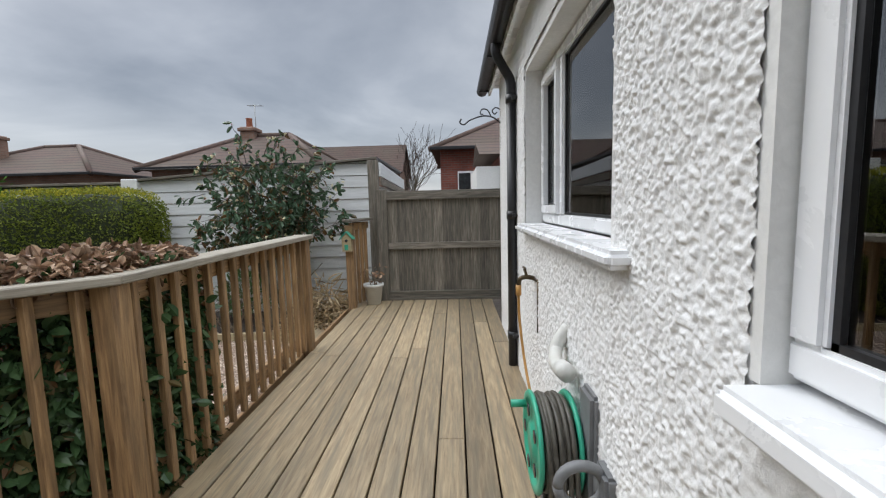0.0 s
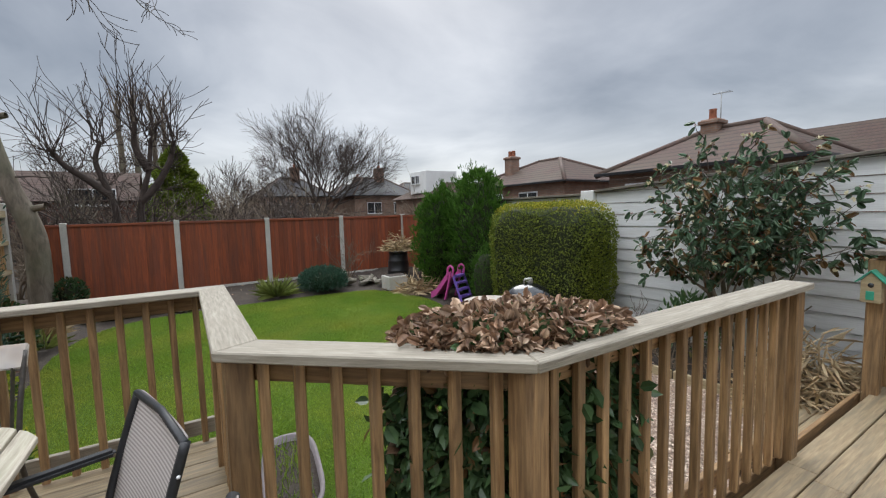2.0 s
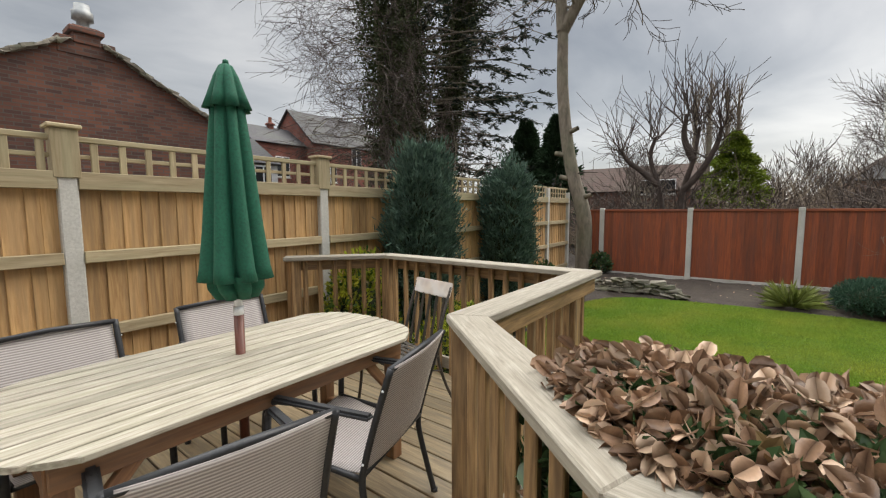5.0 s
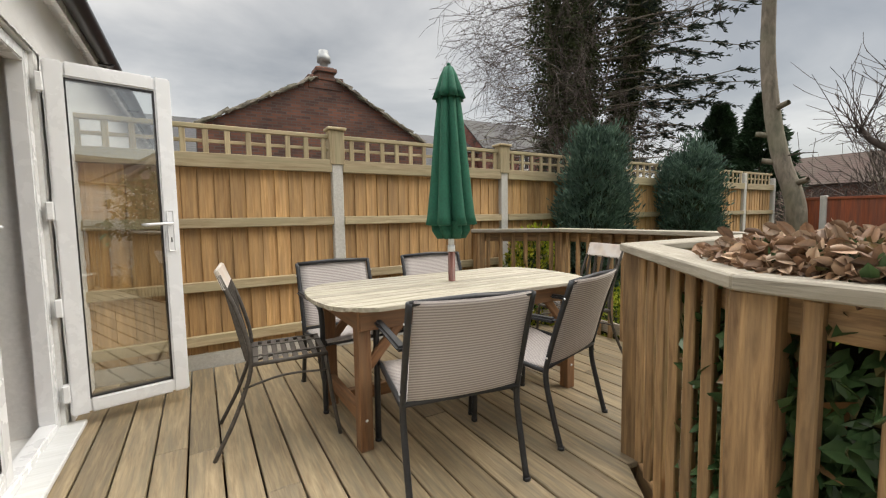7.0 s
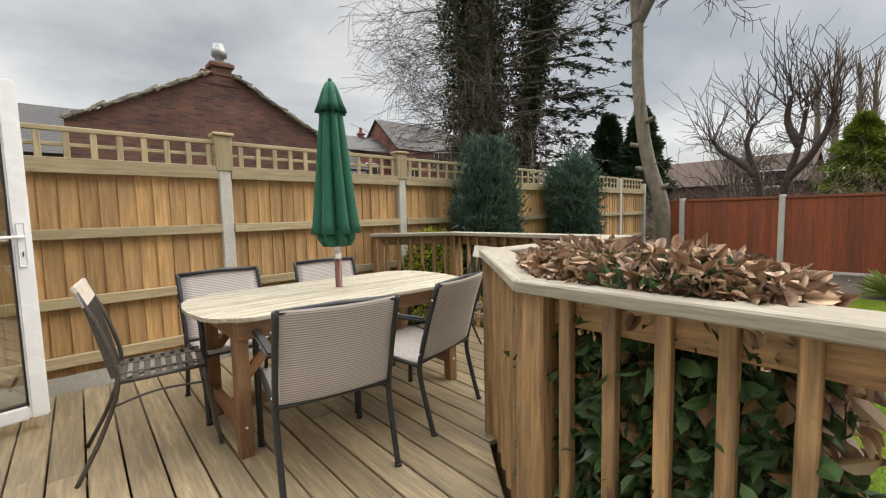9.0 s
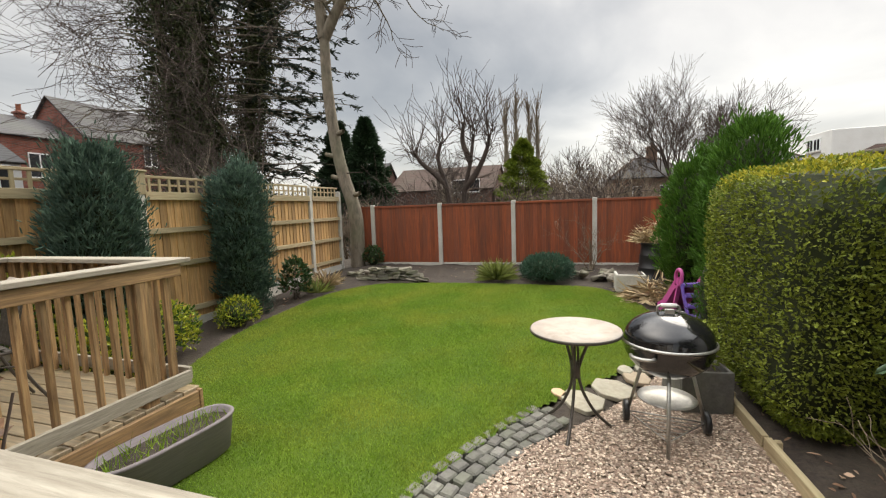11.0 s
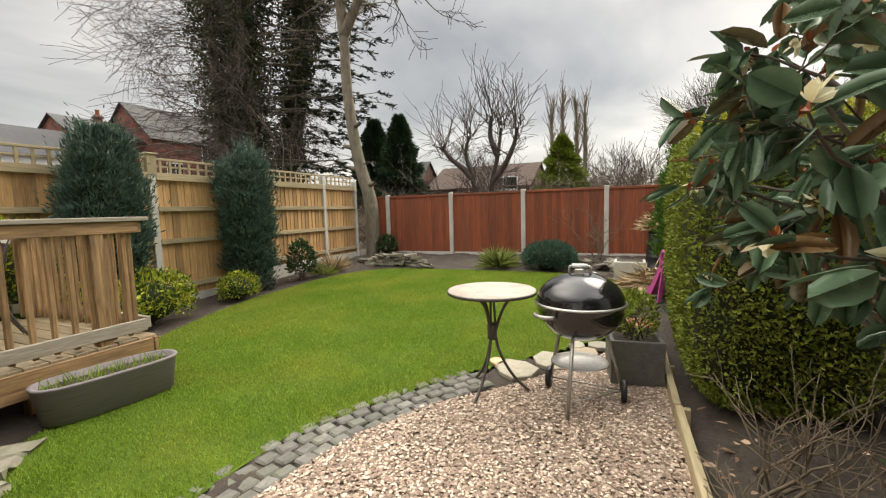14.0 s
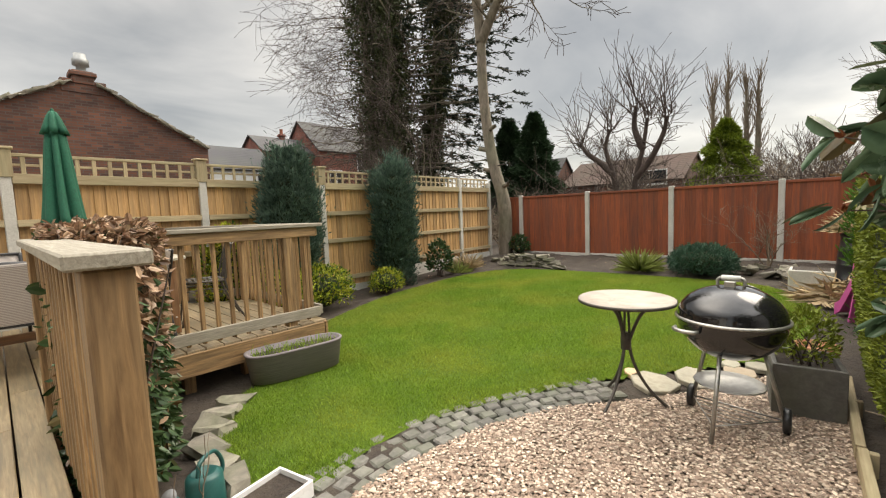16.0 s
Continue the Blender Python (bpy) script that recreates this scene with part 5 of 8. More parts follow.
tube_part("body", smooth_line([(0, 0, 0), (-0.05, 0, 0.01), (-0.09, 0, 0.0), (-0.10, 0, -0.04)], 5), 0.014, M_BRASS, tap)
tube_part("stem", [(-0.05, 0, 0.01), (-0.065, 0, 0.06)], 0.009, M_BRASS, tap)
tube_part("handle", [(-0.065, -0.035, 0.065), (-0.065, 0.035, 0.065)], 0.007, M_BRASS, tap)
tube_part("supply_pipe", [(0.0, -0.10, 0.0), (0.0, -0.10, -0.30)], 0.012, M_BRASS, tap)
tube_part("supply_pipe", [(0.0, 0.0, 0.0), (0.0, -0.10, 0.0)], 0.012, M_BRASS, tap)
tube_part("connector", [(-0.10, 0, -0.035), (-0.10, 0, -0.10)], 0.017, M_HOSEY, tap, "yellow hose connector")
feed = root("yellow_hose", (0, 0, 0), "yellow hose hanging from the tap to the reel", "hose")
tube_part("hose", smooth_line([(0.695, 4.27, 0.71), (0.70, 4.27, 0.55), (0.72, 4.20, 0.30), (0.735, 4.0, 0.12), (0.74, 3.8, 0.05), (0.74, 3.55, 0.14), (0.735, 3.42, 0.30)], 8), 0.008, M_HOSEY, feed)
reel = root("hose_reel", Matrix.Translation((0.60, 3.36, 0.33)) @ Matrix.Diagonal((1.12, 1.12, 1.12, 1)), "mint green hose reel wound with grey hose on the wall", "hose reel")
for x, rad in ((0.0, 0.165), (0.125, 0.165)):
    lathe_part("disc", [(0.0, 0), (0.06, 0.0), (0.065, 0.008), (0.135, 0.008), (0.14, 0.0), (rad, 0.0), (rad + 0.004, 0.006), (rad, 0.014), (0.0, 0.014)], M_REEL, reel, "mint green disc", 40, pose(x, 0, 0, 0, 90))
for k in range(5):
    a = 2 * math.pi * k / 5
    lathe_part("disc_hole", [(0, 0), (0.022, 0), (0.022, 0.003), (0, 0.003)], M_DARK, reel, "", 16, pose(-0.0035, 0.1 * math.cos(a), 0.1 * math.sin(a), 0, 90))
tube_part("drum", [(0.01, 0, 0), (0.12, 0, 0)], 0.07, M_REEL, reel, sides=24)
tube_part("crank", [(0.0, 0.09, 0.09), (-0.055, 0.09, 0.09)], 0.014, M_REEL, reel, "green crank knob", 12)
r = np.random.default_rng(8)
for layer in range(3):
    pts = []
    for i in range(7 * 40):
        a = 2 * math.pi * i / 40
        q = 0.095 + 0.028 * layer + 0.006 * math.sin(a * 1.7 + layer)
        pts.append((0.02 + 0.095 * (i / 280) + 0.004 * math.sin(a * 0.37), q * math.cos(a), q * math.sin(a)))
    tube_part("hose_coil", pts, 0.0085, M_HOSE, reel, "wound grey hose", 7)
for k in range(5):
    o = 0.015 * k
    tube_part("hose_loop", smooth_line([(0.03 + 0.02 * k, -0.11, 0.10), (0.035 + 0.02 * k, -0.16, -0.02), (0.04 + 0.018 * k, -0.12 - o, -0.18 - o), (0.05 + 0.015 * k, 0.02, -0.25 - o * 1.5), (0.05 + 0.012 * k, 0.12, -0.16), (0.05, 0.15, 0.0)], 6), 0.0085, M_HOSE, reel, "", 7)
part("wall_plate", box_bm((0.145, -0.19, -0.32), (0.18, -0.07, 0.24), 0.012, 2), M_GREYPL, reel, "grey plastic wall plate")
tube_part("axle", [(0.12, 0, 0), (0.155, -0.05, 0.0), (0.16, -0.12, 0.02)], 0.02, M_GREYPL, reel)
ring = [(0.09 - 0.065 * math.cos(t), -0.28 + 0.0 * t, 0.03 + 0.06 * math.sin(t)) for t in np.linspace(0, 2 * math.pi, 25)]
tube_part("hose_guide", ring, 0.016, M_GREYPL, reel, "grey plastic guide ring", 8)
part("guide_bracket", box_bm((0.14, -0.33, -0.02), (0.19, -0.23, 0.08), 0.01, 2), M_GREYPL, reel)
pump = root("outside_valve", (0.74, 3.56, 0.60), "cream plastic pipe elbow above the hose reel", "pipe fitting")
tube_part("elbow", smooth_line([(0.06, 0.0, 0.12), (0.02, 0.0, 0.06), (0.0, -0.02, 0.02), (-0.02, -0.12, 0.0), (0.0, -0.20, 0.0)], 5), 0.028, M_WHITEPOT, pump, sides=12)
tube_part("socket", [(-0.012, -0.15, 0.0), (0.0, -0.21, 0.0)], 0.036, M_WHITEPOT, pump, sides=12)

# ---- things on gravel and lawn ----
M_ENAMEL = mat("black_enamel", (0.010, 0.010, 0.011), (0.007, 0.007, 0.008), 0.12, 4, bump=0.0, coat=0.6)
M_ALU = mat("dull_aluminium", (0.50, 0.49, 0.46), (0.36, 0.35, 0.33), 0.45, 40, bump=0.1, metal=0.9, stain=(0.3, 0.28, 0.25), stain_scale=6, stain_amount=0.4)
BX, BY = -3.93, 6.115
bbq = root("kettle_barbecue", (BX, BY, ground_z(BX)), "black enamel kettle barbecue on three legs with two wheels", "barbecue")
R = 0.292
lathe_part("bowl", [(R * math.sin(t), 0.70 - 0.245 * math.cos(t)) for t in np.linspace(0.02, math.pi / 2, 12)] + [(R + 0.008, 0.703), (R + 0.008, 0.712), (R - 0.01, 0.712)], M_ENAMEL, bbq, sides=48)
lathe_part("lid", [(R + 0.003, 0.715)] + [(R * math.cos(t) * 0.995, 0.725 + 0.195 * math.sin(t)) for t in np.linspace(0, math.pi / 2 - 0.01, 14)], M_ENAMEL, bbq, sides=48)
lathe_part("rim", [(R + 0.004, 0.706), (R + 0.014, 0.71), (R + 0.014, 0.72), (R + 0.004, 0.726)], M_ALU, bbq, "grey metal rim band", 48)
tube_part("lid_handle", smooth_line([(0.0, -0.07, 0.915), (0.0, -0.065, 0.96), (0.0, 0.0, 0.968), (0.0, 0.065, 0.96), (0.0, 0.07, 0.915)], 5), 0.009, M_ALU, bbq, "grey lid handle")
tube_part("lid_grip", [(0.0, -0.05, 0.966), (0.0, 0.05, 0.966)], 0.016, M_WHITEPOT, bbq)
lathe_part("air_vent", [(0.0, 0.006), (0.04, 0.006), (0.042, 0.0), (0.0, 0.0)], M_ALU, bbq, "round metal lid vent", 24, pose(-0.10, 0.10, 0.895, -18, -18))
part("heat_shield", box_bm((0.02, -0.03, 0.905), (0.05, 0.03, 0.95), 0.004), M_ALU, bbq)
tube_part("bowl_handle", smooth_line([(R - 0.01, -0.17, 0.66), (R + 0.03, -0.15, 0.66), (R + 0.05, -0.09, 0.66), (R + 0.03, -0.03, 0.66), (R, -0.02, 0.66)], 5), 0.013, M_ALU, bbq, "grey bowl handle", 8, pose(0, 0, 0, 0, 0, -22))
for k, a in enumerate((-8, 112, 232)):
    ca, sa = math.cos(radians(a)), math.sin(radians(a))
    foot = 0.0 if k == 0 else 0.07
    tube_part("leg", [(0.175 * ca, 0.175 * sa, 0.53), (0.30 * ca, 0.30 * sa, foot)], 0.0125, M_ALU, bbq)
    if k:
        wh = lathe_part("wheel", [(0.02, -0.02), (0.07, -0.02), (0.078, -0.012), (0.078, 0.012), (0.07, 0.02), (0.02, 0.02), (0.02, -0.02)], M_BLACK, bbq, "black plastic wheel", 24, pose(0.31 * ca - 0.0, 0.31 * sa, 0.078, 90, 0, 0))
        lathe_part("hub", [(0, 0.022), (0.02, 0.022), (0.02, -0.022), (0, -0.022)], M_GREYPL, wh, sides=12)
c1, c2 = [(0.30 * math.cos(radians(a)), 0.30 * math.sin(radians(a)), 0.078) for a in (112, 232)]
tube_part("axle", [c1, c2], 0.006, M_ALU, bbq)
f0 = (0.27 * math.cos(radians(-8)), 0.27 * math.sin(radians(-8)), 0.10)
for q in (c1, c2):
    tube_part("bottom_wire", [f0, q], 0.004, M_ALU, bbq)
for k in range(5):
    t = 0.25 + 0.15 * k
    tube_part("bottom_wire", [tuple(Vector(f0).lerp(Vector(c1), t)), tuple(Vector(f0).lerp(Vector(c2), t))], 0.003, M_ALU, bbq)
lathe_part("ash_dish", [(0.0, 0.265), (0.14, 0.27), (0.19, 0.29), (0.195, 0.292), (0.19, 0.298), (0.13, 0.28), (0.0, 0.274)], M_ALU, bbq, "round metal ash dish", 36)

M_STONETOP = mat("mottled_stone_top", (0.52, 0.44, 0.37), (0.33, 0.27, 0.22), 0.6, 9, bump=0.1, stain=(0.42, 0.40, 0.36), stain_scale=5, stain_amount=0.6)
TX, TY = -3.90, 5.49
bist = root("bistro_table", (TX, TY, ground_z(TX)), "small round bistro table with mottled stone top and iron legs", "table")
lathe_part("top", [(0.0, 0.752), (0.30, 0.752), (0.322, 0.755), (0.326, 0.765), (0.322, 0.776), (0.0, 0.778)], M_STONETOP, bist, sides=48)
lathe_part("edge_band", [(0.3265, 0.752), (0.33, 0.752), (0.33, 0.772), (0.3265, 0.772)], M_METAL, bist, sides=48)
for a in (-12, 108, 228):
    ca, sa = math.cos(radians(a)), math.sin(radians(a))
    tube_part("leg", smooth_line([(0.20 * ca, 0.20 * sa, 0.75), (0.10 * ca, 0.10 * sa, 0.66), (0.035 * ca, 0.035 * sa, 0.50), (0.025 * ca, 0.025 * sa, 0.42), (0.06 * ca, 0.06 * sa, 0.28), (0.15 * ca, 0.15 * sa, 0.12), (0.27 * ca, 0.27 * sa, 0.0), (0.30 * ca, 0.30 * sa, 0.0)], 6), 0.0115, M_METAL, bist)
    tube_part("hoop", smooth_line([(0.025 * ca, 0.025 * sa, 0.45), (0.02 * ca, 0.02 * sa, 0.60), (0.01 * ca, 0.01 * sa, 0.75)], 4), 0.009, M_METAL, bist)
tube_part("knot", [(0, 0, 0.40), (0, 0, 0.52)], 0.036, M_METAL, bist, sides=12)

M_ZINC = mat("dark_grey_resin", (0.23, 0.20, 0.205), (0.15, 0.13, 0.135), 0.75, 6, (1, 1, 20), 0.25, (0.18, 0.155, 0.15), 2, 0.4)
tr = root("trough_planter", pose(-2.665, 2.93, ground_z(-2.66), 0, 0, 172), "dark grey oval trough planter with sprouting bulbs", "planter")


def oval(a, b, n=40):
    return [(math.copysign(abs(math.cos(t)) ** 0.55, math.cos(t)) * a, math.copysign(abs(math.sin(t)) ** 0.75, math.sin(t)) * b) for t in np.linspace(0, 2 * math.pi, n, endpoint=False)]


def oval_shell(rings):
    vv, ff = [], []
    n = 40
    for a, b, z in rings:
        vv += [(x, y, z) for x, y in oval(a, b)]
    for i in range(len(rings) - 1):
        for k in range(n):
            k2 = (k + 1) % n
            ff.append((i * n + k, i * n + k2, (i + 1) * n + k2, (i + 1) * n + k))
    return np_mesh("shell", vv, ff, True)


part("body", oval_shell([(0.34, 0.12, 0.0), (0.40, 0.15, 0.02), (0.435, 0.165, 0.255), (0.445, 0.175, 0.265), (0.445, 0.175, 0.28), (0.42, 0.15, 0.28), (0.41, 0.145, 0.2), (0.0, 0.0, 0.2)]), M_ZINC, tr)
part("earth", oval_shell([(0.412, 0.147, 0.235), (0.25, 0.08, 0.245), (0.0, 0.0, 0.25)]), M_SOIL, tr)
r = np.random.default_rng(17)
n = 220
X, Y = r.uniform(-0.38, 0.38, n), r.uniform(-0.11, 0.11, n)
V, F = grass_mesh(X, Y, np.full(n, 0.24), 0.09, 0.004, r, 0.35)
tagged(part("shoot_growth", np_mesh("shoot_growth", V, F), M_BLADE, tr, "green bulb shoots"), kind="stuff")

M_PINK = mat("pink_plastic", (0.62, 0.10, 0.36), (0.52, 0.08, 0.30), 0.4, 8, bump=0.03)
M_PURPLE = mat("purple_plastic", (0.22, 0.13, 0.50), (0.17, 0.10, 0.41), 0.4, 8, bump=0.03)
sl = root("toddler_slide", pose(-6.9, 6.97, ground_z(-7.0), 0, 0, 198) @ Matrix.Diagonal((0.82, 0.82, 0.82, 1)), "pink and purple plastic toddler slide on the lawn edge", "slide")
prof = [(-0.02, 0.62), (0.10, 0.56), (0.28, 0.34), (0.46, 0.14), (0.62, 0.06)]
for s in (-1, 1):
    vv, ff = [], []
    for x, z in prof:
        for t in (-0.012, 0.012):
            vv += [(x, s * 0.20 + t, z - 0.06), (x, s * 0.20 + t, z + 0.10)]
    for i in range(len(prof) - 1):
        b = i * 4
        for p, q in ((0, 1), (1, 3), (3, 2), (2, 0)):
            ff.append((b + p, b + q, b + 4 + q, b + 4 + p))
    ff += [(0, 2, 3, 1), (len(vv) - 4, len(vv) - 3, len(vv) - 1, len(vv) - 2)]
    part("chute_side", np_mesh("chute_side", vv, ff), M_PINK, sl)
    part("ladder_side", box_bm((-0.03, -0.02, 0), (0.03, 0.02, 0.74), 0.015, 2), M_PURPLE, sl, m=pose(-0.34, s * 0.21, 0, 0, 22, 0))
    tube_part("hand_loop", smooth_line([(-0.08, s * 0.21, 0.58), (-0.10, s * 0.21, 0.78), (-0.02, s * 0.21, 0.84), (0.06, s * 0.21, 0.76), (0.06, s * 0.21, 0.58)], 5), 0.028, M_PINK, sl)
    beam("strut", (0.0, s * 0.19, 0.60), (0.18, s * 0.19, 0.0), 0.04, 0.06, M_PINK, sl)
vv, ff = [], []
for x, z in prof:
    vv += [(x, -0.19, z), (x, 0.19, z), (x, 0.19, z - 0.025), (x, -0.19, z - 0.025)]
for i in range(len(prof) - 1):
    for p in range(4):
        ff.append((i * 4 + p, i * 4 + (p + 1) % 4, i * 4 + 4 + (p + 1) % 4, i * 4 + 4 + p))
part("chute", np_mesh("chute", vv, ff, True), M_PINK, sl)
for k in range(4):
    z = 0.13 + 0.155 * k
    x = -0.34 + z * math.tan(radians(22))
    part("step", box_bm((x - 0.06, -0.20, z - 0.03), (x + 0.06, 0.20, z + 0.03), 0.012, 2), M_PURPLE, sl)

bin_ = root("compost_bin", (-9.45, 6.95, ground_z(-9.45) + 0.03), "black plastic compost bin heaped with dry stalks", "compost bin")
lathe_part("body", [(0.30, 0.0), (0.30, 0.03), (0.285, 0.04), (0.27, 0.22), (0.275, 0.23), (0.265, 0.24), (0.25, 0.46), (0.255, 0.47), (0.24, 0.48), (0.225, 0.66), (0.22, 0.66)], M_BLACK, bin_, sides=28)
lathe_part("lid", [(0.235, 0.655), (0.24, 0.68), (0.20, 0.71), (0.0, 0.73)], M_BLACK, bin_, sides=28)
M_STRAW = mat("pale_straw", (0.52, 0.40, 0.24), (0.34, 0.25, 0.14), 0.85, 20, bump=0.1, rand="island", rand_amount=0.35)


def straw(name, m, n, spread, height, length, label, seed, wide=0.006, parent=None, category="straw heap"):
    rr = np.random.default_rng(seed)
    rad = np.sqrt(rr.random(n)) * spread
    a = rr.uniform(0, 2 * np.pi, n)
    hh = rr.random(n) * height * np.clip(1 - rad / spread, 0.08, 1)
    P = np.stack([rad * np.cos(a), rad * np.sin(a), hh + 0.01], 1)
    D = np.stack([np.cos(a) * 0.7 + rr.normal(size=n) * 0.7, np.sin(a) * 0.7 + rr.normal(size=n) * 0.7, rr.normal(size=n) * 0.4 - 0.1], 1)
    V, F = leaf_arrays(P, D, length * rr.uniform(0.5, 1.2, n), wide * rr.uniform(0.6, 1.4, n), 0.3, 0.25, rr)
    V[:, 2] = np.maximum(V[:, 2], 0.004)
    me = np_mesh(name, V, F)
    if parent:
        return tagged(part(name, me, M_STRAW, parent, label, m), kind="stuff")
    return tagged(part(name, me, M_STRAW, None, label, m), category=category, kind="stuff")


straw("dry_straw", pose(0, 0, 0.72), 700, 0.30, 0.50, 0.26, "pale dry stalks", 4, 0.012, bin_)
straw("straw_heap", pose(-1.36, 7.02, ground_z(-1.2) + 0.02), 2300, 0.44, 0.78, 0.28, "heap of pale dry cut stalks by the garage", 5, 0.014)
straw("dry_grass_heap", pose(-8.15, 6.85, ground_z(-8.1)), 500, 0.45, 0.35, 0.45, "collapsed clump of pale dry grass", 6, 0.012)

blk = root("stone_block_planter", (-8.55, 6.42, ground_z(-8.5)), "square grey concrete block planter at the lawn edge", "planter")
part("block", box_bm((-0.21, -0.24, 0), (0.21, 0.24, 0.30), 0.012), M_CONC, blk)
part("earth", box_bm((-0.17, -0.20, 0.295), (0.17, 0.20, 0.306)), M_SOIL, blk)
tro = root("slate_trough", pose(-4.57, 6.46, ground_z(-4.5), 0, 0, 8), "dark grey rectangular trough planted with a small shrub", "planter")
M_DKGREY = mat("dark_grey_cement", (0.15, 0.145, 0.135), (0.09, 0.085, 0.08), 0.8, 25, bump=0.3, stain=(0.12, 0.13, 0.09), stain_scale=4, stain_amount=0.5)
for lo, hi in (((-0.22, -0.19, 0), (-0.19, 0.19, 0.34)), ((0.19, -0.19, 0), (0.22, 0.19, 0.34)), ((-0.19, -0.19, 0), (0.19, -0.16, 0.34)), ((-0.19, 0.16, 0), (0.19, 0.19, 0.34))):
    part("side", box_bm(lo, hi, 0.004), M_DKGREY, tro)
part("earth", box_bm((-0.19, -0.16, 0), (0.19, 0.16, 0.30)), M_SOIL, tro)
M_TERRA = mat("terracotta", (0.38, 0.16, 0.075), (0.28, 0.11, 0.05), 0.8, 20, bump=0.15, stain=(0.42, 0.27, 0.18), stain_scale=5, stain_amount=0.5)
tp = root("terracotta_pot", (-5.20, 6.52, ground_z(-5.2)), "terracotta plant pot beside the hedge", "plant pot")
lathe_part("pot", [(0.0, 0.0), (0.09, 0.0), (0.125, 0.20), (0.14, 0.20), (0.145, 0.25), (0.13, 0.25), (0.12, 0.21), (0.0, 0.21)], M_TERRA, tp)

# dry-stone stack and loose rocks
ROCKS = [stone_mesh(200 + i, 0.26, 0.16, 0.07, 1.2) for i in range(6)]
r = np.random.default_rng(77)
dry = root("dry_stone_stack", (-9.0, 1.75, ground_z(-9.0)), "low dry-stone stack of flat mossy stones", "stone wall")
for row in range(4):
    for k in range(7 - row):
        part("stone", ROCKS[int(r.integers(6))], M_ROCK, dry, m=pose(0.12 + r.normal() * 0.03, -0.75 + 0.24 * k + 0.1 * row + r.normal() * 0.02, 0.075 + 0.068 * row, r.normal() * 4, r.normal() * 4, 90 + r.normal() * 14))
for k in range(12):
    x, y = -9.3 + r.normal() * 0.25, 6.15 + r.normal() * 0.35
    s = root("loose_rock", pose(x, y, ground_z(x) + 0.11 + 0.05 * r.random(), r.normal() * 15, r.normal() * 15, r.uniform(0, 360)), "loose brown garden stone on the bed", "rock", "loose rocks")
    part("stone", ROCKS[int(r.integers(6))], M_ROCK, s)
for k, (x, y) in enumerate([(-1.63, 4.16), (-1.61, 3.92), (-1.65, 3.67), (-1.77, 3.44), (-1.88, 3.23), (-2.04, 3.08)]):
    s = root("edging_stone", pose(x, y, ground_z(x) + 0.035, 0, 0, 80 + 12 * k), "mossy brown stone edging the lawn by the deck", "stone", "edging stones")
    part("stone", ROCKS[k % 6], M_ROCK, s)
for k in range(11):
    y = -0.0 + k * 0.19
    s = root("wall_stone", pose(-9.35 + 0.12 * math.sin(k), 0.55 + 0.02 * k + y * 0.2, ground_z(-9.3) + 0.09, r.normal() * 5, r.normal() * 5, r.uniform(0, 360)), "flat grey stone on the raised bed", "rock", "bed stones")
    part("stone", ROCKS[k % 6], M_ROCK, s)

# clutter by the deck post
can = root("watering_can", pose(-1.46, 4.24, ground_z(-1.4) - 0.01, 0, 0, 40), "small green plastic watering can on the soil", "watering can")
M_DKGREEN = mat("dark_teal_plastic", (0.02, 0.11, 0.10), (0.012, 0.075, 0.07), 0.4, 20, bump=0.04)
lathe_part("body", [(0.0, 0.0), (0.09, 0.0), (0.095, 0.02), (0.085, 0.17), (0.06, 0.19), (0.055, 0.19), (0.0, 0.16)], M_DKGREEN, can, sides=24)
tube_part("spout", smooth_line([(0.08, 0, 0.05), (0.16, 0, 0.12), (0.24, 0, 0.22)], 4), [0.02] * 8 + [0.014], M_DKGREEN, can)
lathe_part("rose", [(0.0, 0.0), (0.035, 0.0), (0.015, -0.04)], M_GREYPL, can, sides=16, m=pose(0.25, 0, 0.23, 0, 45))
tube_part("handle", smooth_line([(-0.08, 0, 0.05), (-0.16, 0, 0.12), (-0.10, 0, 0.24), (0.02, 0, 0.25), (0.05, 0, 0.18)], 5), 0.011, M_DKGREEN, can)
cf = root("seed_tray", pose(-1.63, 4.53, ground_z(-1.6) + 0.0, 0, 0, 12), "white-edged seed tray with dark compost", "tray")
for lo, hi in (((-0.20, -0.13, 0.0), (0.20, -0.115, 0.09)), ((-0.20, 0.115, 0.0), (0.20, 0.13, 0.09)), ((-0.20, -0.115, 0.0), (-0.185, 0.115, 0.09)), ((0.185, -0.115, 0.0), (0.20, 0.115, 0.09))):
    part("side", box_bm(lo, hi, 0.003), M_UPVC, cf)
part("compost", box_bm((-0.185, -0.115, 0.0), (0.185, 0.115, 0.06)), M_SOIL, cf)

# ---- plants ----
def leafmat(name, light, dark, rough=0.45, rc=None, amount=0.3, thru=0.2):
    return mat(name, light, dark, rough, 9, bump=0.1, rand="island", rand_amount=amount, rand_color=rc, through_light=thru, spec=0.3)


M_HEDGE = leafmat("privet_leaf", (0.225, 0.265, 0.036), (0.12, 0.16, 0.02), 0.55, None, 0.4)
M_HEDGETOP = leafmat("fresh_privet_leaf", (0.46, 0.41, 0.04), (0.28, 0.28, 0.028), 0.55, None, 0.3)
# near-black green of the plant cores: shade between leaves, put into colour
M_CORE = mat("dark_core_shade", (0.028, 0.038, 0.011), (0.014, 0.019, 0.006), 0.95, 20, bump=0.5)
M_THUJA = leafmat("bright_conifer", (0.085, 0.19, 0.022), (0.04, 0.105, 0.012), 0.7, None, 0.35)
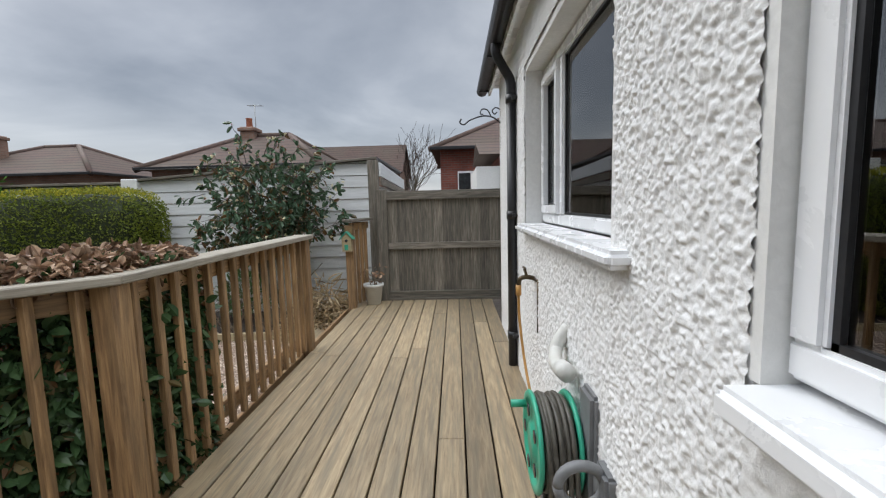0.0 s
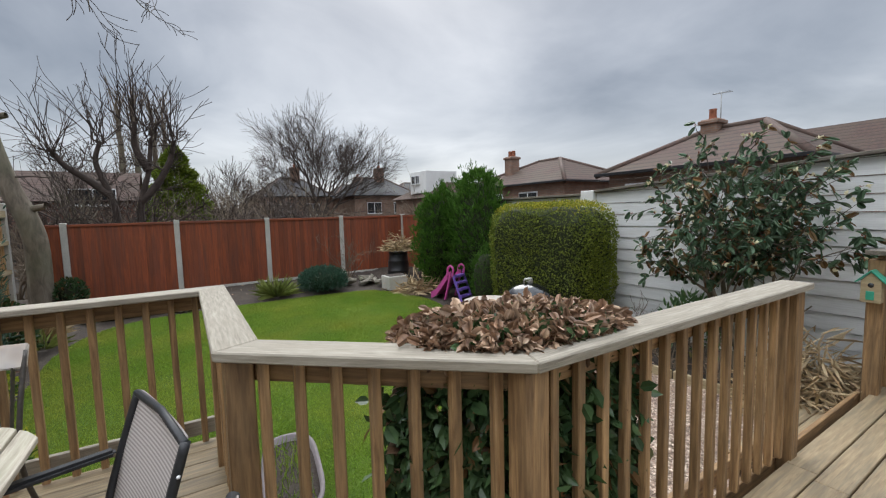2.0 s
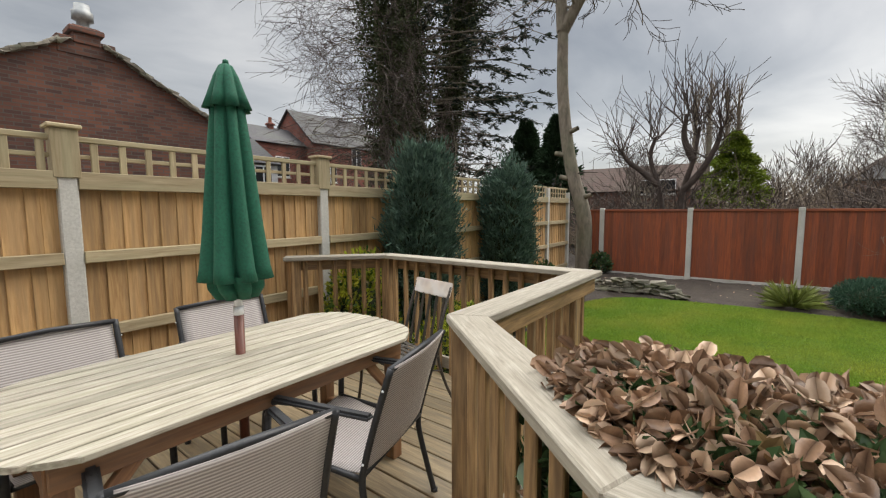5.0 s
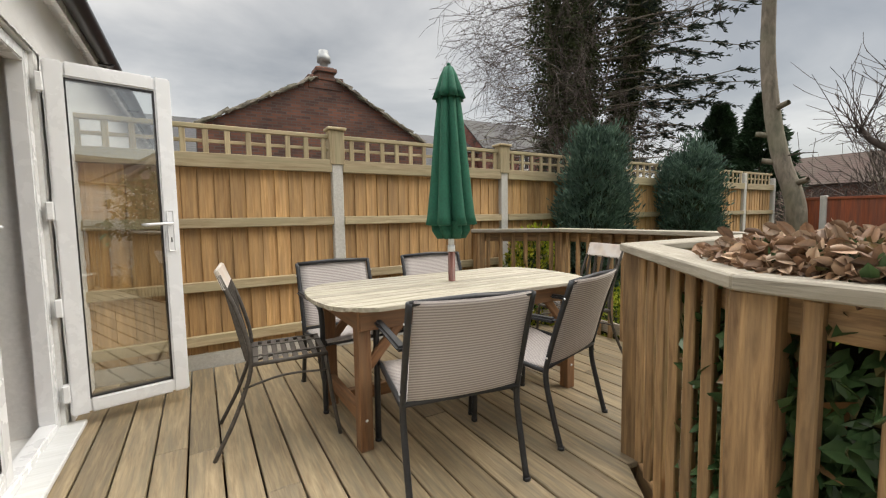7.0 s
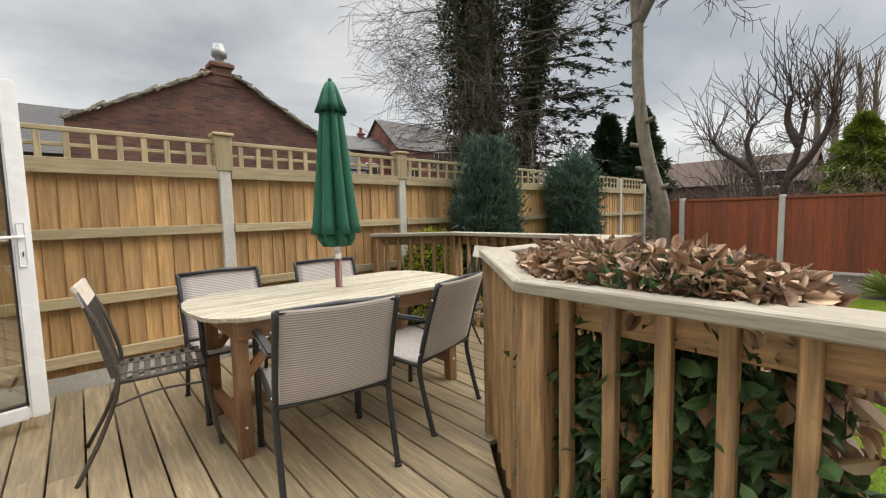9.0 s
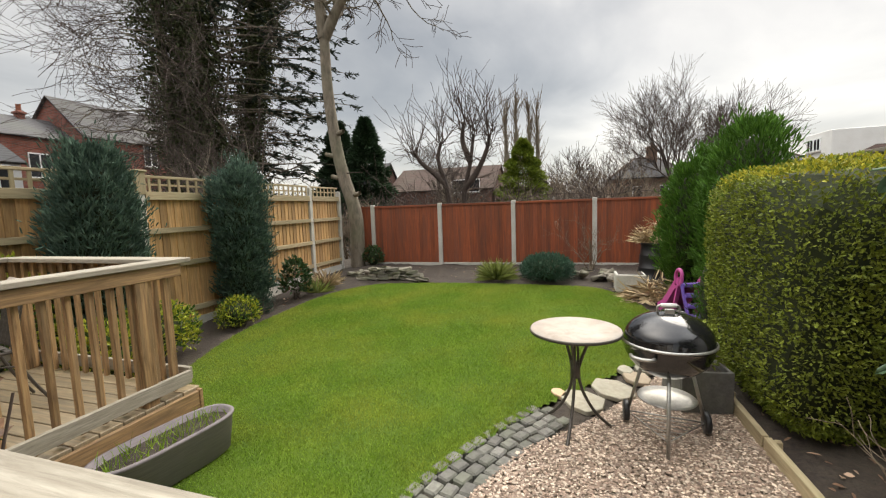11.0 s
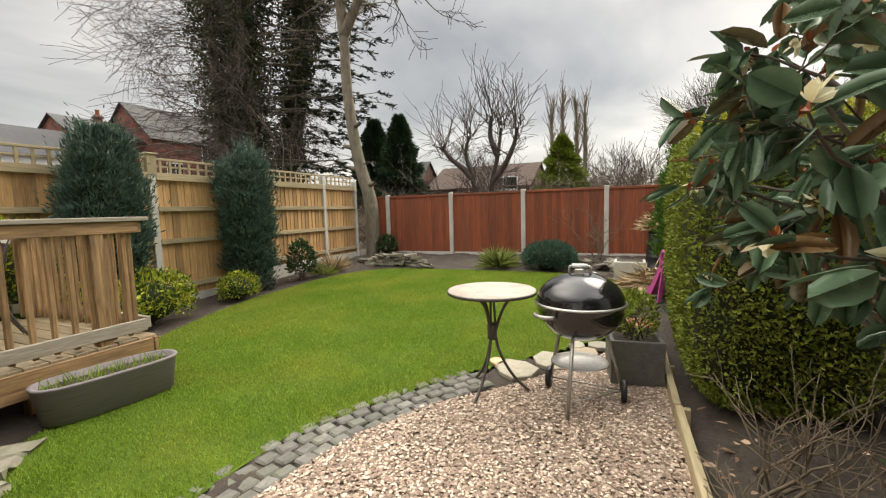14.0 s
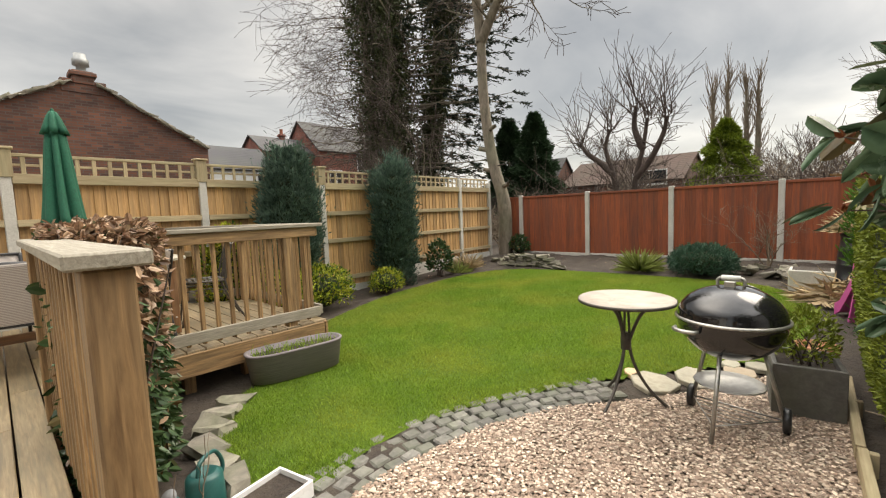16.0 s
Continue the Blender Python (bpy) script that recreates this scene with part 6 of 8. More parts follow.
M_BLUE = leafmat("blue_green_conifer", (0.115, 0.185, 0.135), (0.034, 0.066, 0.048), 0.65, None, 0.5)
M_LAUREL = leafmat("glossy_dark_leaf", (0.078, 0.135, 0.052), (0.030, 0.060, 0.026), 0.24, (0.20, 0.11, 0.05), 0.14, 0.1)
M_MICH = leafmat("grey_green_leaf", (0.115, 0.185, 0.105), (0.06, 0.105, 0.06), 0.27, (0.17, 0.10, 0.045), 0.22, 0.15)
M_PETAL = leafmat("cream_petal", (0.78, 0.73, 0.52), (0.66, 0.60, 0.40), 0.6, None, 0.12, 0.3)
M_BUD = leafmat("rust_brown_bud", (0.32, 0.10, 0.035), (0.18, 0.055, 0.02), 0.6, None, 0.3, 0.0)
M_GOLD = leafmat("golden_variegated_leaf", (0.50, 0.47, 0.05), (0.20, 0.28, 0.03), 0.45, (0.05, 0.11, 0.018), 0.4, 0.25)
M_EUPH = leafmat("blue_green_leaf", (0.055, 0.12, 0.075), (0.03, 0.07, 0.045), 0.5, None, 0.3)
M_RHODO = leafmat("long_green_leaf", (0.13, 0.24, 0.09), (0.07, 0.14, 0.05), 0.4, (0.20, 0.16, 0.04), 0.12, 0.2)
M_TUFT = leafmat("pale_strap_leaf", (0.30, 0.33, 0.10), (0.16, 0.20, 0.05), 0.6, None, 0.35)


def on_shell(n, size, rng, power=2.6, lo=-0.95):
    """Points and outward normals on a rounded-box shell of half sizes size."""
    D = unit(rng.normal(size=(int(n * 1.6), 3)))
    D = D[D[:, 2] > lo][:n]
    k = (np.abs(D) ** power).sum(1) ** (-1.0 / power)
    U = D * k[:, None]
    N = unit(np.sign(U) * np.abs(U) ** (power - 1) / np.asarray(size))
    return U * np.asarray(size), N


# Solid dark blob added inside a plant; its colour stands for inner shade.
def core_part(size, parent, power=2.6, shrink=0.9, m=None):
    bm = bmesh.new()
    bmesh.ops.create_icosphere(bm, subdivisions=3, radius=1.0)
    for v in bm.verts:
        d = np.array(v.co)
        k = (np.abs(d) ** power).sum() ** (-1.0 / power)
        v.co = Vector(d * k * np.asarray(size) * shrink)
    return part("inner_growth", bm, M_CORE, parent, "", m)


def stem_part(parent, lines, material=M_TWIG, sides=5, name="stem_growth"):
    return limbs_part(name, lines, material, parent, sides)


# clipped hedge before the garage
r = np.random.default_rng(101)
hedge = root("clipped_hedge", (-4.68, 7.26, ground_z(-4.3)), "large clipped rounded green hedge with yellow-green top", "hedge")
HS = np.array((0.94, 0.53, 0.945))


def undercut(z):
    """The hedge draws in towards its foot."""
    return 0.86 + 0.14 * np.clip((z + 0.96) / 0.8, 0, 1)

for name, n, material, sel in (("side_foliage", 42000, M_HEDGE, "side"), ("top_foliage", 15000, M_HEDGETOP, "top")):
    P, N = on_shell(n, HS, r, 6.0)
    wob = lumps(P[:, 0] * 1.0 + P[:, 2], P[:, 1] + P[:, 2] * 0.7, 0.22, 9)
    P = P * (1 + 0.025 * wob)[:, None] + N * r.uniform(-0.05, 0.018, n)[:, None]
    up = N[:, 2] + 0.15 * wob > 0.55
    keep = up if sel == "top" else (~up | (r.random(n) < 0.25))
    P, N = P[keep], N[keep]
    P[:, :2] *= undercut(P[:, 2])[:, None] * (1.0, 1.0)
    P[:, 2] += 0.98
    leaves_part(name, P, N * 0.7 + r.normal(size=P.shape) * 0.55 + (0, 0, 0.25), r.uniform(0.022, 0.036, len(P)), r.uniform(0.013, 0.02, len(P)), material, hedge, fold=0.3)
# added dark blank behind the hedge leaves, coloured as their shade
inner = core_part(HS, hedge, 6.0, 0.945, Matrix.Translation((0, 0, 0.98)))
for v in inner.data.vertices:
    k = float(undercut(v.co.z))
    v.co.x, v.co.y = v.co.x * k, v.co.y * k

# copper-brown and green climber over the rail corner
climb = root("rail_climber", (-1.225, 3.545, ground_z(-1.3)), "leafy climber over the rail corner, dry brown on top", "climber")
r = np.random.default_rng(102)
d = unit(np.array([[-0.33, -0.945, 0]]))[0]
out_n = np.array((-0.945, 0.33, 0.0))


def outside_rail(P, gap):
    """Keeps points, given from the climber's foot, on the garden side of the rails."""
    W = P + np.array((-1.225, 3.545, 0.0))
    c = (W[:, 0] + 1.005) * -0.76 + (W[:, 1] - 3.352) * 0.65
    move = np.maximum(gap - c, 0)
    W[:, 0] += -0.76 * move
    W[:, 1] += 0.65 * move
    W[:, 0] = np.where(W[:, 1] > 3.26, np.minimum(W[:, 0], -1.0 - gap), W[:, 0])
    return W - np.array((-1.225, 3.545, 0.0))


def oval_leaves(P, D, L, W, rng, curl=(0.02, 0.22), hang=1.0):
    """Rounder leaves with a raised rib and drooping tip."""
    n = len(P)
    D = unit(D)
    S = unit(np.cross(D, unit(rng.normal(size=(n, 3)) * 0.6 + np.array((0, 0, hang)))))
    Nn = np.cross(S, D)
    L, W = L[:, None], W[:, None]
    prof = ((0.0, 0.0), (0.08, 0.20), (0.28, 0.46), (0.55, 0.5), (0.84, 0.37), (1.0, 0.0))
    bend = rng.uniform(*curl, (n, 1))
    rows = [P + D * L * t - Nn * bend * L * t * t for t, w in prof]
    left = [P + D * L * t + S * W * w + Nn * (0.3 * W * w - bend * L * t * t) for t, w in prof[1:5]]
    right = [P + D * L * t - S * W * w + Nn * (0.3 * W * w - bend * L * t * t) for t, w in prof[1:5]]
    V = np.stack(rows + left + right, 1).reshape(-1, 3)
    b = np.arange(n)[:, None] * 14
    quads, tris = [], []
    for o in (6, 10):
        tris.append(b + np.array([[0, 1, o]]))
        for k in range(3):
            quads.append(b + np.array([[1 + k, 2 + k, o + 1 + k, o + k]]))
        tris.append(b + np.array([[4, 5, o + 3]]))
    return V, np.concatenate(quads).tolist() + np.concatenate(tris).tolist()


n = 4000
S = r.uniform(-1, 1, n)
T = r.uniform(-1, 1, n)
keep = S ** 2 + T ** 2 < 1
S, T = S[keep], T[keep]
dome = np.sqrt(1 - S ** 2 - T ** 2)
P = S[:, None] * 0.46 * d + T[:, None] * 0.27 * out_n + np.array((-0.03, -0.02, 1.36)) + np.stack([0 * S, 0 * S, 0.075 * dome + r.normal(size=len(S)) * 0.018], 1)
P = outside_rail(P, 0.03)
D = S[:, None] * d * 0.9 + T[:, None] * out_n * 0.9 + r.normal(size=P.shape) * 0.6 + (0, 0, -0.05)
V, F = oval_leaves(P, D, r.uniform(0.034, 0.060, len(P)), r.uniform(0.027, 0.042, len(P)), r, (-0.1, 0.5), 0.6)
tagged(part("dry_top_foliage", np_mesh("dry_top_foliage", V, F, True), M_DRYLEAF, climb, "curled dry brown leaves"), kind="stuff")
n = 1300
a = r.uniform(0, 2 * np.pi, n)
q = np.sqrt(r.random(n)) * 0.9
P = (q * np.cos(a))[:, None] * 0.46 * d + (q * np.sin(a))[:, None] * 0.27 * out_n + np.array((-0.03, -0.02, 1.36)) + np.stack([0 * a, 0 * a, 0.07 * np.sqrt(1 - q ** 2)], 1)
leaves_part("green_top_foliage", outside_rail(P, 0.0), r.normal(size=P.shape) + (0, 0, 0.0), 0.05, 0.03, M_LAUREL, climb, "dark green leaves among the dry ones")
# leaves on the outer flank, brown high up and green below
n = 5200
a = r.uniform(0, 2 * np.pi, n)
h = r.random(n)
rad = 1.0 + 0.08 * r.normal(size=n)
P = (rad * np.cos(a))[:, None] * 0.45 * d + (rad * np.sin(a))[:, None] * 0.25 * out_n + np.stack([0 * a, 0 * a, 0.05 + 1.32 * h], 1)
P = outside_rail(P, 0.07)
D = np.cos(a)[:, None] * d * 0.5 + np.sin(a)[:, None] * out_n * 0.5 + r.normal(size=P.shape) * 0.45 + (0, 0, -0.5)
brown = (h > 0.6 + 0.2 * r.normal(size=n)) & (np.sin(a) > -0.2)
for name, k, material in (("dry_side_foliage", brown, M_DRYLEAF), ("green_side_foliage", ~brown, M_LAUREL)):
    leaves_part(name, P[k], D[k], r.uniform(0.05, 0.085, k.sum()), r.uniform(0.026, 0.042, k.sum()), material, climb, fold=0.35, curl=r.uniform(0, 0.35, k.sum()))
# leaves filling behind the balusters of the two nearest runs
fill = []
for A, B, n in (((-1.38, 3.02), (-1.08, 3.38), 1300), ((-1.055, 3.40), (-1.055, 4.0), 1500)):
    A, B = np.array(A), np.array(B)
    t = r.random(n)
    xy = A + (B - A) * t[:, None] + r.normal(size=(n, 2)) * 0.03
    z = r.random(n) ** 0.8 * 1.22
    fill.append(np.column_stack([xy - (-1.225, 3.545), z]))
P = np.concatenate(fill)
k = r.random(len(P)) < 0.3
P = np.concatenate([outside_rail(P[k], -0.012), outside_rail(P[~k], 0.045)])
leaves_part("rail_foliage", P, r.normal(size=P.shape) * 0.6 + (0.2, -0.12, -0.5), r.uniform(0.05, 0.085, len(P)), r.uniform(0.03, 0.05, len(P)), M_LAUREL, climb, "glossy dark green leaves", fold=0.25, curl=0.15)
lines = []
for k in range(26):
    b = Vector(d) * r.uniform(-0.3, 0.3) + Vector((-0.08, 0.04, 0))
    e = b + Vector((r.normal() * 0.08, r.normal() * 0.08, 1.2))
    line = outside_rail(np.array([b, b.lerp(e, 0.5) + Vector(r.normal(size=3)) * 0.04, e]), 0.09)
    lines.append(([Vector(q) for q in line], [0.008, 0.006, 0.003]))
stem_part(climb, lines)
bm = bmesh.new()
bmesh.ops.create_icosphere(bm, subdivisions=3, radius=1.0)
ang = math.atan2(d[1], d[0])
# dark ellipsoid added inside the climber, coloured as the shade between leaves
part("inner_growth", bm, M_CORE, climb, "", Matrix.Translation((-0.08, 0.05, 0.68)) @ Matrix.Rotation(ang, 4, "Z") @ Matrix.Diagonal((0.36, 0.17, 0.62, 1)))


# feathery upright conifers
def conifer(name, at, size, material, n, label, seed, spray=0.10, power=2.3, tips=1.0, group=""):
    rr = np.random.default_rng(seed)
    c = root(name, (at[0], at[1], at[2]), label, "conifer", group)
    P, N = on_shell(n, size, rr, power, -1.0)
    P = P + N * rr.normal(size=(n, 1)) * 0.05
    wob = lumps(P[:, 0] + P[:, 1], P[:, 2], 0.13, seed) + 0.7 * lumps(P[:, 0] - P[:, 1], P[:, 2], 0.35, seed + 1)
    P = P * (1 + 0.19 * wob)[:, None]
    P[:, 2] += size[2]
    D = N * 0.55 + rr.normal(size=P.shape) * 0.35 + np.array((0, 0, 0.75 * tips))
    leaves_part("spray_foliage", P, D, rr.uniform(0.6, 1.25, n) * spray, rr.uniform(0.6, 1.2, n) * spray * 0.22, material, c, fold=0.5, curl=rr.uniform(-0.2, 0.3, n))
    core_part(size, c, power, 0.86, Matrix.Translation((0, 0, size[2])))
    tube_part("trunk", [(0, 0, -0.05), (0, 0, size[2])], 0.05, M_BARK, c)
    return c


conifer("fence_conifer", (-4.03, 0.38, 0.10), (0.37, 0.28, 0.98), M_BLUE, 20000, "blue-green upright conifer against the fence", 201, 0.085, 2.4)
conifer("fence_conifer", (-6.2, 0.34, -0.30), (0.35, 0.31, 1.2), M_BLUE, 22000, "tall narrow blue-green conifer against the fence", 202, 0.085, 2.6)
conifer("green_conifer", (-8.0, 7.30, -0.28), (0.50, 0.42, 1.08), M_THUJA, 13000, "bright green rounded conifer beside the slide", 203, 0.10, 2.4, group="green conifers")
conifer("green_conifer", (-7.0, 7.58, -0.30), (0.66, 0.42, 1.27), M_THUJA, 13000, "bright green rounded conifer beside the hedge", 204, 0.10, 2.4, group="green conifers")
conifer("low_shrub", (-6.0, 7.05, -0.32), (0.30, 0.24, 0.55), M_THUJA, 2500, "small bright green shrub beside the hedge", 205, 0.06, 2.2)

# evergreen with hanging oval leaves and cream flowers
mich = root("flowering_evergreen", (-2.05, 7.38, ground_z(-2.0)), "open evergreen tree with hanging oval leaves and cream flowers", "tree")
r = np.random.default_rng(303)
limbs, twigs = [], []
for way, ln in (((-0.42, -0.08, 1.6), 1.25), ((-0.25, -0.1, 1.7), 1.35), ((-0.1, -0.25, 1.7), 1.3), ((0.35, -0.15, 1.6), 1.1), ((-0.5, -0.05, 1.9), 1.45)):
    branch_out((r.normal() * 0.03, r.normal() * 0.03, 0.0), way, ln * 1.12, 0.030, 3, r, limbs, twigs, spread=0.62, kids=4, shrink=0.52, bend=0.10, rise=0.03, twig_depth=1)
limbs_part("branch_frame", limbs, M_BARK, mich, 7)


def within(p):
    w = np.array(p) + np.array((-2.05, 7.38, -0.37))
    near = math.hypot(w[0] + 0.93, w[1] - 6.45)
    low = 1.08 - 0.30 * min(near, 1.4)
    edge = 6.11 - (w[0] + 1.09) * (0.30 if w[2] < 1.5 else 0.40)
    return -2.95 < w[0] < -1.15 and max(6.56, edge + 0.08) < w[1] < 7.85 and low < w[2] < 2.25 and near > 0.8


for k in range(340):
    u = r.normal(size=3)
    u = u / np.linalg.norm(u) * r.random() ** 0.4
    c0 = Vector((-0.08 + 0.98 * u[0], -0.38 + 0.66 * u[1], 1.72 + 0.82 * u[2]))
    branch_out(c0, Vector((u[0], u[1] - 0.1, 0.25 + 0.3 * r.normal())), 0.26, 0.006, 0, r, limbs, twigs, bend=0.15, rise=0.0, twig_depth=1)
twigs = [t for t in twigs if within(t[0][-1]) and within(t[0][2])]
twigs = [t for t in twigs if r.random() < (0.75 if t[0][-1][1] < -0.2 else 1.0)]
limbs_part("twig_growth", twigs, M_TWIG, mich, 4, least=0.0022)
LP, LD, LN, BP, FP = [], [], [], [], []
for pts, rad in twigs:
    for k in range(1, len(pts)):
        dd = np.array((pts[k] - pts[k - 1]).normalized())
        for j in range(2):
            if r.random() < 0.36:
                side = r.normal(size=3)
                LP.append(np.array(pts[k - 1].lerp(pts[k], r.random())))
                LD.append(dd * 0.5 + side * 0.45 + np.array((0, 0, -0.65)))
    tip = np.array(pts[-1])
    for j in range(3):
        LP.append(tip + r.normal(size=3) * 0.012)
        LD.append(dd * 0.6 + r.normal(size=3) * 0.55 + np.array((0, 0, -0.35)))
    BP.append(tip)
    if r.random() < 0.5:
        FP.append(tip + r.normal(size=3) * 0.02)
LP, LD = np.array(LP), np.array(LD)
n = len(LP)


V, F = oval_leaves(LP, LD, r.uniform(0.075, 0.128, n), r.uniform(0.038, 0.058, n), r, (0.0, 0.2))
tagged(part("foliage", np_mesh("foliage", V, F, True), M_MICH, mich, "hanging grey-green oval leaves"), kind="stuff")
BP = np.array(BP)
leaves_part("bud_growth", np.repeat(BP, 3, 0), r.normal(size=(len(BP) * 3, 3)) + (0, 0, 0.3), 0.026, 0.014, M_BUD, mich, "rust-brown buds", fold=0.6)
FP = np.array(FP)
fd = unit(r.normal(size=(len(FP), 3)) + (0, -0.3, -0.2))
fd = np.repeat(fd, 7, 0) * 0.7 + r.normal(size=(len(FP) * 7, 3)) * 0.45
leaves_part("flower_growth", np.repeat(FP, 7, 0), fd, r.uniform(0.028, 0.046, len(fd)), 0.019, M_PETAL, mich, "cream flowers", fold=0.5, curl=-0.2)


def shrub(name, at, size, material, n, leaf, label, seed, stems=14, core=True, shape=0.5, category="shrub", lift=0.45, lo=-0.5):
    rr = np.random.default_rng(seed)
    s = root(name, at, label, category)
    P, N = on_shell(n, size, rr, 2.1, lo)
    P = P * rr.uniform(0.72, 1.05, (n, 1))
    P[:, 2] += size[2] * 0.75
    P[:, 2] = np.maximum(P[:, 2], 0.02)
    leaves_part("foliage", P, N * 0.6 + rr.normal(size=P.shape) * 0.5 + (0, 0, lift), rr.uniform(0.7, 1.25, n) * leaf, rr.uniform(0.8, 1.1, n) * leaf * shape, material, s)
    lines = []
    for k in range(stems):
        e = P[int(rr.integers(n))]
        b = Vector((rr.normal() * 0.04, rr.normal() * 0.04, -0.03))
        e = Vector(e)
        lines.append(([b, b.lerp(e, 0.5) + Vector((0, 0, 0.05)), e], [0.008, 0.005, 0.002]))
    stem_part(s, lines)
    if core:
        core_part(np.asarray(size) * 0.8, s, 2.1, 0.8, Matrix.Translation((0, 0, size[2] * 0.72)))
    return s


shrub("golden_shrub", (-4.2, 0.78, -0.36), (0.58, 0.35, 0.40), M_GOLD, 2600, 0.055, "golden-green variegated shrub below the fence", 401)
shrub("golden_shrub", (-5.62, 0.70, -0.33), (0.34, 0.25, 0.25), M_GOLD, 1000, 0.05, "low golden-green variegated shrub below the fence", 402)
shrub("golden_shrub", (-3.1, 0.36, -0.36), (0.45, 0.24, 0.78), M_GOLD, 3200, 0.06, "tall yellow-green shrub between deck rail and fence", 403)
shrub("golden_shrub", (-3.52, 1.12, -0.36), (0.30, 0.45, 0.40), M_GOLD, 2000, 0.055, "golden-green variegated shrub beside the deck", 404)
shrub("dark_laurel", (-7.25, 0.5, -0.26), (0.26, 0.24, 0.42), M_LAUREL, 700, 0.085, "small dark glossy shrub by the conifer", 405, core=False)
shrub("blue_green_shrub", (-9.20, 4.98, -0.20), (0.48, 0.50, 0.30), M_EUPH, 4200, 0.075, "rounded blue-green shrub in the far bed", 406, shape=0.22)
shrub("corner_laurel", (-10.35, 0.55, -0.10), (0.25, 0.25, 0.28), M_LAUREL, 500, 0.08, "small dark shrub in the fence corner", 407)
shrub("trough_shrub", (-4.59, 6.46, -0.07), (0.22, 0.17, 0.22), M_HEDGE, 900, 0.035, "small open shrub growing in the trough", 408, core=False)
shrub("rhododendron", (-2.62, 7.5, -0.33), (0.36, 0.22, 0.42), M_RHODO, 420, 0.12, "green shrub with long leaves before the garage", 410, core=False, shape=0.26)


def tuft(name, at, n, length, material, label, seed, wide=0.012):
    rr = np.random.default_rng(seed)
    t = root(name, at, label, "grass tuft")
    a = rr.uniform(0, 2 * np.pi, n)
    P = np.stack([0.06 * np.cos(a), 0.06 * np.sin(a), np.zeros(n)], 1)
    tilt = rr.uniform(0.2, 1.1, n)
    D = np.stack([np.cos(a) * np.sin(tilt), np.sin(a) * np.sin(tilt), np.cos(tilt)], 1)
    leaves_part("blade_foliage", P, D, rr.uniform(0.6, 1.1, n) * length, wide, material, t, curl=rr.uniform(0.1, 0.5, n), up=(0, 0, 1))


tuft("grass_tuft", (-9.10, 3.98, -0.18), 260, 0.46, M_TUFT, "pale arching grass tuft in the far bed", 501)
tuft("dry_tuft", (-8.1, 0.6, -0.22), 200, 0.40, M_STRAW, "dry brown grass tuft below the fence", 502)
tuft("dry_tuft", (-7.6, 0.72, -0.24), 90, 0.30, M_TUFT, "green bulb leaves below the fence", 503)


def twig_bush(name, at, n, length, material, label, seed, spread=0.5, depth=2, radius=0.010):
    rr = np.random.default_rng(seed)
    b = root(name, at, label, "bare shrub")
    limbs, twigs = [], []
    for k in range(n):
        way = (rr.normal() * spread, rr.normal() * spread, 1.0)
        branch_out((rr.normal() * 0.05, rr.normal() * 0.05, -0.02), way, length * rr.uniform(0.7, 1.1), radius, depth, rr, limbs, twigs, 0.55, 3, 0.6, 0.14, 0.06, 5)
    limbs_part("twig_growth", twigs, material, b, 4, least=0.002)


twig_bush("bare_rose", (-3.15, 7.02, -0.33), 9, 0.46, M_TWIG_PALE, "bare pale twiggy shrub at the foot of the hedge", 607, 0.6)
twig_bush("bare_rose", (-2.6, 7.0, -0.33), 8, 0.44, M_TWIG_PALE, "bare pale twiggy shrub in the bed", 601, 0.6)
twig_bush("bare_rose", (-2.15, 6.95, -0.33), 5, 0.36, M_TWIG_PALE, "bare pale twiggy shrub in the bed", 602, 0.7)
twig_bush("bare_shrub", (-9.95, 5.85, -0.12), 6, 0.75, M_TWIG_PALE, "tall bare tan shrub before the red fence", 603, 0.35, 3, 0.016)
twig_bush("bare_shrub", (-6.0, 0.5, -0.3), 8, 0.35, M_TWIG, "dark bare twigs below the fence conifer", 604, 0.7)
twig_bush("bare_shrub", (-1.34, 4.48, -0.37), 4, 0.34, M_TWIG_PALE, "few bare twigs beside the deck post", 605, 0.8, 1, 0.006)
twig_bush("bare_shrub", (-8.8, 7.3, -0.2), 10, 0.6, M_TWIG, "bare brown twigs by the compost bin", 606, 0.6, 2)

# dead leaves on the soil
r = np.random.default_rng(700)
n = 420
X = np.concatenate([r.uniform(-5, -1.1, 260), r.uniform(-10.5, -8.9, 90), r.uniform(-8.5, -3.6, 70)])
Y = np.concatenate([r.uniform(6.82, 7.9, 260), r.uniform(0.6, 7.0, 90), r.uniform(0.25, 0.8, 70)])
Z = gz_np(X) + np.where(Y > 6.5, 0.065, 0.05) + np.clip((-8.6 - X) / 1.6, 0, 1) * 0.12
P = np.stack([X, Y, Z], 1)
V, F = leaf_arrays(P, np.stack([r.normal(size=n), r.normal(size=n), 0.12 * r.normal(size=n)], 1), r.uniform(0.02, 0.085, n), r.uniform(0.012, 0.035, n), 0.3, 0.1, r, up=(0, 0, 1))
tagged(part("leaf_litter", np_mesh("leaf_litter", V, F), M_DRYLEAF), "scattered dead brown leaves on the soil", "leaf litter", kind="stuff")

# ---- gravel stones ----
r = np.random.default_rng(801)
X, Y = scatter(GRAVEL, 78000, r)
keep = r.random(len(X)) < np.where(X < -1.3, 1.0, 0.55)
X, Y = X[keep], Y[keep]
n = len(X)
base = np.array([(1, 0, 0), (0.3, 0.9, 0.05), (-0.75, 0.6, -0.05), (-0.8, -0.55, 0.05), (0.35, -0.95, 0), (0.1, 0.05, 0.75), (0, 0, -0.5)])
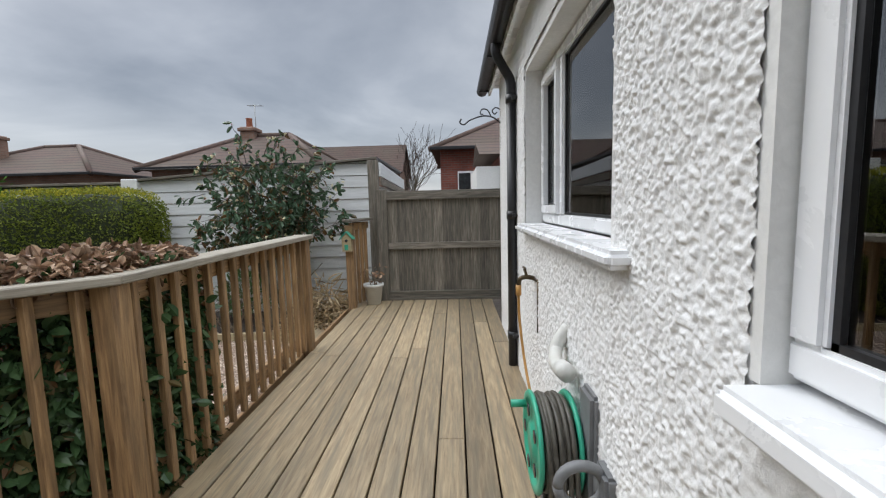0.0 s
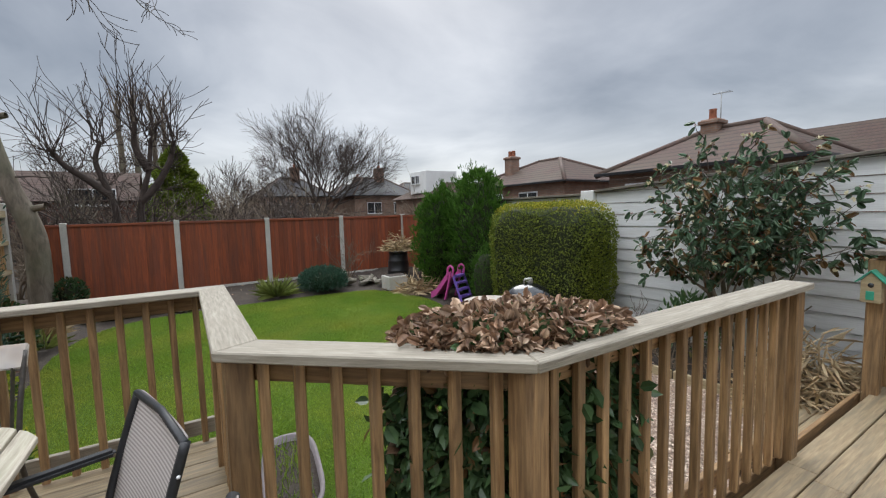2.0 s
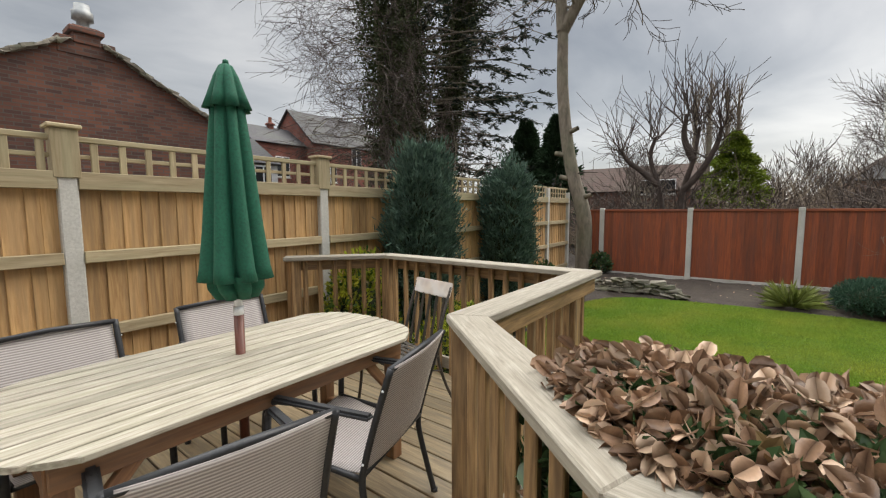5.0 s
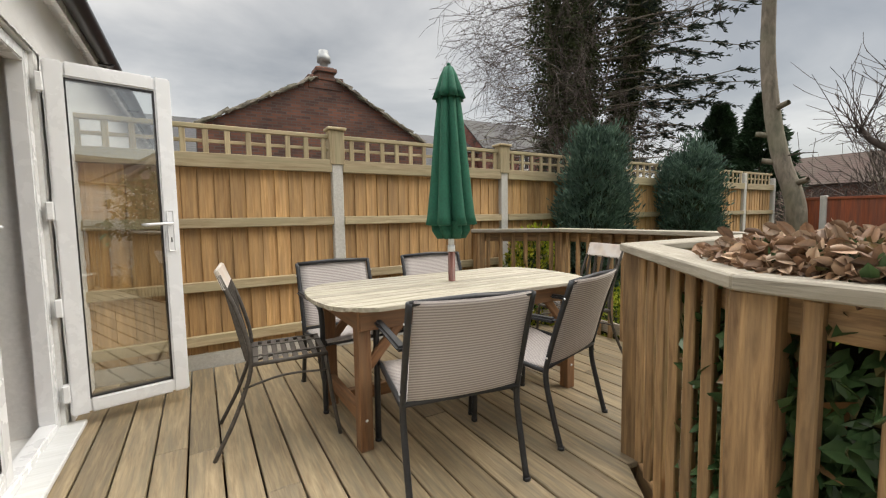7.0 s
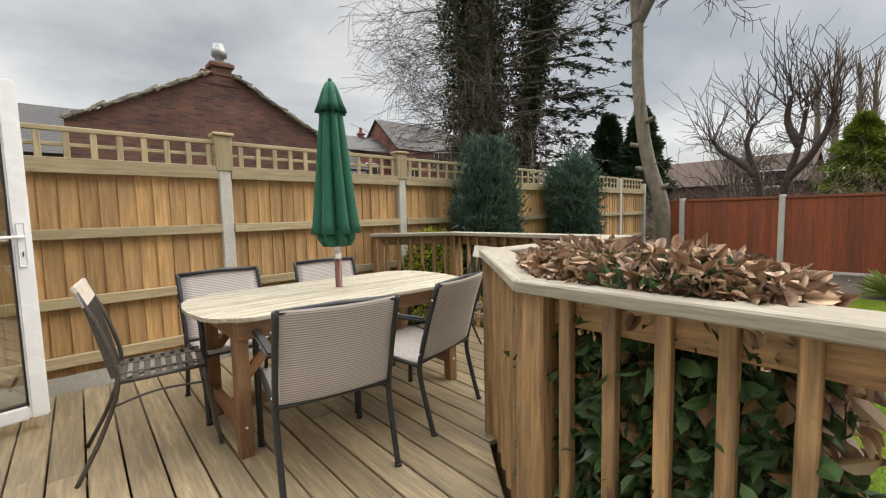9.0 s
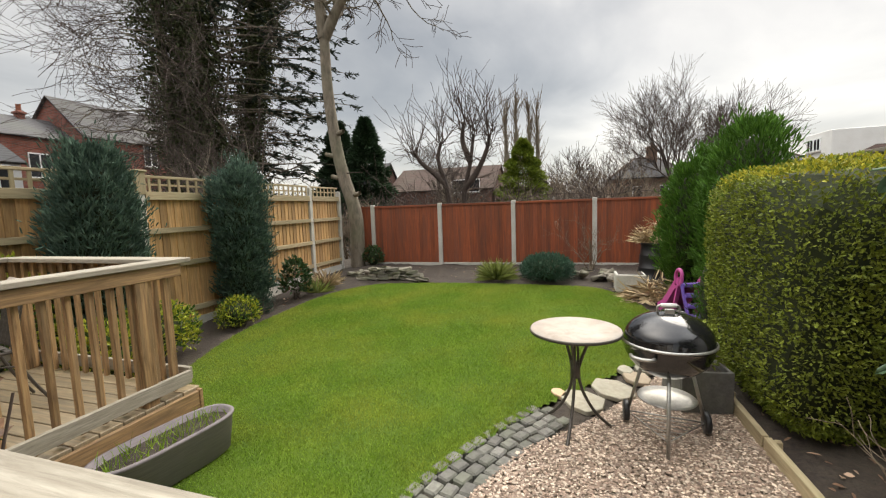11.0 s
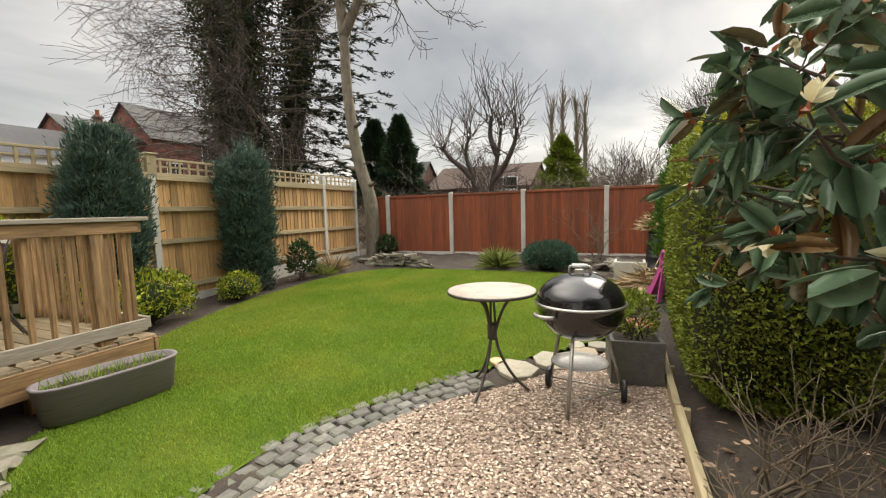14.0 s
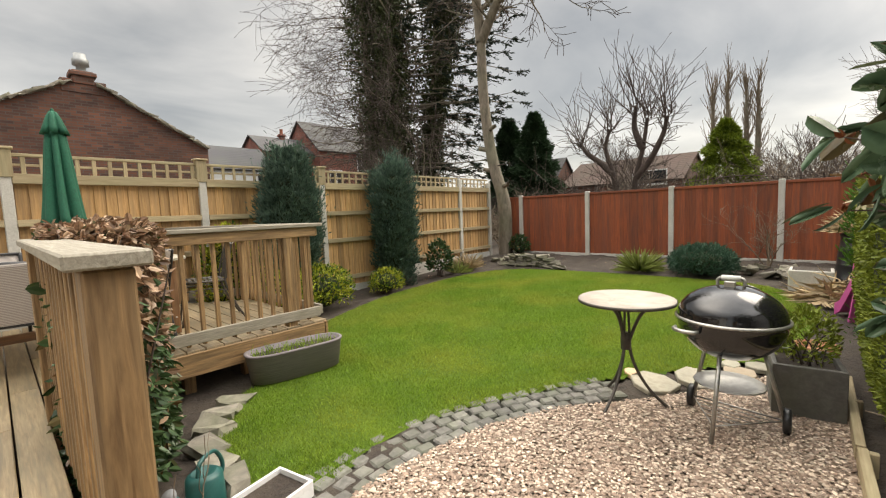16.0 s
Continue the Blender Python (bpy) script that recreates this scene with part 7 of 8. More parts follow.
tri = np.array([(0, 1, 5), (1, 2, 5), (2, 3, 5), (3, 4, 5), (4, 0, 5)])
size = r.uniform(0.005, 0.0115, n) * np.where(r.random(n) < 0.03, 1.6, 1.0)
a = r.uniform(0, 2 * np.pi, n)
V = base[None] * (1 + 0.22 * r.normal(size=(n, 7, 1))) * size[:, None, None] * np.stack([r.uniform(0.9, 1.5, n), np.ones(n), r.uniform(0.55, 0.9, n)], 1)[:, None, :]
ca, sa = np.cos(a)[:, None], np.sin(a)[:, None]
V = np.stack([V[..., 0] * ca - V[..., 1] * sa, V[..., 0] * sa + V[..., 1] * ca, V[..., 2]], -1)
V += np.stack([X, Y, gz_np(X) - 0.004 + r.uniform(0, 0.012, n)], 1)[:, None, :]
F = (np.arange(n)[:, None, None] * 7 + tri[None]).reshape(-1, 3)
tagged(part("gravel", np_mesh("gravel", V.reshape(-1, 3), F, True), M_PEBBLE), "loose beige and pink pebbles", "gravel", kind="stuff")

# ---- beyond the fences ----
def roof_bm(x0, x1, y0, y1, eave, ridge, hip=0.0, axis="x", over=0.35, ends=True):
    """A pitched roof over a plan; hip: how far the ridge stays short of the ends."""
    x0, x1, y0, y1 = x0 - over, x1 + over, y0 - over, y1 + over
    bm = bmesh.new()
    c = [bm.verts.new(v) for v in ((x0, y0, eave), (x1, y0, eave), (x1, y1, eave), (x0, y1, eave))]
    if axis == "x":
        ym = (y0 + y1) / 2
        a, b = bm.verts.new((x0 + hip, ym, ridge)), bm.verts.new((x1 - hip, ym, ridge))
        fs = [(c[0], c[1], b, a), (c[2], c[3], a, b), (c[1], c[2], b), (c[3], c[0], a)]
    else:
        xm = (x0 + x1) / 2
        a, b = bm.verts.new((xm, y0 + hip, ridge)), bm.verts.new((xm, y1 - hip, ridge))
        fs = [(c[1], c[2], b, a), (c[3], c[0], a, b), (c[0], c[1], a), (c[2], c[3], b)]
    for f in fs if ends else fs[:2]:
        bm.faces.new(f)
    if ends:
        bm.faces.new(list(reversed(c)))
    bmesh.ops.recalc_face_normals(bm, faces=list(bm.faces))
    return bm


def tiled(base, name, pitch=0.28):
    """The roof material with courses of tiles as relief along the slope's height, and lap shade painted in the colour.
    """
    m = base.copy()
    m.name = name
    N, L = m.node_tree.nodes, m.node_tree.links
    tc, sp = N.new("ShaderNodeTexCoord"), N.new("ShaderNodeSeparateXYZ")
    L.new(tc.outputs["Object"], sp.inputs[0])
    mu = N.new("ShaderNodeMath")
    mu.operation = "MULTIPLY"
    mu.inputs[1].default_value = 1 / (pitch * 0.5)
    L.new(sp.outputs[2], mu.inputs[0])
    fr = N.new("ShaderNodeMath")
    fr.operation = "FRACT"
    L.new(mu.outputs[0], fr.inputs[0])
    bp = N.new("ShaderNodeBump")
    bp.inputs["Strength"].default_value, bp.inputs["Distance"].default_value = 1.0, 0.06
    L.new(fr.outputs[0], bp.inputs["Height"])
    L.new(bp.outputs[0], N["Principled BSDF"].inputs["Normal"])
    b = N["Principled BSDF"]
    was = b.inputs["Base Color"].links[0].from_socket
    # colour darkens at each course's foot, painting in the shade of the laps
    lap_shade = N.new("ShaderNodeMapRange")
    lap_shade.inputs[1].default_value, lap_shade.inputs[2].default_value, lap_shade.inputs[3].default_value, lap_shade.inputs[4].default_value = 0.0, 0.35, 0.45, 1.05
    L.new(fr.outputs[0], lap_shade.inputs[0])
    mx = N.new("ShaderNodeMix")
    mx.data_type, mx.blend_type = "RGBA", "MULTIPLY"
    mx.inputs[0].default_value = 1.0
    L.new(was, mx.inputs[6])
    L.new(lap_shade.outputs[0], mx.inputs[7])
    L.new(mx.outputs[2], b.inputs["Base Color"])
    return m


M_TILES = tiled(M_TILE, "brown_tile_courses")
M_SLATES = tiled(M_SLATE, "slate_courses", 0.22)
M_POT = mat("clay_chimney_pot", (0.36, 0.13, 0.07), (0.26, 0.09, 0.05), 0.8, 14, bump=0.1)
M_STEEL = mat("galvanised_cowl", (0.42, 0.43, 0.42), (0.28, 0.29, 0.29), 0.5, 14, bump=0.1, metal=0.5)


def chimney(parent, x, y, z0, z1, w, brick, pots=2, cowl=False):
    ch = part("chimney", box_bm((x - w / 2, y - w / 2, z0), (x + w / 2, y + w / 2, z1), 0.02), brick, parent)
    part("chimney_cap", box_bm((x - w / 2 - 0.06, y - w / 2 - 0.06, z1 - 0.16), (x + w / 2 + 0.06, y + w / 2 + 0.06, z1 - 0.04), 0.02), brick, ch)
    for k in range(pots):
        px = x + (k - (pots - 1) / 2) * 0.30
        if cowl:
            lathe_part("cowl", [(0.10, z1), (0.10, z1 + 0.16), (0.17, z1 + 0.17), (0.17, z1 + 0.34), (0.13, z1 + 0.38), (0.12, z1 + 0.50), (0.0, z1 + 0.53)], M_STEEL, ch, "galvanised chimney cowl", 16, Matrix.Translation((px, y, 0)))
        else:
            lathe_part("chimney_pot", [(0.11, z1 - 0.04), (0.10, z1 + 0.28), (0.12, z1 + 0.32), (0.09, z1 + 0.32), (0.08, z1 + 0.1)], M_POT, ch, "", 14, Matrix.Translation((px, y, 0)))


def facade_window(parent, x, y, z, w, h, face):
    """A white-framed window standing in a wall; face: outward direction as a letter and sign."""
    d = 0.04
    lo, hi = ((x - w / 2, y - d, z), (x + w / 2, y + d, z + h)) if face in ("-y", "+y") else ((x - d, y - w / 2, z), (x + d, y + w / 2, z + h))
    win = part("window", box_bm(lo, hi, 0.01), M_UPVC, parent, "white-framed window")
    s = {"-y": (0, -1), "+y": (0, 1), "+x": (1, 0), "-x": (-1, 0)}[face]
    for k in (-1, 1):
        ox, oy = (k * w / 4, 0) if s[0] == 0 else (0, k * w / 4)
        cx, cy = x + ox + s[0] * d, y + oy + s[1] * d
        pw, ph = w / 2 - 0.07, h - 0.12
        a, b = ((cx - pw / 2, cy - 0.004, z + 0.06), (cx + pw / 2, cy + 0.004, z + 0.06 + ph)) if s[0] == 0 else ((cx - 0.004, cy - pw / 2, z + 0.06), (cx + 0.004, cy + pw / 2, z + 0.06 + ph))
        part("pane", box_bm(a, b), M_DARK, win)
    part("sill", box_bm((lo[0] - 0.05, lo[1] - 0.03, z - 0.07), (hi[0] + 0.05, hi[1] + 0.03, z)), M_CONC, win)


def house_block(name, x0, x1, y0, y1, eave, ridge, wall, rooftile, label, hip=0.0, axis="x", windows=(), chimneys=(), gable=False):
    h = root(name, (0, 0, 0), label, "house")
    part("wall", box_bm((x0, y0, -0.6), (x1, y1, eave)), wall, h)
    if gable:
        part("gable_wall", roof_bm(x0, x1, y0, y1, eave - 0.02, ridge - 0.10, 0.0, axis, 0.0), wall, h)
        part("roof", roof_bm(x0, x1, y0, y1, eave - 0.05, ridge, 0.0, axis, 0.14, False), rooftile, h).modifiers.new("thick", "SOLIDIFY").thickness = 0.08
    else:
        part("roof", roof_bm(x0, x1, y0, y1, eave, ridge, hip, axis, 0.3), rooftile, h)
    if hip > 0:
        # ridge and hip tiles
        ov = 0.3
        if axis == "x":
            ym = (y0 + y1) / 2
            a, b = (x0 - ov + hip, ym, ridge), (x1 + ov - hip, ym, ridge)
        else:
            xm = (x0 + x1) / 2
            a, b = (xm, y0 - ov + hip, ridge), (xm, y1 + ov - hip, ridge)
        runs = [(a, b)]
        for cx, cy in ((x0 - ov, y0 - ov), (x1 + ov, y0 - ov), (x1 + ov, y1 + ov), (x0 - ov, y1 + ov)):
            e = a if math.hypot(cx - a[0], cy - a[1]) < math.hypot(cx - b[0], cy - b[1]) else b
            runs.append(((cx, cy, eave), e))
        for p, q in runs:
            tube_part("ridge_tiles", [p, q], 0.10, M_TILE, h, sides=8)
    for e0, e1 in (((x0 - 0.3, y0 - 0.32), (x1 + 0.3, y0 - 0.32)), ((x1 + 0.32, y0 - 0.3), (x1 + 0.32, y1 + 0.3))):
        if not gable:
            beam("gutter", (*e0, eave + 0.02), (*e1, eave + 0.02), 0.10, 0.09, M_BLACK, h)
    for wx, wy, wz, ww, wh, face in windows:
        facade_window(h, wx, wy, wz, ww, wh, face)
    for cx, cy, z0, z1, w, pots in chimneys:
        chimney(h, cx, cy, z0, z1, w, wall, pots)
    return h


house_block("bungalow", -8.8, -3.8, 14.3, 19.7, 2.5, 3.88, M_BRICK_PALE, M_TILES, "brick bungalow with brown hipped tile roof and aerial", 2.05, "x",
            [(-7.6, 14.28, 1.2, 1.2, 1.0, "-y"), (-5.2, 14.28, 1.2, 1.0, 1.0, "-y")], [(-6.95, 16.9, 3.3, 4.16, 0.5, 1)])
aer = root("aerial", (-6.72, 16.9, 4.1), "tall thin television aerial on the chimney", "aerial")
tube_part("mast", [(0, 0, -0.4), (0, 0, 0.86)], 0.016, M_STEEL, aer, sides=6)
tube_part("boom", [(-0.25, 0, 0.84), (0.32, 0, 0.80)], 0.011, M_STEEL, aer, sides=6)
for k in range(6):
    tube_part("rod", [(-0.20 + 0.09 * k, -0.12, 0.83), (-0.20 + 0.09 * k, 0.12, 0.83)], 0.007, M_STEEL, aer, sides=5)
house_block("gable_house", -8.2, -2.45, 23.5, 28.0, 3.0, 4.66, M_BRICK_PALE, M_TILES, "house with long brown tiled roof behind the bungalow", 0.0, "x", gable=True)
house_block("brick_house", -0.1, 7.0, 15.5, 21.5, 3.0, 4.55, M_BRICK_RED, M_TILES, "red brick house with dark tiled roof behind the gate", 2.8, "x", [(0.9, 15.48, 1.2, 0.9, 1.1, "-y")])
ext = root("white_extension", (0, 0, 0), "small white rendered extension with dark gutter", "house")
part("wall", box_bm((0.82, 11.0, -0.5), (1.36, 14.0, 2.05)), M_SMOOTH, ext)
part("brick_wall", box_bm((1.36, 11.02, -0.5), (3.5, 14.0, 2.3)), M_BRICK_RED, ext, "red brick wall beside the white render")
part("roof", roof_bm(1.0, 3.5, 11.0, 14.0, 2.3, 2.75, 0.0, "x", 0.12), M_TILES, ext)
beam("downpipe", (1.40, 10.95, 0.4), (1.40, 10.95, 2.2), 0.08, 0.08, M_BLACK, ext)
house_block("bungalow", -20.6, -13.1, 17.0, 23.0, 2.7, 4.2, M_BRICK_PALE, M_TILES, "brick bungalow with brown hipped roof and two chimney pots", 3.3, "x",
            [(-19.9, 16.98, 1.25, 1.5, 1.15, "-y"), (-17.6, 16.98, 1.45, 0.6, 0.9, "-y"), (-15.4, 16.98, 1.35, 1.3, 1.0, "-y")], [(-18.4, 18.6, 3.0, 4.5, 0.6, 2)])
dorm = root("dormer_house", (0, 0, 0), "far house with white flat-roofed dormer", "house")
part("wall", box_bm((-33.5, 18.4, -0.5), (-27.2, 24.0, 2.6)), M_BRICK_PALE, dorm)
part("roof", roof_bm(-33.5, -27.2, 18.4, 24.0, 2.6, 4.2, 2.0, "x"), M_TILES, dorm)
part("dormer", box_bm((-31.0, 18.6, 3.0), (-28.4, 21.5, 4.75), 0.03), M_SMOOTH, dorm, "white flat-roofed dormer")
for x in (-30.4, -29.7):
    facade_window(dorm, x, 18.58, 3.75, 0.6, 0.7, "-y")
for k, (x, y, w) in enumerate([(-46, 21.5, 7.5), (-48, 12.5, 7.0), (-57, 23, 8.0), (-52, 30, 8.0)]):
    house_block("far_house", x - 4, x + 4, y - w / 2, y + w / 2, 3.4, 5.6, M_BRICK_PALE, M_SLATES, "far terraced house with grey hipped roof and chimney", 2.8, "y",
                [(x + 4.02, y - 1.6, 1.5, 1.6, 1.2, "+x"), (x + 4.02, y + 1.4, 1.5, 1.4, 1.2, "+x")], [(x + 0.6, y + 0.5, 4.8, 6.7, 0.9, 2)])
house_block("far_house", -36, -29, -7.5, 0.2, 2.6, 4.4, M_BRICK, M_TILES, "far brown-roofed house behind bare bushes", 0.0, "y", [(-28.98, -1.6, 2.3, 2.0, 0.9, "+x")], gable=True)
house_block("far_house", -33, -29, -12.6, -8.2, 2.9, 4.9, M_BRICK, M_SLATES, "far dark-roofed house behind the bare trees", 0.0, "y", [(-28.98, -9.6, 2.6, 1.6, 1.0, "+x")], gable=True)

# old brick gable with a cowled chimney
GX0, GX1, GYY = -6.0, -0.35, -8.65
GAB_FROM = Vector((0.2, 3.87, 1.09))
gab = root("gable_outbuilding", Matrix.Translation(GAB_FROM) @ Matrix.Translation((0.33, 0, 0.22)) @ Matrix.Diagonal((0.90, 0.78, 0.80, 1)) @ Matrix.Translation(-GAB_FROM), "old brick gable end with mossy verge and cowled chimney", "house")
bm = bmesh.new()
apex = -3.25
o = [(GX0, -0.5), (GX1, -0.5), (GX1, 3.25), (apex + 0.35, 4.78), (apex - 0.35, 4.78), (GX0, 3.25)]
f0 = [bm.verts.new((x, GYY, z)) for x, z in o]
f1 = [bm.verts.new((x, GYY - 0.3, z)) for x, z in o]
bm.faces.new(f0)
bm.faces.new(list(reversed(f1)))
for i in range(6):
    bm.faces.new((f0[i], f0[(i + 1) % 6], f1[(i + 1) % 6], f1[i]))
bmesh.ops.recalc_face_normals(bm, faces=list(bm.faces))
part("gable_wall", bm, M_BRICK, gab)
r = np.random.default_rng(901)
for s, xe in ((1, GX1), (-1, GX0)):
    for k in range(17):
        t = (k + 0.5) / 17
        x, z = xe + (apex + s * 0.3 - xe) * t, 3.27 + (4.80 - 3.27) * t
        part("verge_tile", ROCKS[k % 6], M_SLATE, gab, m=pose(x, GYY + 0.05, z + 0.05 + 0.02 * r.random(), 0, s * 29, r.normal() * 4))
    bm = bmesh.new()
    vs = [bm.verts.new(v) for v in ((xe, GYY - 0.05, 3.25), (apex, GYY - 0.05, 4.86), (apex, GYY - 6, 4.86), (xe, GYY - 6, 3.25))]
    bm.faces.new(vs)
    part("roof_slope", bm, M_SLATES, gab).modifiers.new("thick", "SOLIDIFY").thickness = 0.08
part("chimney_base", box_bm((apex - 0.45, GYY - 0.35, 4.55), (apex + 0.45, GYY + 0.02, 4.92), 0.02), M_BRICK, gab)
chimney(gab, apex, GYY - 0.16, 4.8, 5.18, 0.42, M_BRICK, 1, True)

wh = house_block("white_cottage", -11.0, -6.4, -18.5, -14.0, 3.55, 4.9, M_SMOOTH, M_SLATES, "white rendered building with long grey slate roof", 0.0, "x", [(-10.3, -13.98, 2.5, 0.8, 0.9, "+y")], gable=True)
rb = house_block("red_brick_house", -22.5, -16.2, -23.5, -18.5, 5.6, 7.9, M_BRICK_RED, M_SLATES, "two-storey red brick house with slate roof and rooflights", 0.0, "x",
                 [(-19.6, -18.48, 4.3, 0.8, 1.3, "+y"), (-17.4, -18.48, 3.2, 1.0, 1.1, "+y"), (-16.18, -21.5, 4.3, 0.9, 1.3, "+x")], [], gable=True)
rb2 = house_block("red_brick_house", -16.3, -12.8, -23.0, -19.2, 5.4, 6.6, M_BRICK_RED, M_SLATES, "lower red brick house wing with a chimney", 0.0, "x", [(-14.5, -19.18, 3.4, 0.9, 1.2, "+y")], [(-14.9, -21.0, 6.0, 6.85, 0.32, 1)], gable=True)
house_block("dark_roofed_house", -1.2, 3.5, -20.0, -15.0, 3.6, 5.6, M_BRICK, M_SLATES, "dark slate-roofed house behind the gable", 0.0, "x", gable=True)


# ---- trees ----
def bare_tree(name, at, height, radius, label, seed, kids=5, depth=4, spread=0.55, stems=1, trunk=0.3, shrink=0.66, rise=0.10, bend=0.10, material=None, twig=None, twig_r=0.006, splay=0.35):
    rr = np.random.default_rng(seed)
    t = root(name, at, label, "tree")
    limbs, twigs = [], []
    for k in range(stems):
        way = (rr.normal() * (0.05 if stems == 1 else 0.25), rr.normal() * (0.05 if stems == 1 else 0.25), 1)
        n = 5
        pts, rad = [Vector((rr.normal() * 0.1, rr.normal() * 0.1, -0.3))], [radius * 1.25]
        d = Vector(way).normalized()
        for i in range(n):
            d = (d + Vector(rr.normal(size=3)) * 0.07).normalized()
            pts.append(pts[-1] + d * (height * trunk / n))
            rad.append(radius * (1 - 0.35 * (i + 1) / n))
        limbs.append((pts, rad))
        for j in range(kids + 2):
            a = 2 * math.pi * (j + rr.random() * 0.6) / (kids + 2)
            w = Vector((math.cos(a) * splay * rr.uniform(0.5, 1.6), math.sin(a) * splay * rr.uniform(0.5, 1.6), 1.0))
            p = pts[-1].lerp(pts[-3], rr.random() * 0.9)
            branch_out(p, w, height * (1 - trunk) * rr.uniform(0.42, 0.58), radius * 0.5, depth - 1, rr, limbs, twigs, spread, kids, shrink, bend, rise, 1)
    limbs_part("branch_frame", limbs, material or M_BARK, t, 6)
    limbs_part("crown", twigs, twig or M_TWIG, t, 3, "bare fine twigs", twig_r)
    return t


bare_tree("round_bare_tree", (-43.5, 14.6, -0.4), 12.6, 0.36, "tall bare tree with a rounded fan of branches", 1001, 5, 5, 0.48, trunk=0.15, shrink=0.66, rise=0.05, bend=0.06, twig_r=0.011, splay=0.62, material=M_TWIG)
# pruned tree with upright whips
pol = root("pollarded_tree", (-17.3, 0.95, -0.3), "twin-stemmed pruned fruit tree with upright whips", "tree")
r = np.random.default_rng(1002)
limbs, twigs = [], []
for pts in (((0.0, -0.35, 0), (0.0, -0.30, 1.4), (0.1, -0.45, 2.6), (0.05, -0.75, 3.6), (0.0, -0.6, 4.3)), ((0, 0.05, 0), (0, 0.25, 1.3), (0, 0.35, 2.4), (0.1, 0.62, 3.4), (0, 0.75, 4.5)), ((0, 0.35, 2.4), (0, 0.85, 3.0), (0, 1.25, 3.8), (0, 1.4, 4.4)), ((0.1, -0.45, 2.6), (0, -1.0, 3.1), (0, -1.5, 3.5), (0, -1.75, 3.9)), ((0.1, 0.62, 3.4), (0, 0.3, 4.2), (0, 0.35, 5.0))):
    line = smooth_line(pts, 4)
    limbs.append((line, [0.14 - 0.085 * i / len(line) for i in range(len(line))]))
    tip = line[-1]
    for k in range(13):
        w = Vector((r.normal() * 0.35, r.normal() * 0.5, 1.0))
        branch_out(tip + Vector(r.normal(size=3)) * 0.12, w, r.uniform(0.9, 2.5), 0.022, 1, r, limbs, twigs, 0.5, 3, 0.4, 0.06, 0.05, 2)
    for q in line[6::3]:
        for k in range(6):
            w = Vector((r.normal() * 0.8, r.normal() * 1.0, 0.5 + r.random() * 0.6))
            branch_out(q, w, r.uniform(0.5, 1.2), 0.02, 1, r, limbs, twigs, 0.6, 4, 0.55, 0.14, 0.0, 2)
limbs_part("branch_frame", limbs, M_TWIG, pol, 7)
limbs_part("whip_growth", twigs, M_TWIG, pol, 3, "upright bare whips", 0.009)

# leaning trunk at the fence corner
crv = root("leaning_tree", (0, 0, 0), "tall bare tree with a bowed grey-brown trunk", "tree")
r = np.random.default_rng(1003)
trunk = smooth_line([(-10.25, 0.16, -0.4), (-10.25, 0.19, 0.93), (-10.25, 0.12, 1.48), (-10.25, -0.09, 2.13), (-10.25, -0.28, 3.04), (-10.25, -0.42, 4.33), (-10.25, -0.44, 5.61)], 6)
limbs = [(trunk, [0.19 - 0.07 * i / len(trunk) for i in range(len(trunk))])]
twigs = []
fork = trunk[-1]
for pts, rad in (((fork, fork + Vector((0, -0.10, 1.0)), fork + Vector((0.1, -0.3, 2.4)), fork + Vector((0, -0.5, 4.2))), 0.15), ((fork, fork + Vector((0, 0.35, 0.55)), fork + Vector((0, 0.75, 1.2)), fork + Vector((0.1, 0.9, 2.2)), fork + Vector((0, 1.3, 3.6))), 0.14)):
    line = smooth_line(pts, 5)
    limbs.append((line, [rad * (1 - 0.6 * i / len(line)) for i in range(len(line))]))
    for q in line[4::2]:
        for k in range(3):
            branch_out(q, Vector((r.normal(), r.normal() * 1.2, 0.4 + r.random())), r.uniform(0.9, 1.7), 0.035, 3, r, limbs, twigs, 0.6, 3, 0.6, 0.15, -0.02, 1)
branch_out(fork + Vector((0, 0.5, 0.8)), Vector((0.2, 1.0, 0.35)), 1.9, 0.05, 3, r, limbs, twigs, 0.6, 4, 0.6, 0.16, -0.06, 1)
for z, s in ((14, 1), (18, -1), (22, -1), (25, 1)):
    q = trunk[z]
    limbs.append(([q, q + Vector((0.1, s * 0.32, 0.08))], [0.07, 0.05]))
q = trunk[19]
twigs.append(([q, q + Vector((0.1, 0.35, 0.02)), q + Vector((0.1, 0.62, 0.0))], [0.02, 0.015, 0.01]))
limbs_part("trunk", limbs, M_BARK, crv, 10)
limbs_part("twig_growth", twigs, M_TWIG, crv, 4, least=0.007)

# large dark ivy-clad conifer group
big = root("ivy_clad_tree", (-16.2, -10.4, -0.4), "tall dark ivy-clad tree with drooping conifer boughs", "tree")
r = np.random.default_rng(1004)
M_IVY = leafmat("dark_ivy", (0.070, 0.085, 0.028), (0.030, 0.040, 0.014), 0.6, None, 0.4, 0.1)
M_BOUGH = leafmat("dark_needles", (0.034, 0.052, 0.032), (0.016, 0.026, 0.017), 0.7, None, 0.35, 0.1)
limbs, twigs = [], []
stems = [((-1.1, 0.9), 16, 0.28, (-0.15, 0.1)), ((0.1, 0.0), 17, 0.42, (0.0, 0.0)), ((0.9, -0.75), 16, 0.34, (0.1, -0.06)), ((-0.5, 0.35), 14, 0.22, (-0.35, 0.3)), ((0.45, 0.5), 15, 0.25, (0.12, 0.05)), ((0.5, -0.4), 16, 0.36, (0.05, -0.03))]
IP = []
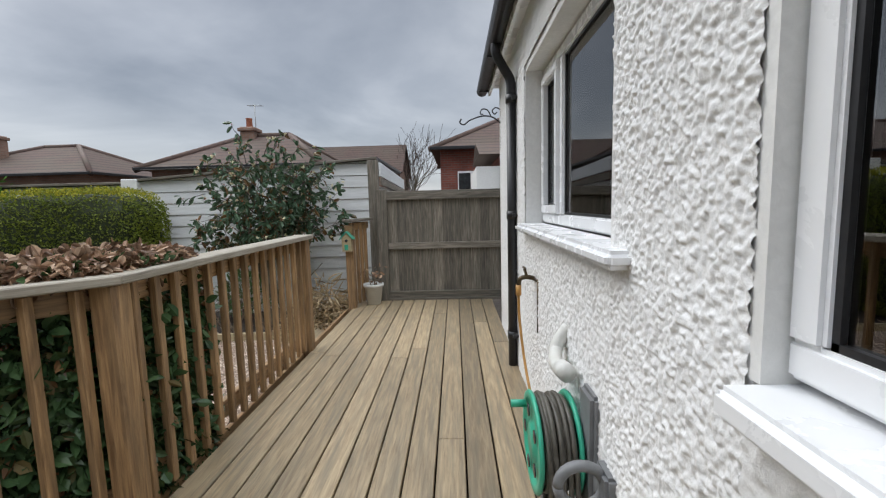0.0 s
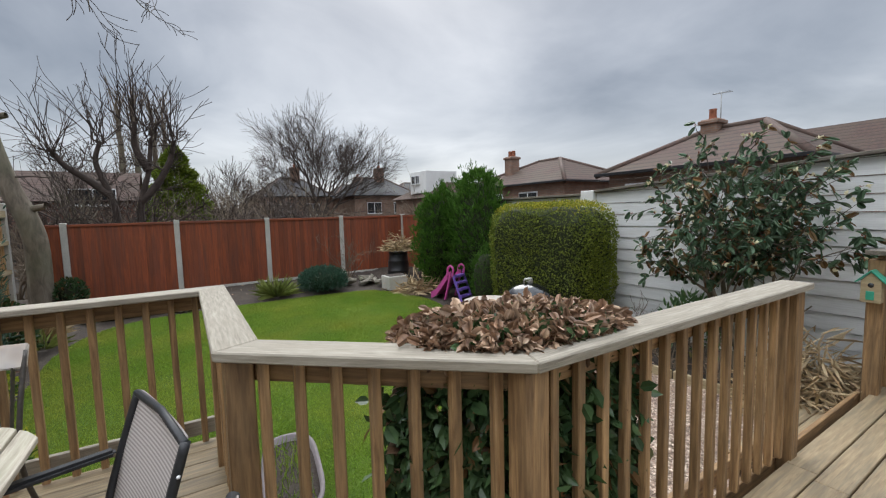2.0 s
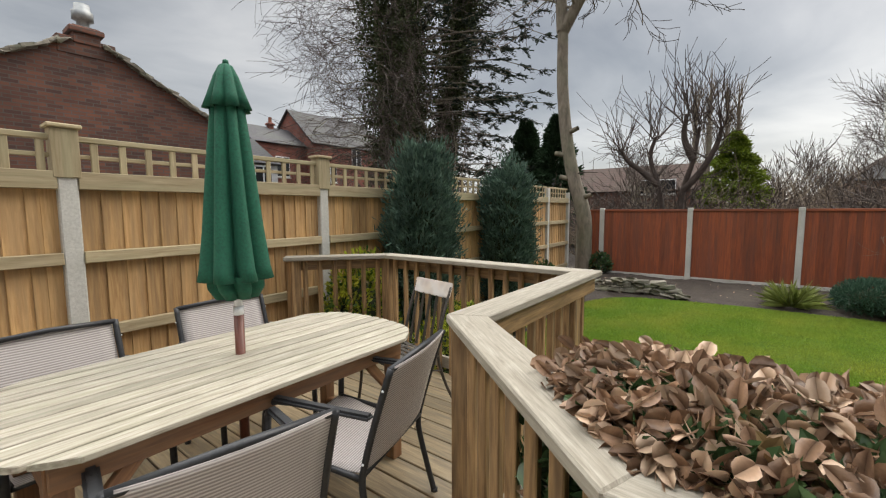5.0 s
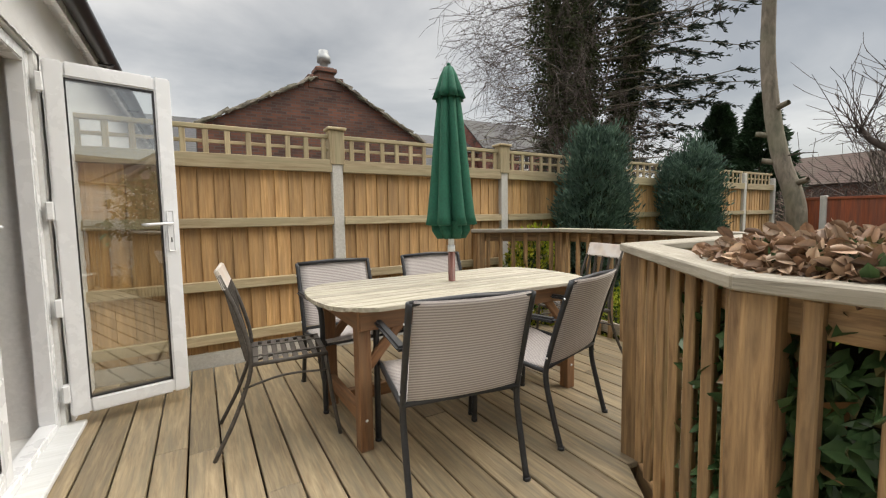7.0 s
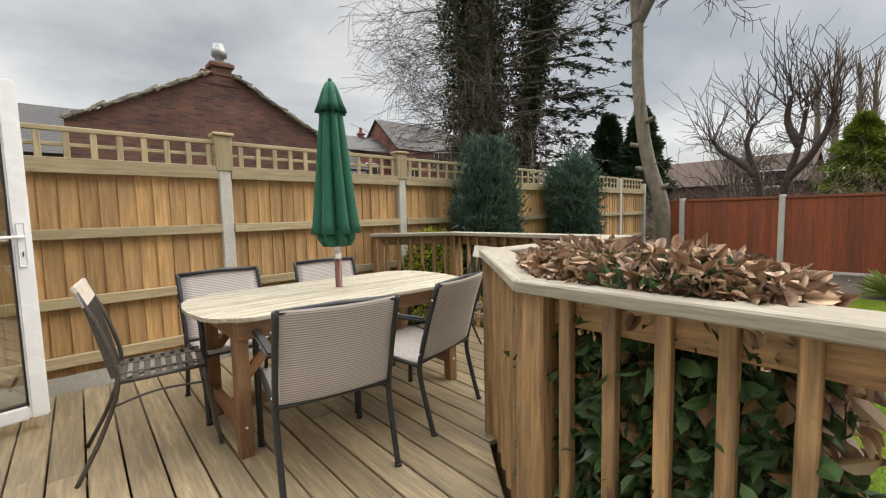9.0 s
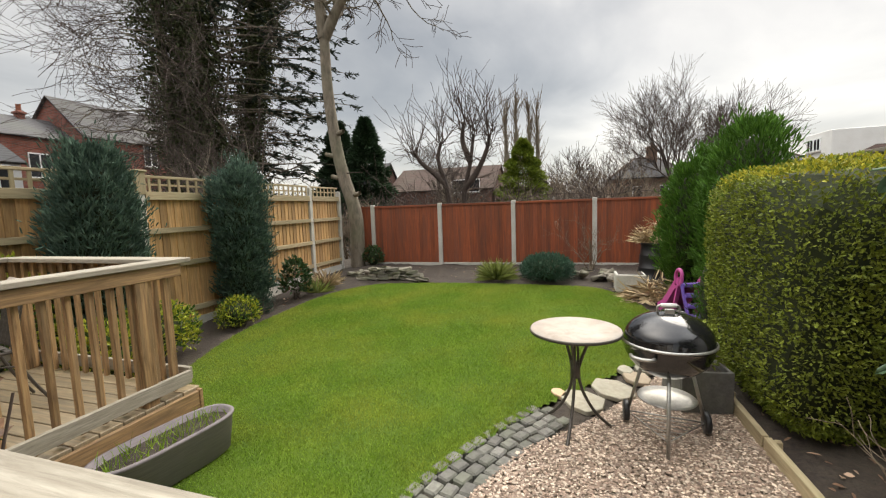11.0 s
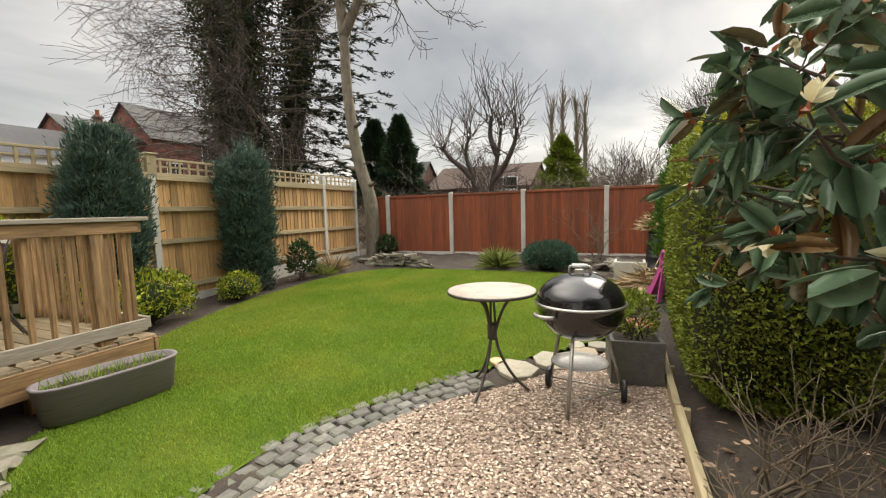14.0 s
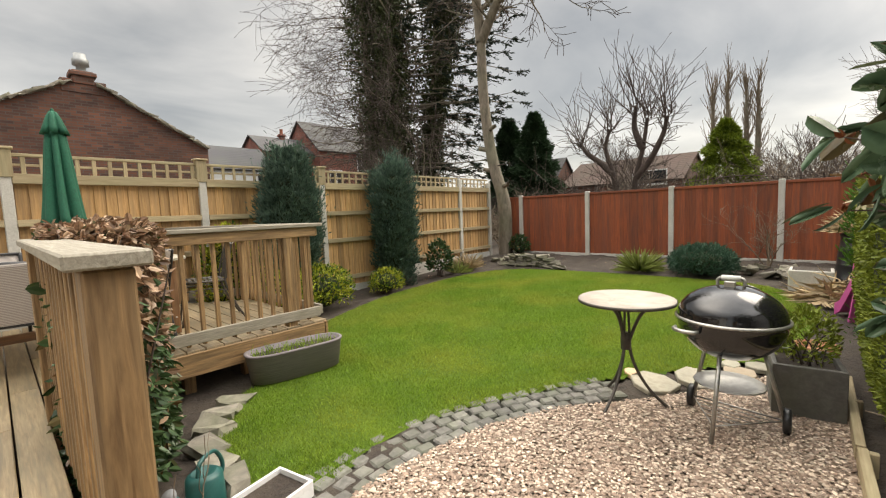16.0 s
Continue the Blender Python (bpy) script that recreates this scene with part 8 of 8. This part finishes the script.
for (sx, sy), hgt, rad, lean in stems:
    line = smooth_line([(sx, sy, 0), (sx + lean[0] * 2, sy + lean[1] * 2, hgt * 0.35), (sx + lean[0] * 4 + r.normal() * 0.2, sy + lean[1] * 4, hgt * 0.7), (sx + lean[0] * 6, sy + lean[1] * 6, hgt)], 6)
    limbs.append((line, [rad * (1 - 0.75 * i / len(line)) for i in range(len(line))]))
    for i, q in enumerate(line[2:]):
        m = 620
        a = r.uniform(0, 2 * np.pi, m)
        q2 = r.uniform(0.3, 1.0, m) * rad * (2.4 + 1.5 * r.random())
        IP.append(np.stack([q.x + q2 * np.cos(a), q.y + q2 * np.sin(a), q.z + r.uniform(-0.6, 0.6, m)], 1))
NP, ND = [], []
for k in range(90):
    z = 3.2 + 12.5 * r.random()
    s = 1 if r.random() < 0.72 else -1
    b = Vector((0.1 + r.normal() * 0.4, r.normal() * 0.4, z))
    w = Vector((-0.66 * s, 0.75 * s, 0)) + Vector((r.normal() * 0.35, r.normal() * 0.35, 0.05))
    ln = (6.4 if s > 0 else 4.2) * r.uniform(0.6, 1.1) * (1.05 - 0.4 * abs(z - 6.5) / 10)
    pts = [b + w.normalized() * ln * t + Vector((0, 0, 0.35 * t - 0.9 * t * t * r.uniform(0.5, 1.3))) for t in np.linspace(0, 1, 7)]
    limbs.append((pts, [0.05 * (1 - 0.8 * i / 7) for i in range(7)]))
    for j in range(1, 7):
        for q in range(3):
            u = (pts[j] - pts[j - 1]).normalized()
            e = pts[j] + u * 0.25 + Vector((r.normal() * 0.35, r.normal() * 0.35, -0.28 * r.random()))
            twigs.append(([pts[j], pts[j].lerp(e, 0.5) + Vector((0, 0, 0.05)), e], [0.012, 0.009, 0.006]))
            if s > 0 and z > 3.5 and j > 2:
                for h in range(16):
                    p = pts[j].lerp(e, r.random())
                    NP.append(tuple(p))
                    ND.append((u.x + r.normal() * 0.6, u.y + r.normal() * 0.6, -0.1 + r.normal() * 0.25))
for k in range(42):
    b = Vector((-0.9 + r.normal() * 0.4, 0.7 + r.normal() * 0.4, r.uniform(1.5, 12.0)))
    w = Vector((0.62 * 1.0 + r.normal() * 0.3, -0.78 + r.normal() * 0.3, 0.55 + r.normal() * 0.3)) if k % 3 else Vector((r.normal(), r.normal(), 0.5))
    branch_out(b, w, r.uniform(2.6, 5.2), 0.05, 3, r, limbs, twigs, 0.55, 4, 0.62, 0.12, -0.02, 2)
for k in range(60):
    b = Vector((r.normal() * 1.0, r.normal() * 1.0, r.uniform(0.5, 6.0)))
    branch_out(b, Vector((r.normal(), r.normal(), r.normal() * 0.6)), r.uniform(0.8, 1.8), 0.03, 2, r, limbs, twigs, 0.6, 4, 0.6, 0.2, -0.05, 3)
limbs_part("branch_frame", limbs, M_BARK, big, 6)
limbs_part("twig_growth", twigs, M_TWIG, big, 3, least=0.008)
IP = np.concatenate(IP)
leaves_part("ivy", IP, r.normal(size=IP.shape) + (0, 0, -0.2), r.uniform(0.08, 0.17, len(IP)), r.uniform(0.07, 0.13, len(IP)), M_IVY, big, "dense dark ivy")
NP, ND = np.array(NP), np.array(ND)
leaves_part("needle_foliage", NP, ND, r.uniform(0.14, 0.30, len(NP)), r.uniform(0.04, 0.07, len(NP)), M_BOUGH, big, "drooping dark needle boughs", curl=0.2)


def spire(name, at, height, width, material, n, label, seed):
    rr = np.random.default_rng(seed)
    c = root(name, at, label, "conifer")
    t = rr.random(n) ** 0.75
    a = rr.uniform(0, 2 * np.pi, n)
    z = height * t
    tier = 0.8 + 0.2 * np.sin(z / height * 40 + a * 2)
    rad = width * (1 - t) ** 0.75 * tier * rr.uniform(0.55, 1.0, n)
    P = np.stack([rad * np.cos(a), rad * np.sin(a), z], 1)
    D = np.stack([np.cos(a), np.sin(a), 0.15 + 0.3 * rr.normal(size=n)], 1) + rr.normal(size=(n, 3)) * 0.3
    s = height / 6
    leaves_part("needle_foliage", P, D, rr.uniform(0.18, 0.38, n) * s, rr.uniform(0.05, 0.1, n) * s, material, c, curl=0.2)
    tube_part("trunk", [(0, 0, -0.3), (0, 0, height * 0.95)], [0.12, 0.02], M_BARK, c)


M_SPIRE = leafmat("dark_green_conifer", (0.040, 0.080, 0.034), (0.018, 0.040, 0.017), 0.7, None, 0.3, 0.1)
M_LIME = leafmat("yellow_green_conifer", (0.20, 0.25, 0.026), (0.08, 0.125, 0.014), 0.7, None, 0.4, 0.15)
spire("dark_spruce", (-20.5, -6.35, -0.3), 6.2, 2.2, M_SPIRE, 12000, "dark green pointed conifer beyond the fence", 1101)
spire("dark_spruce", (-20.0, -4.5, -0.3), 6.1, 2.1, M_SPIRE, 12000, "dark green pointed conifer beyond the fence", 1102)
spire("lime_conifer", (-30.0, 2.2, -0.3), 6.0, 3.0, M_LIME, 12000, "yellow-green pointed conifer beyond the fence", 1103)
for k, (x, y, h) in enumerate([(-54, -2.6, 15.0), (-54, -1.3, 15.6), (-55, 0.2, 14.6), (-55, 1.2, 15.2)]):
    rr = np.random.default_rng(1200 + k)
    t = root("poplar", (x, y, -0.4), "tall narrow bare poplar far beyond the fence", "tree", "poplar row")
    limbs, twigs = [([Vector((0, 0, 0)), Vector((0, 0.1, h * 0.6)), Vector((0, 0, h * 0.9))], [0.35, 0.25, 0.08])], []
    for j in range(60):
        z = rr.uniform(0.25, 0.9) * h
        branch_out(Vector((0, 0, z)), Vector((rr.normal() * 0.22, rr.normal() * 0.22, 1)), rr.uniform(1.2, 2.6), 0.06, 1, rr, limbs, twigs, 0.28, 3, 0.6, 0.05, 0.06, 2)
    limbs_part("trunk", limbs, M_BARK, t, 5)
    limbs_part("whip_growth", twigs, M_TWIG_PALE, t, 3, least=0.022)


def thicket(x0, x1, y0, y1, n, lo, hi, seed, material, name="thicket", leafy=0.0, label="tangle of bare brown bushes beyond the fence"):
    rr = np.random.default_rng(seed)
    limbs, twigs = [], []
    for k in range(n):
        p = (rr.uniform(x0, x1), rr.uniform(y0, y1), -0.3)
        h = rr.uniform(lo, hi)
        for j in range(4):
            branch_out(p, Vector((rr.normal() * 0.4, rr.normal() * 0.4, 1)), h * rr.uniform(0.45, 0.7), 0.02 * h, 2, rr, limbs, twigs, 0.6, 4, 0.62, 0.14, 0.02, 5)
    v, f = [], []
    for pts, rad in twigs:
        tube(pts[::2] + [pts[-1]], [max(q, 0.008) for q in rad[::2] + [rad[-1]]], 3, v, f, cap=False)
    tagged(part(name, np_mesh(name, v, f, True), material), label, "bushes", kind="stuff")


thicket(-24, -14, -9, 7, 46, 2.0, 3.4, 1301, M_TWIG)
thicket(-34, -24, -8, 20, 46, 2.4, 4.6, 1302, M_TWIG_PALE)
thicket(-60, -40, -6, 34, 40, 3.5, 6.5, 1303, M_TWIG)
thicket(-14.5, -12.4, -8, 6.5, 40, 1.2, 2.1, 1304, M_TWIG_PALE)
thicket(-12.5, -8.5, -9.5, -3.5, 10, 2.0, 3.6, 1305, M_TWIG)
bare_tree("bare_tree", (-24.5, -1.6, -0.3), 6.0, 0.14, "bare spreading tree beyond the red fence", 1401, 4, 4, 0.55, trunk=0.25, twig_r=0.009)
bare_tree("bare_tree", (-13.2, -6.6, -0.3), 6.5, 0.16, "bare leaning tree beside the ivy-clad tree", 1402, 4, 4, 0.6, trunk=0.22, twig_r=0.008, splay=0.6)
bare_tree("bare_tree", (-36.0, 5.5, -0.3), 6.8, 0.15, "bare rounded bush-like tree far beyond the fence", 1403, 5, 4, 0.55, trunk=0.15, twig_r=0.011, splay=0.6)
bare_tree("bare_tree", (-2.2, 26.0, -0.3), 6.0, 0.15, "bare tree between the houses", 1404, 4, 4, 0.55, trunk=0.2, twig_r=0.009)

# far leafy bank on the horizon
r = np.random.default_rng(1500)
n = 9000
a = np.radians(r.uniform(-20, 200, n))
dist = r.uniform(62, 85, n)
P = np.stack([-np.sin(a) * dist, np.cos(a) * dist, r.random(n) * (2.6 + 2.2 * np.sin(a * 9) ** 2) * 1.0 - 0.3], 1)
V, F = leaf_arrays(P, r.normal(size=P.shape), r.uniform(0.6, 1.6, n), r.uniform(0.4, 1.0, n), 0.3, 0.1, r)
tagged(part("far_woods", np_mesh("far_woods", V, F), M_TWIG), "far dark line of winter trees on the horizon", "woods", kind="stuff")
# coping line of cut branches on the red fence
wire = root("drooping_cable", (0, 0, 0), "thin dark cable sagging along the red fence top", "cable")
tube_part("cable", smooth_line([(-10.98, 7.6, 1.47), (-10.97, 6.9, 1.56), (-10.95, 6.1, 1.49), (-10.93, 5.2, 1.57), (-10.9, 4.2, 1.49)], 6), 0.008, M_TWIG, wire, sides=5)
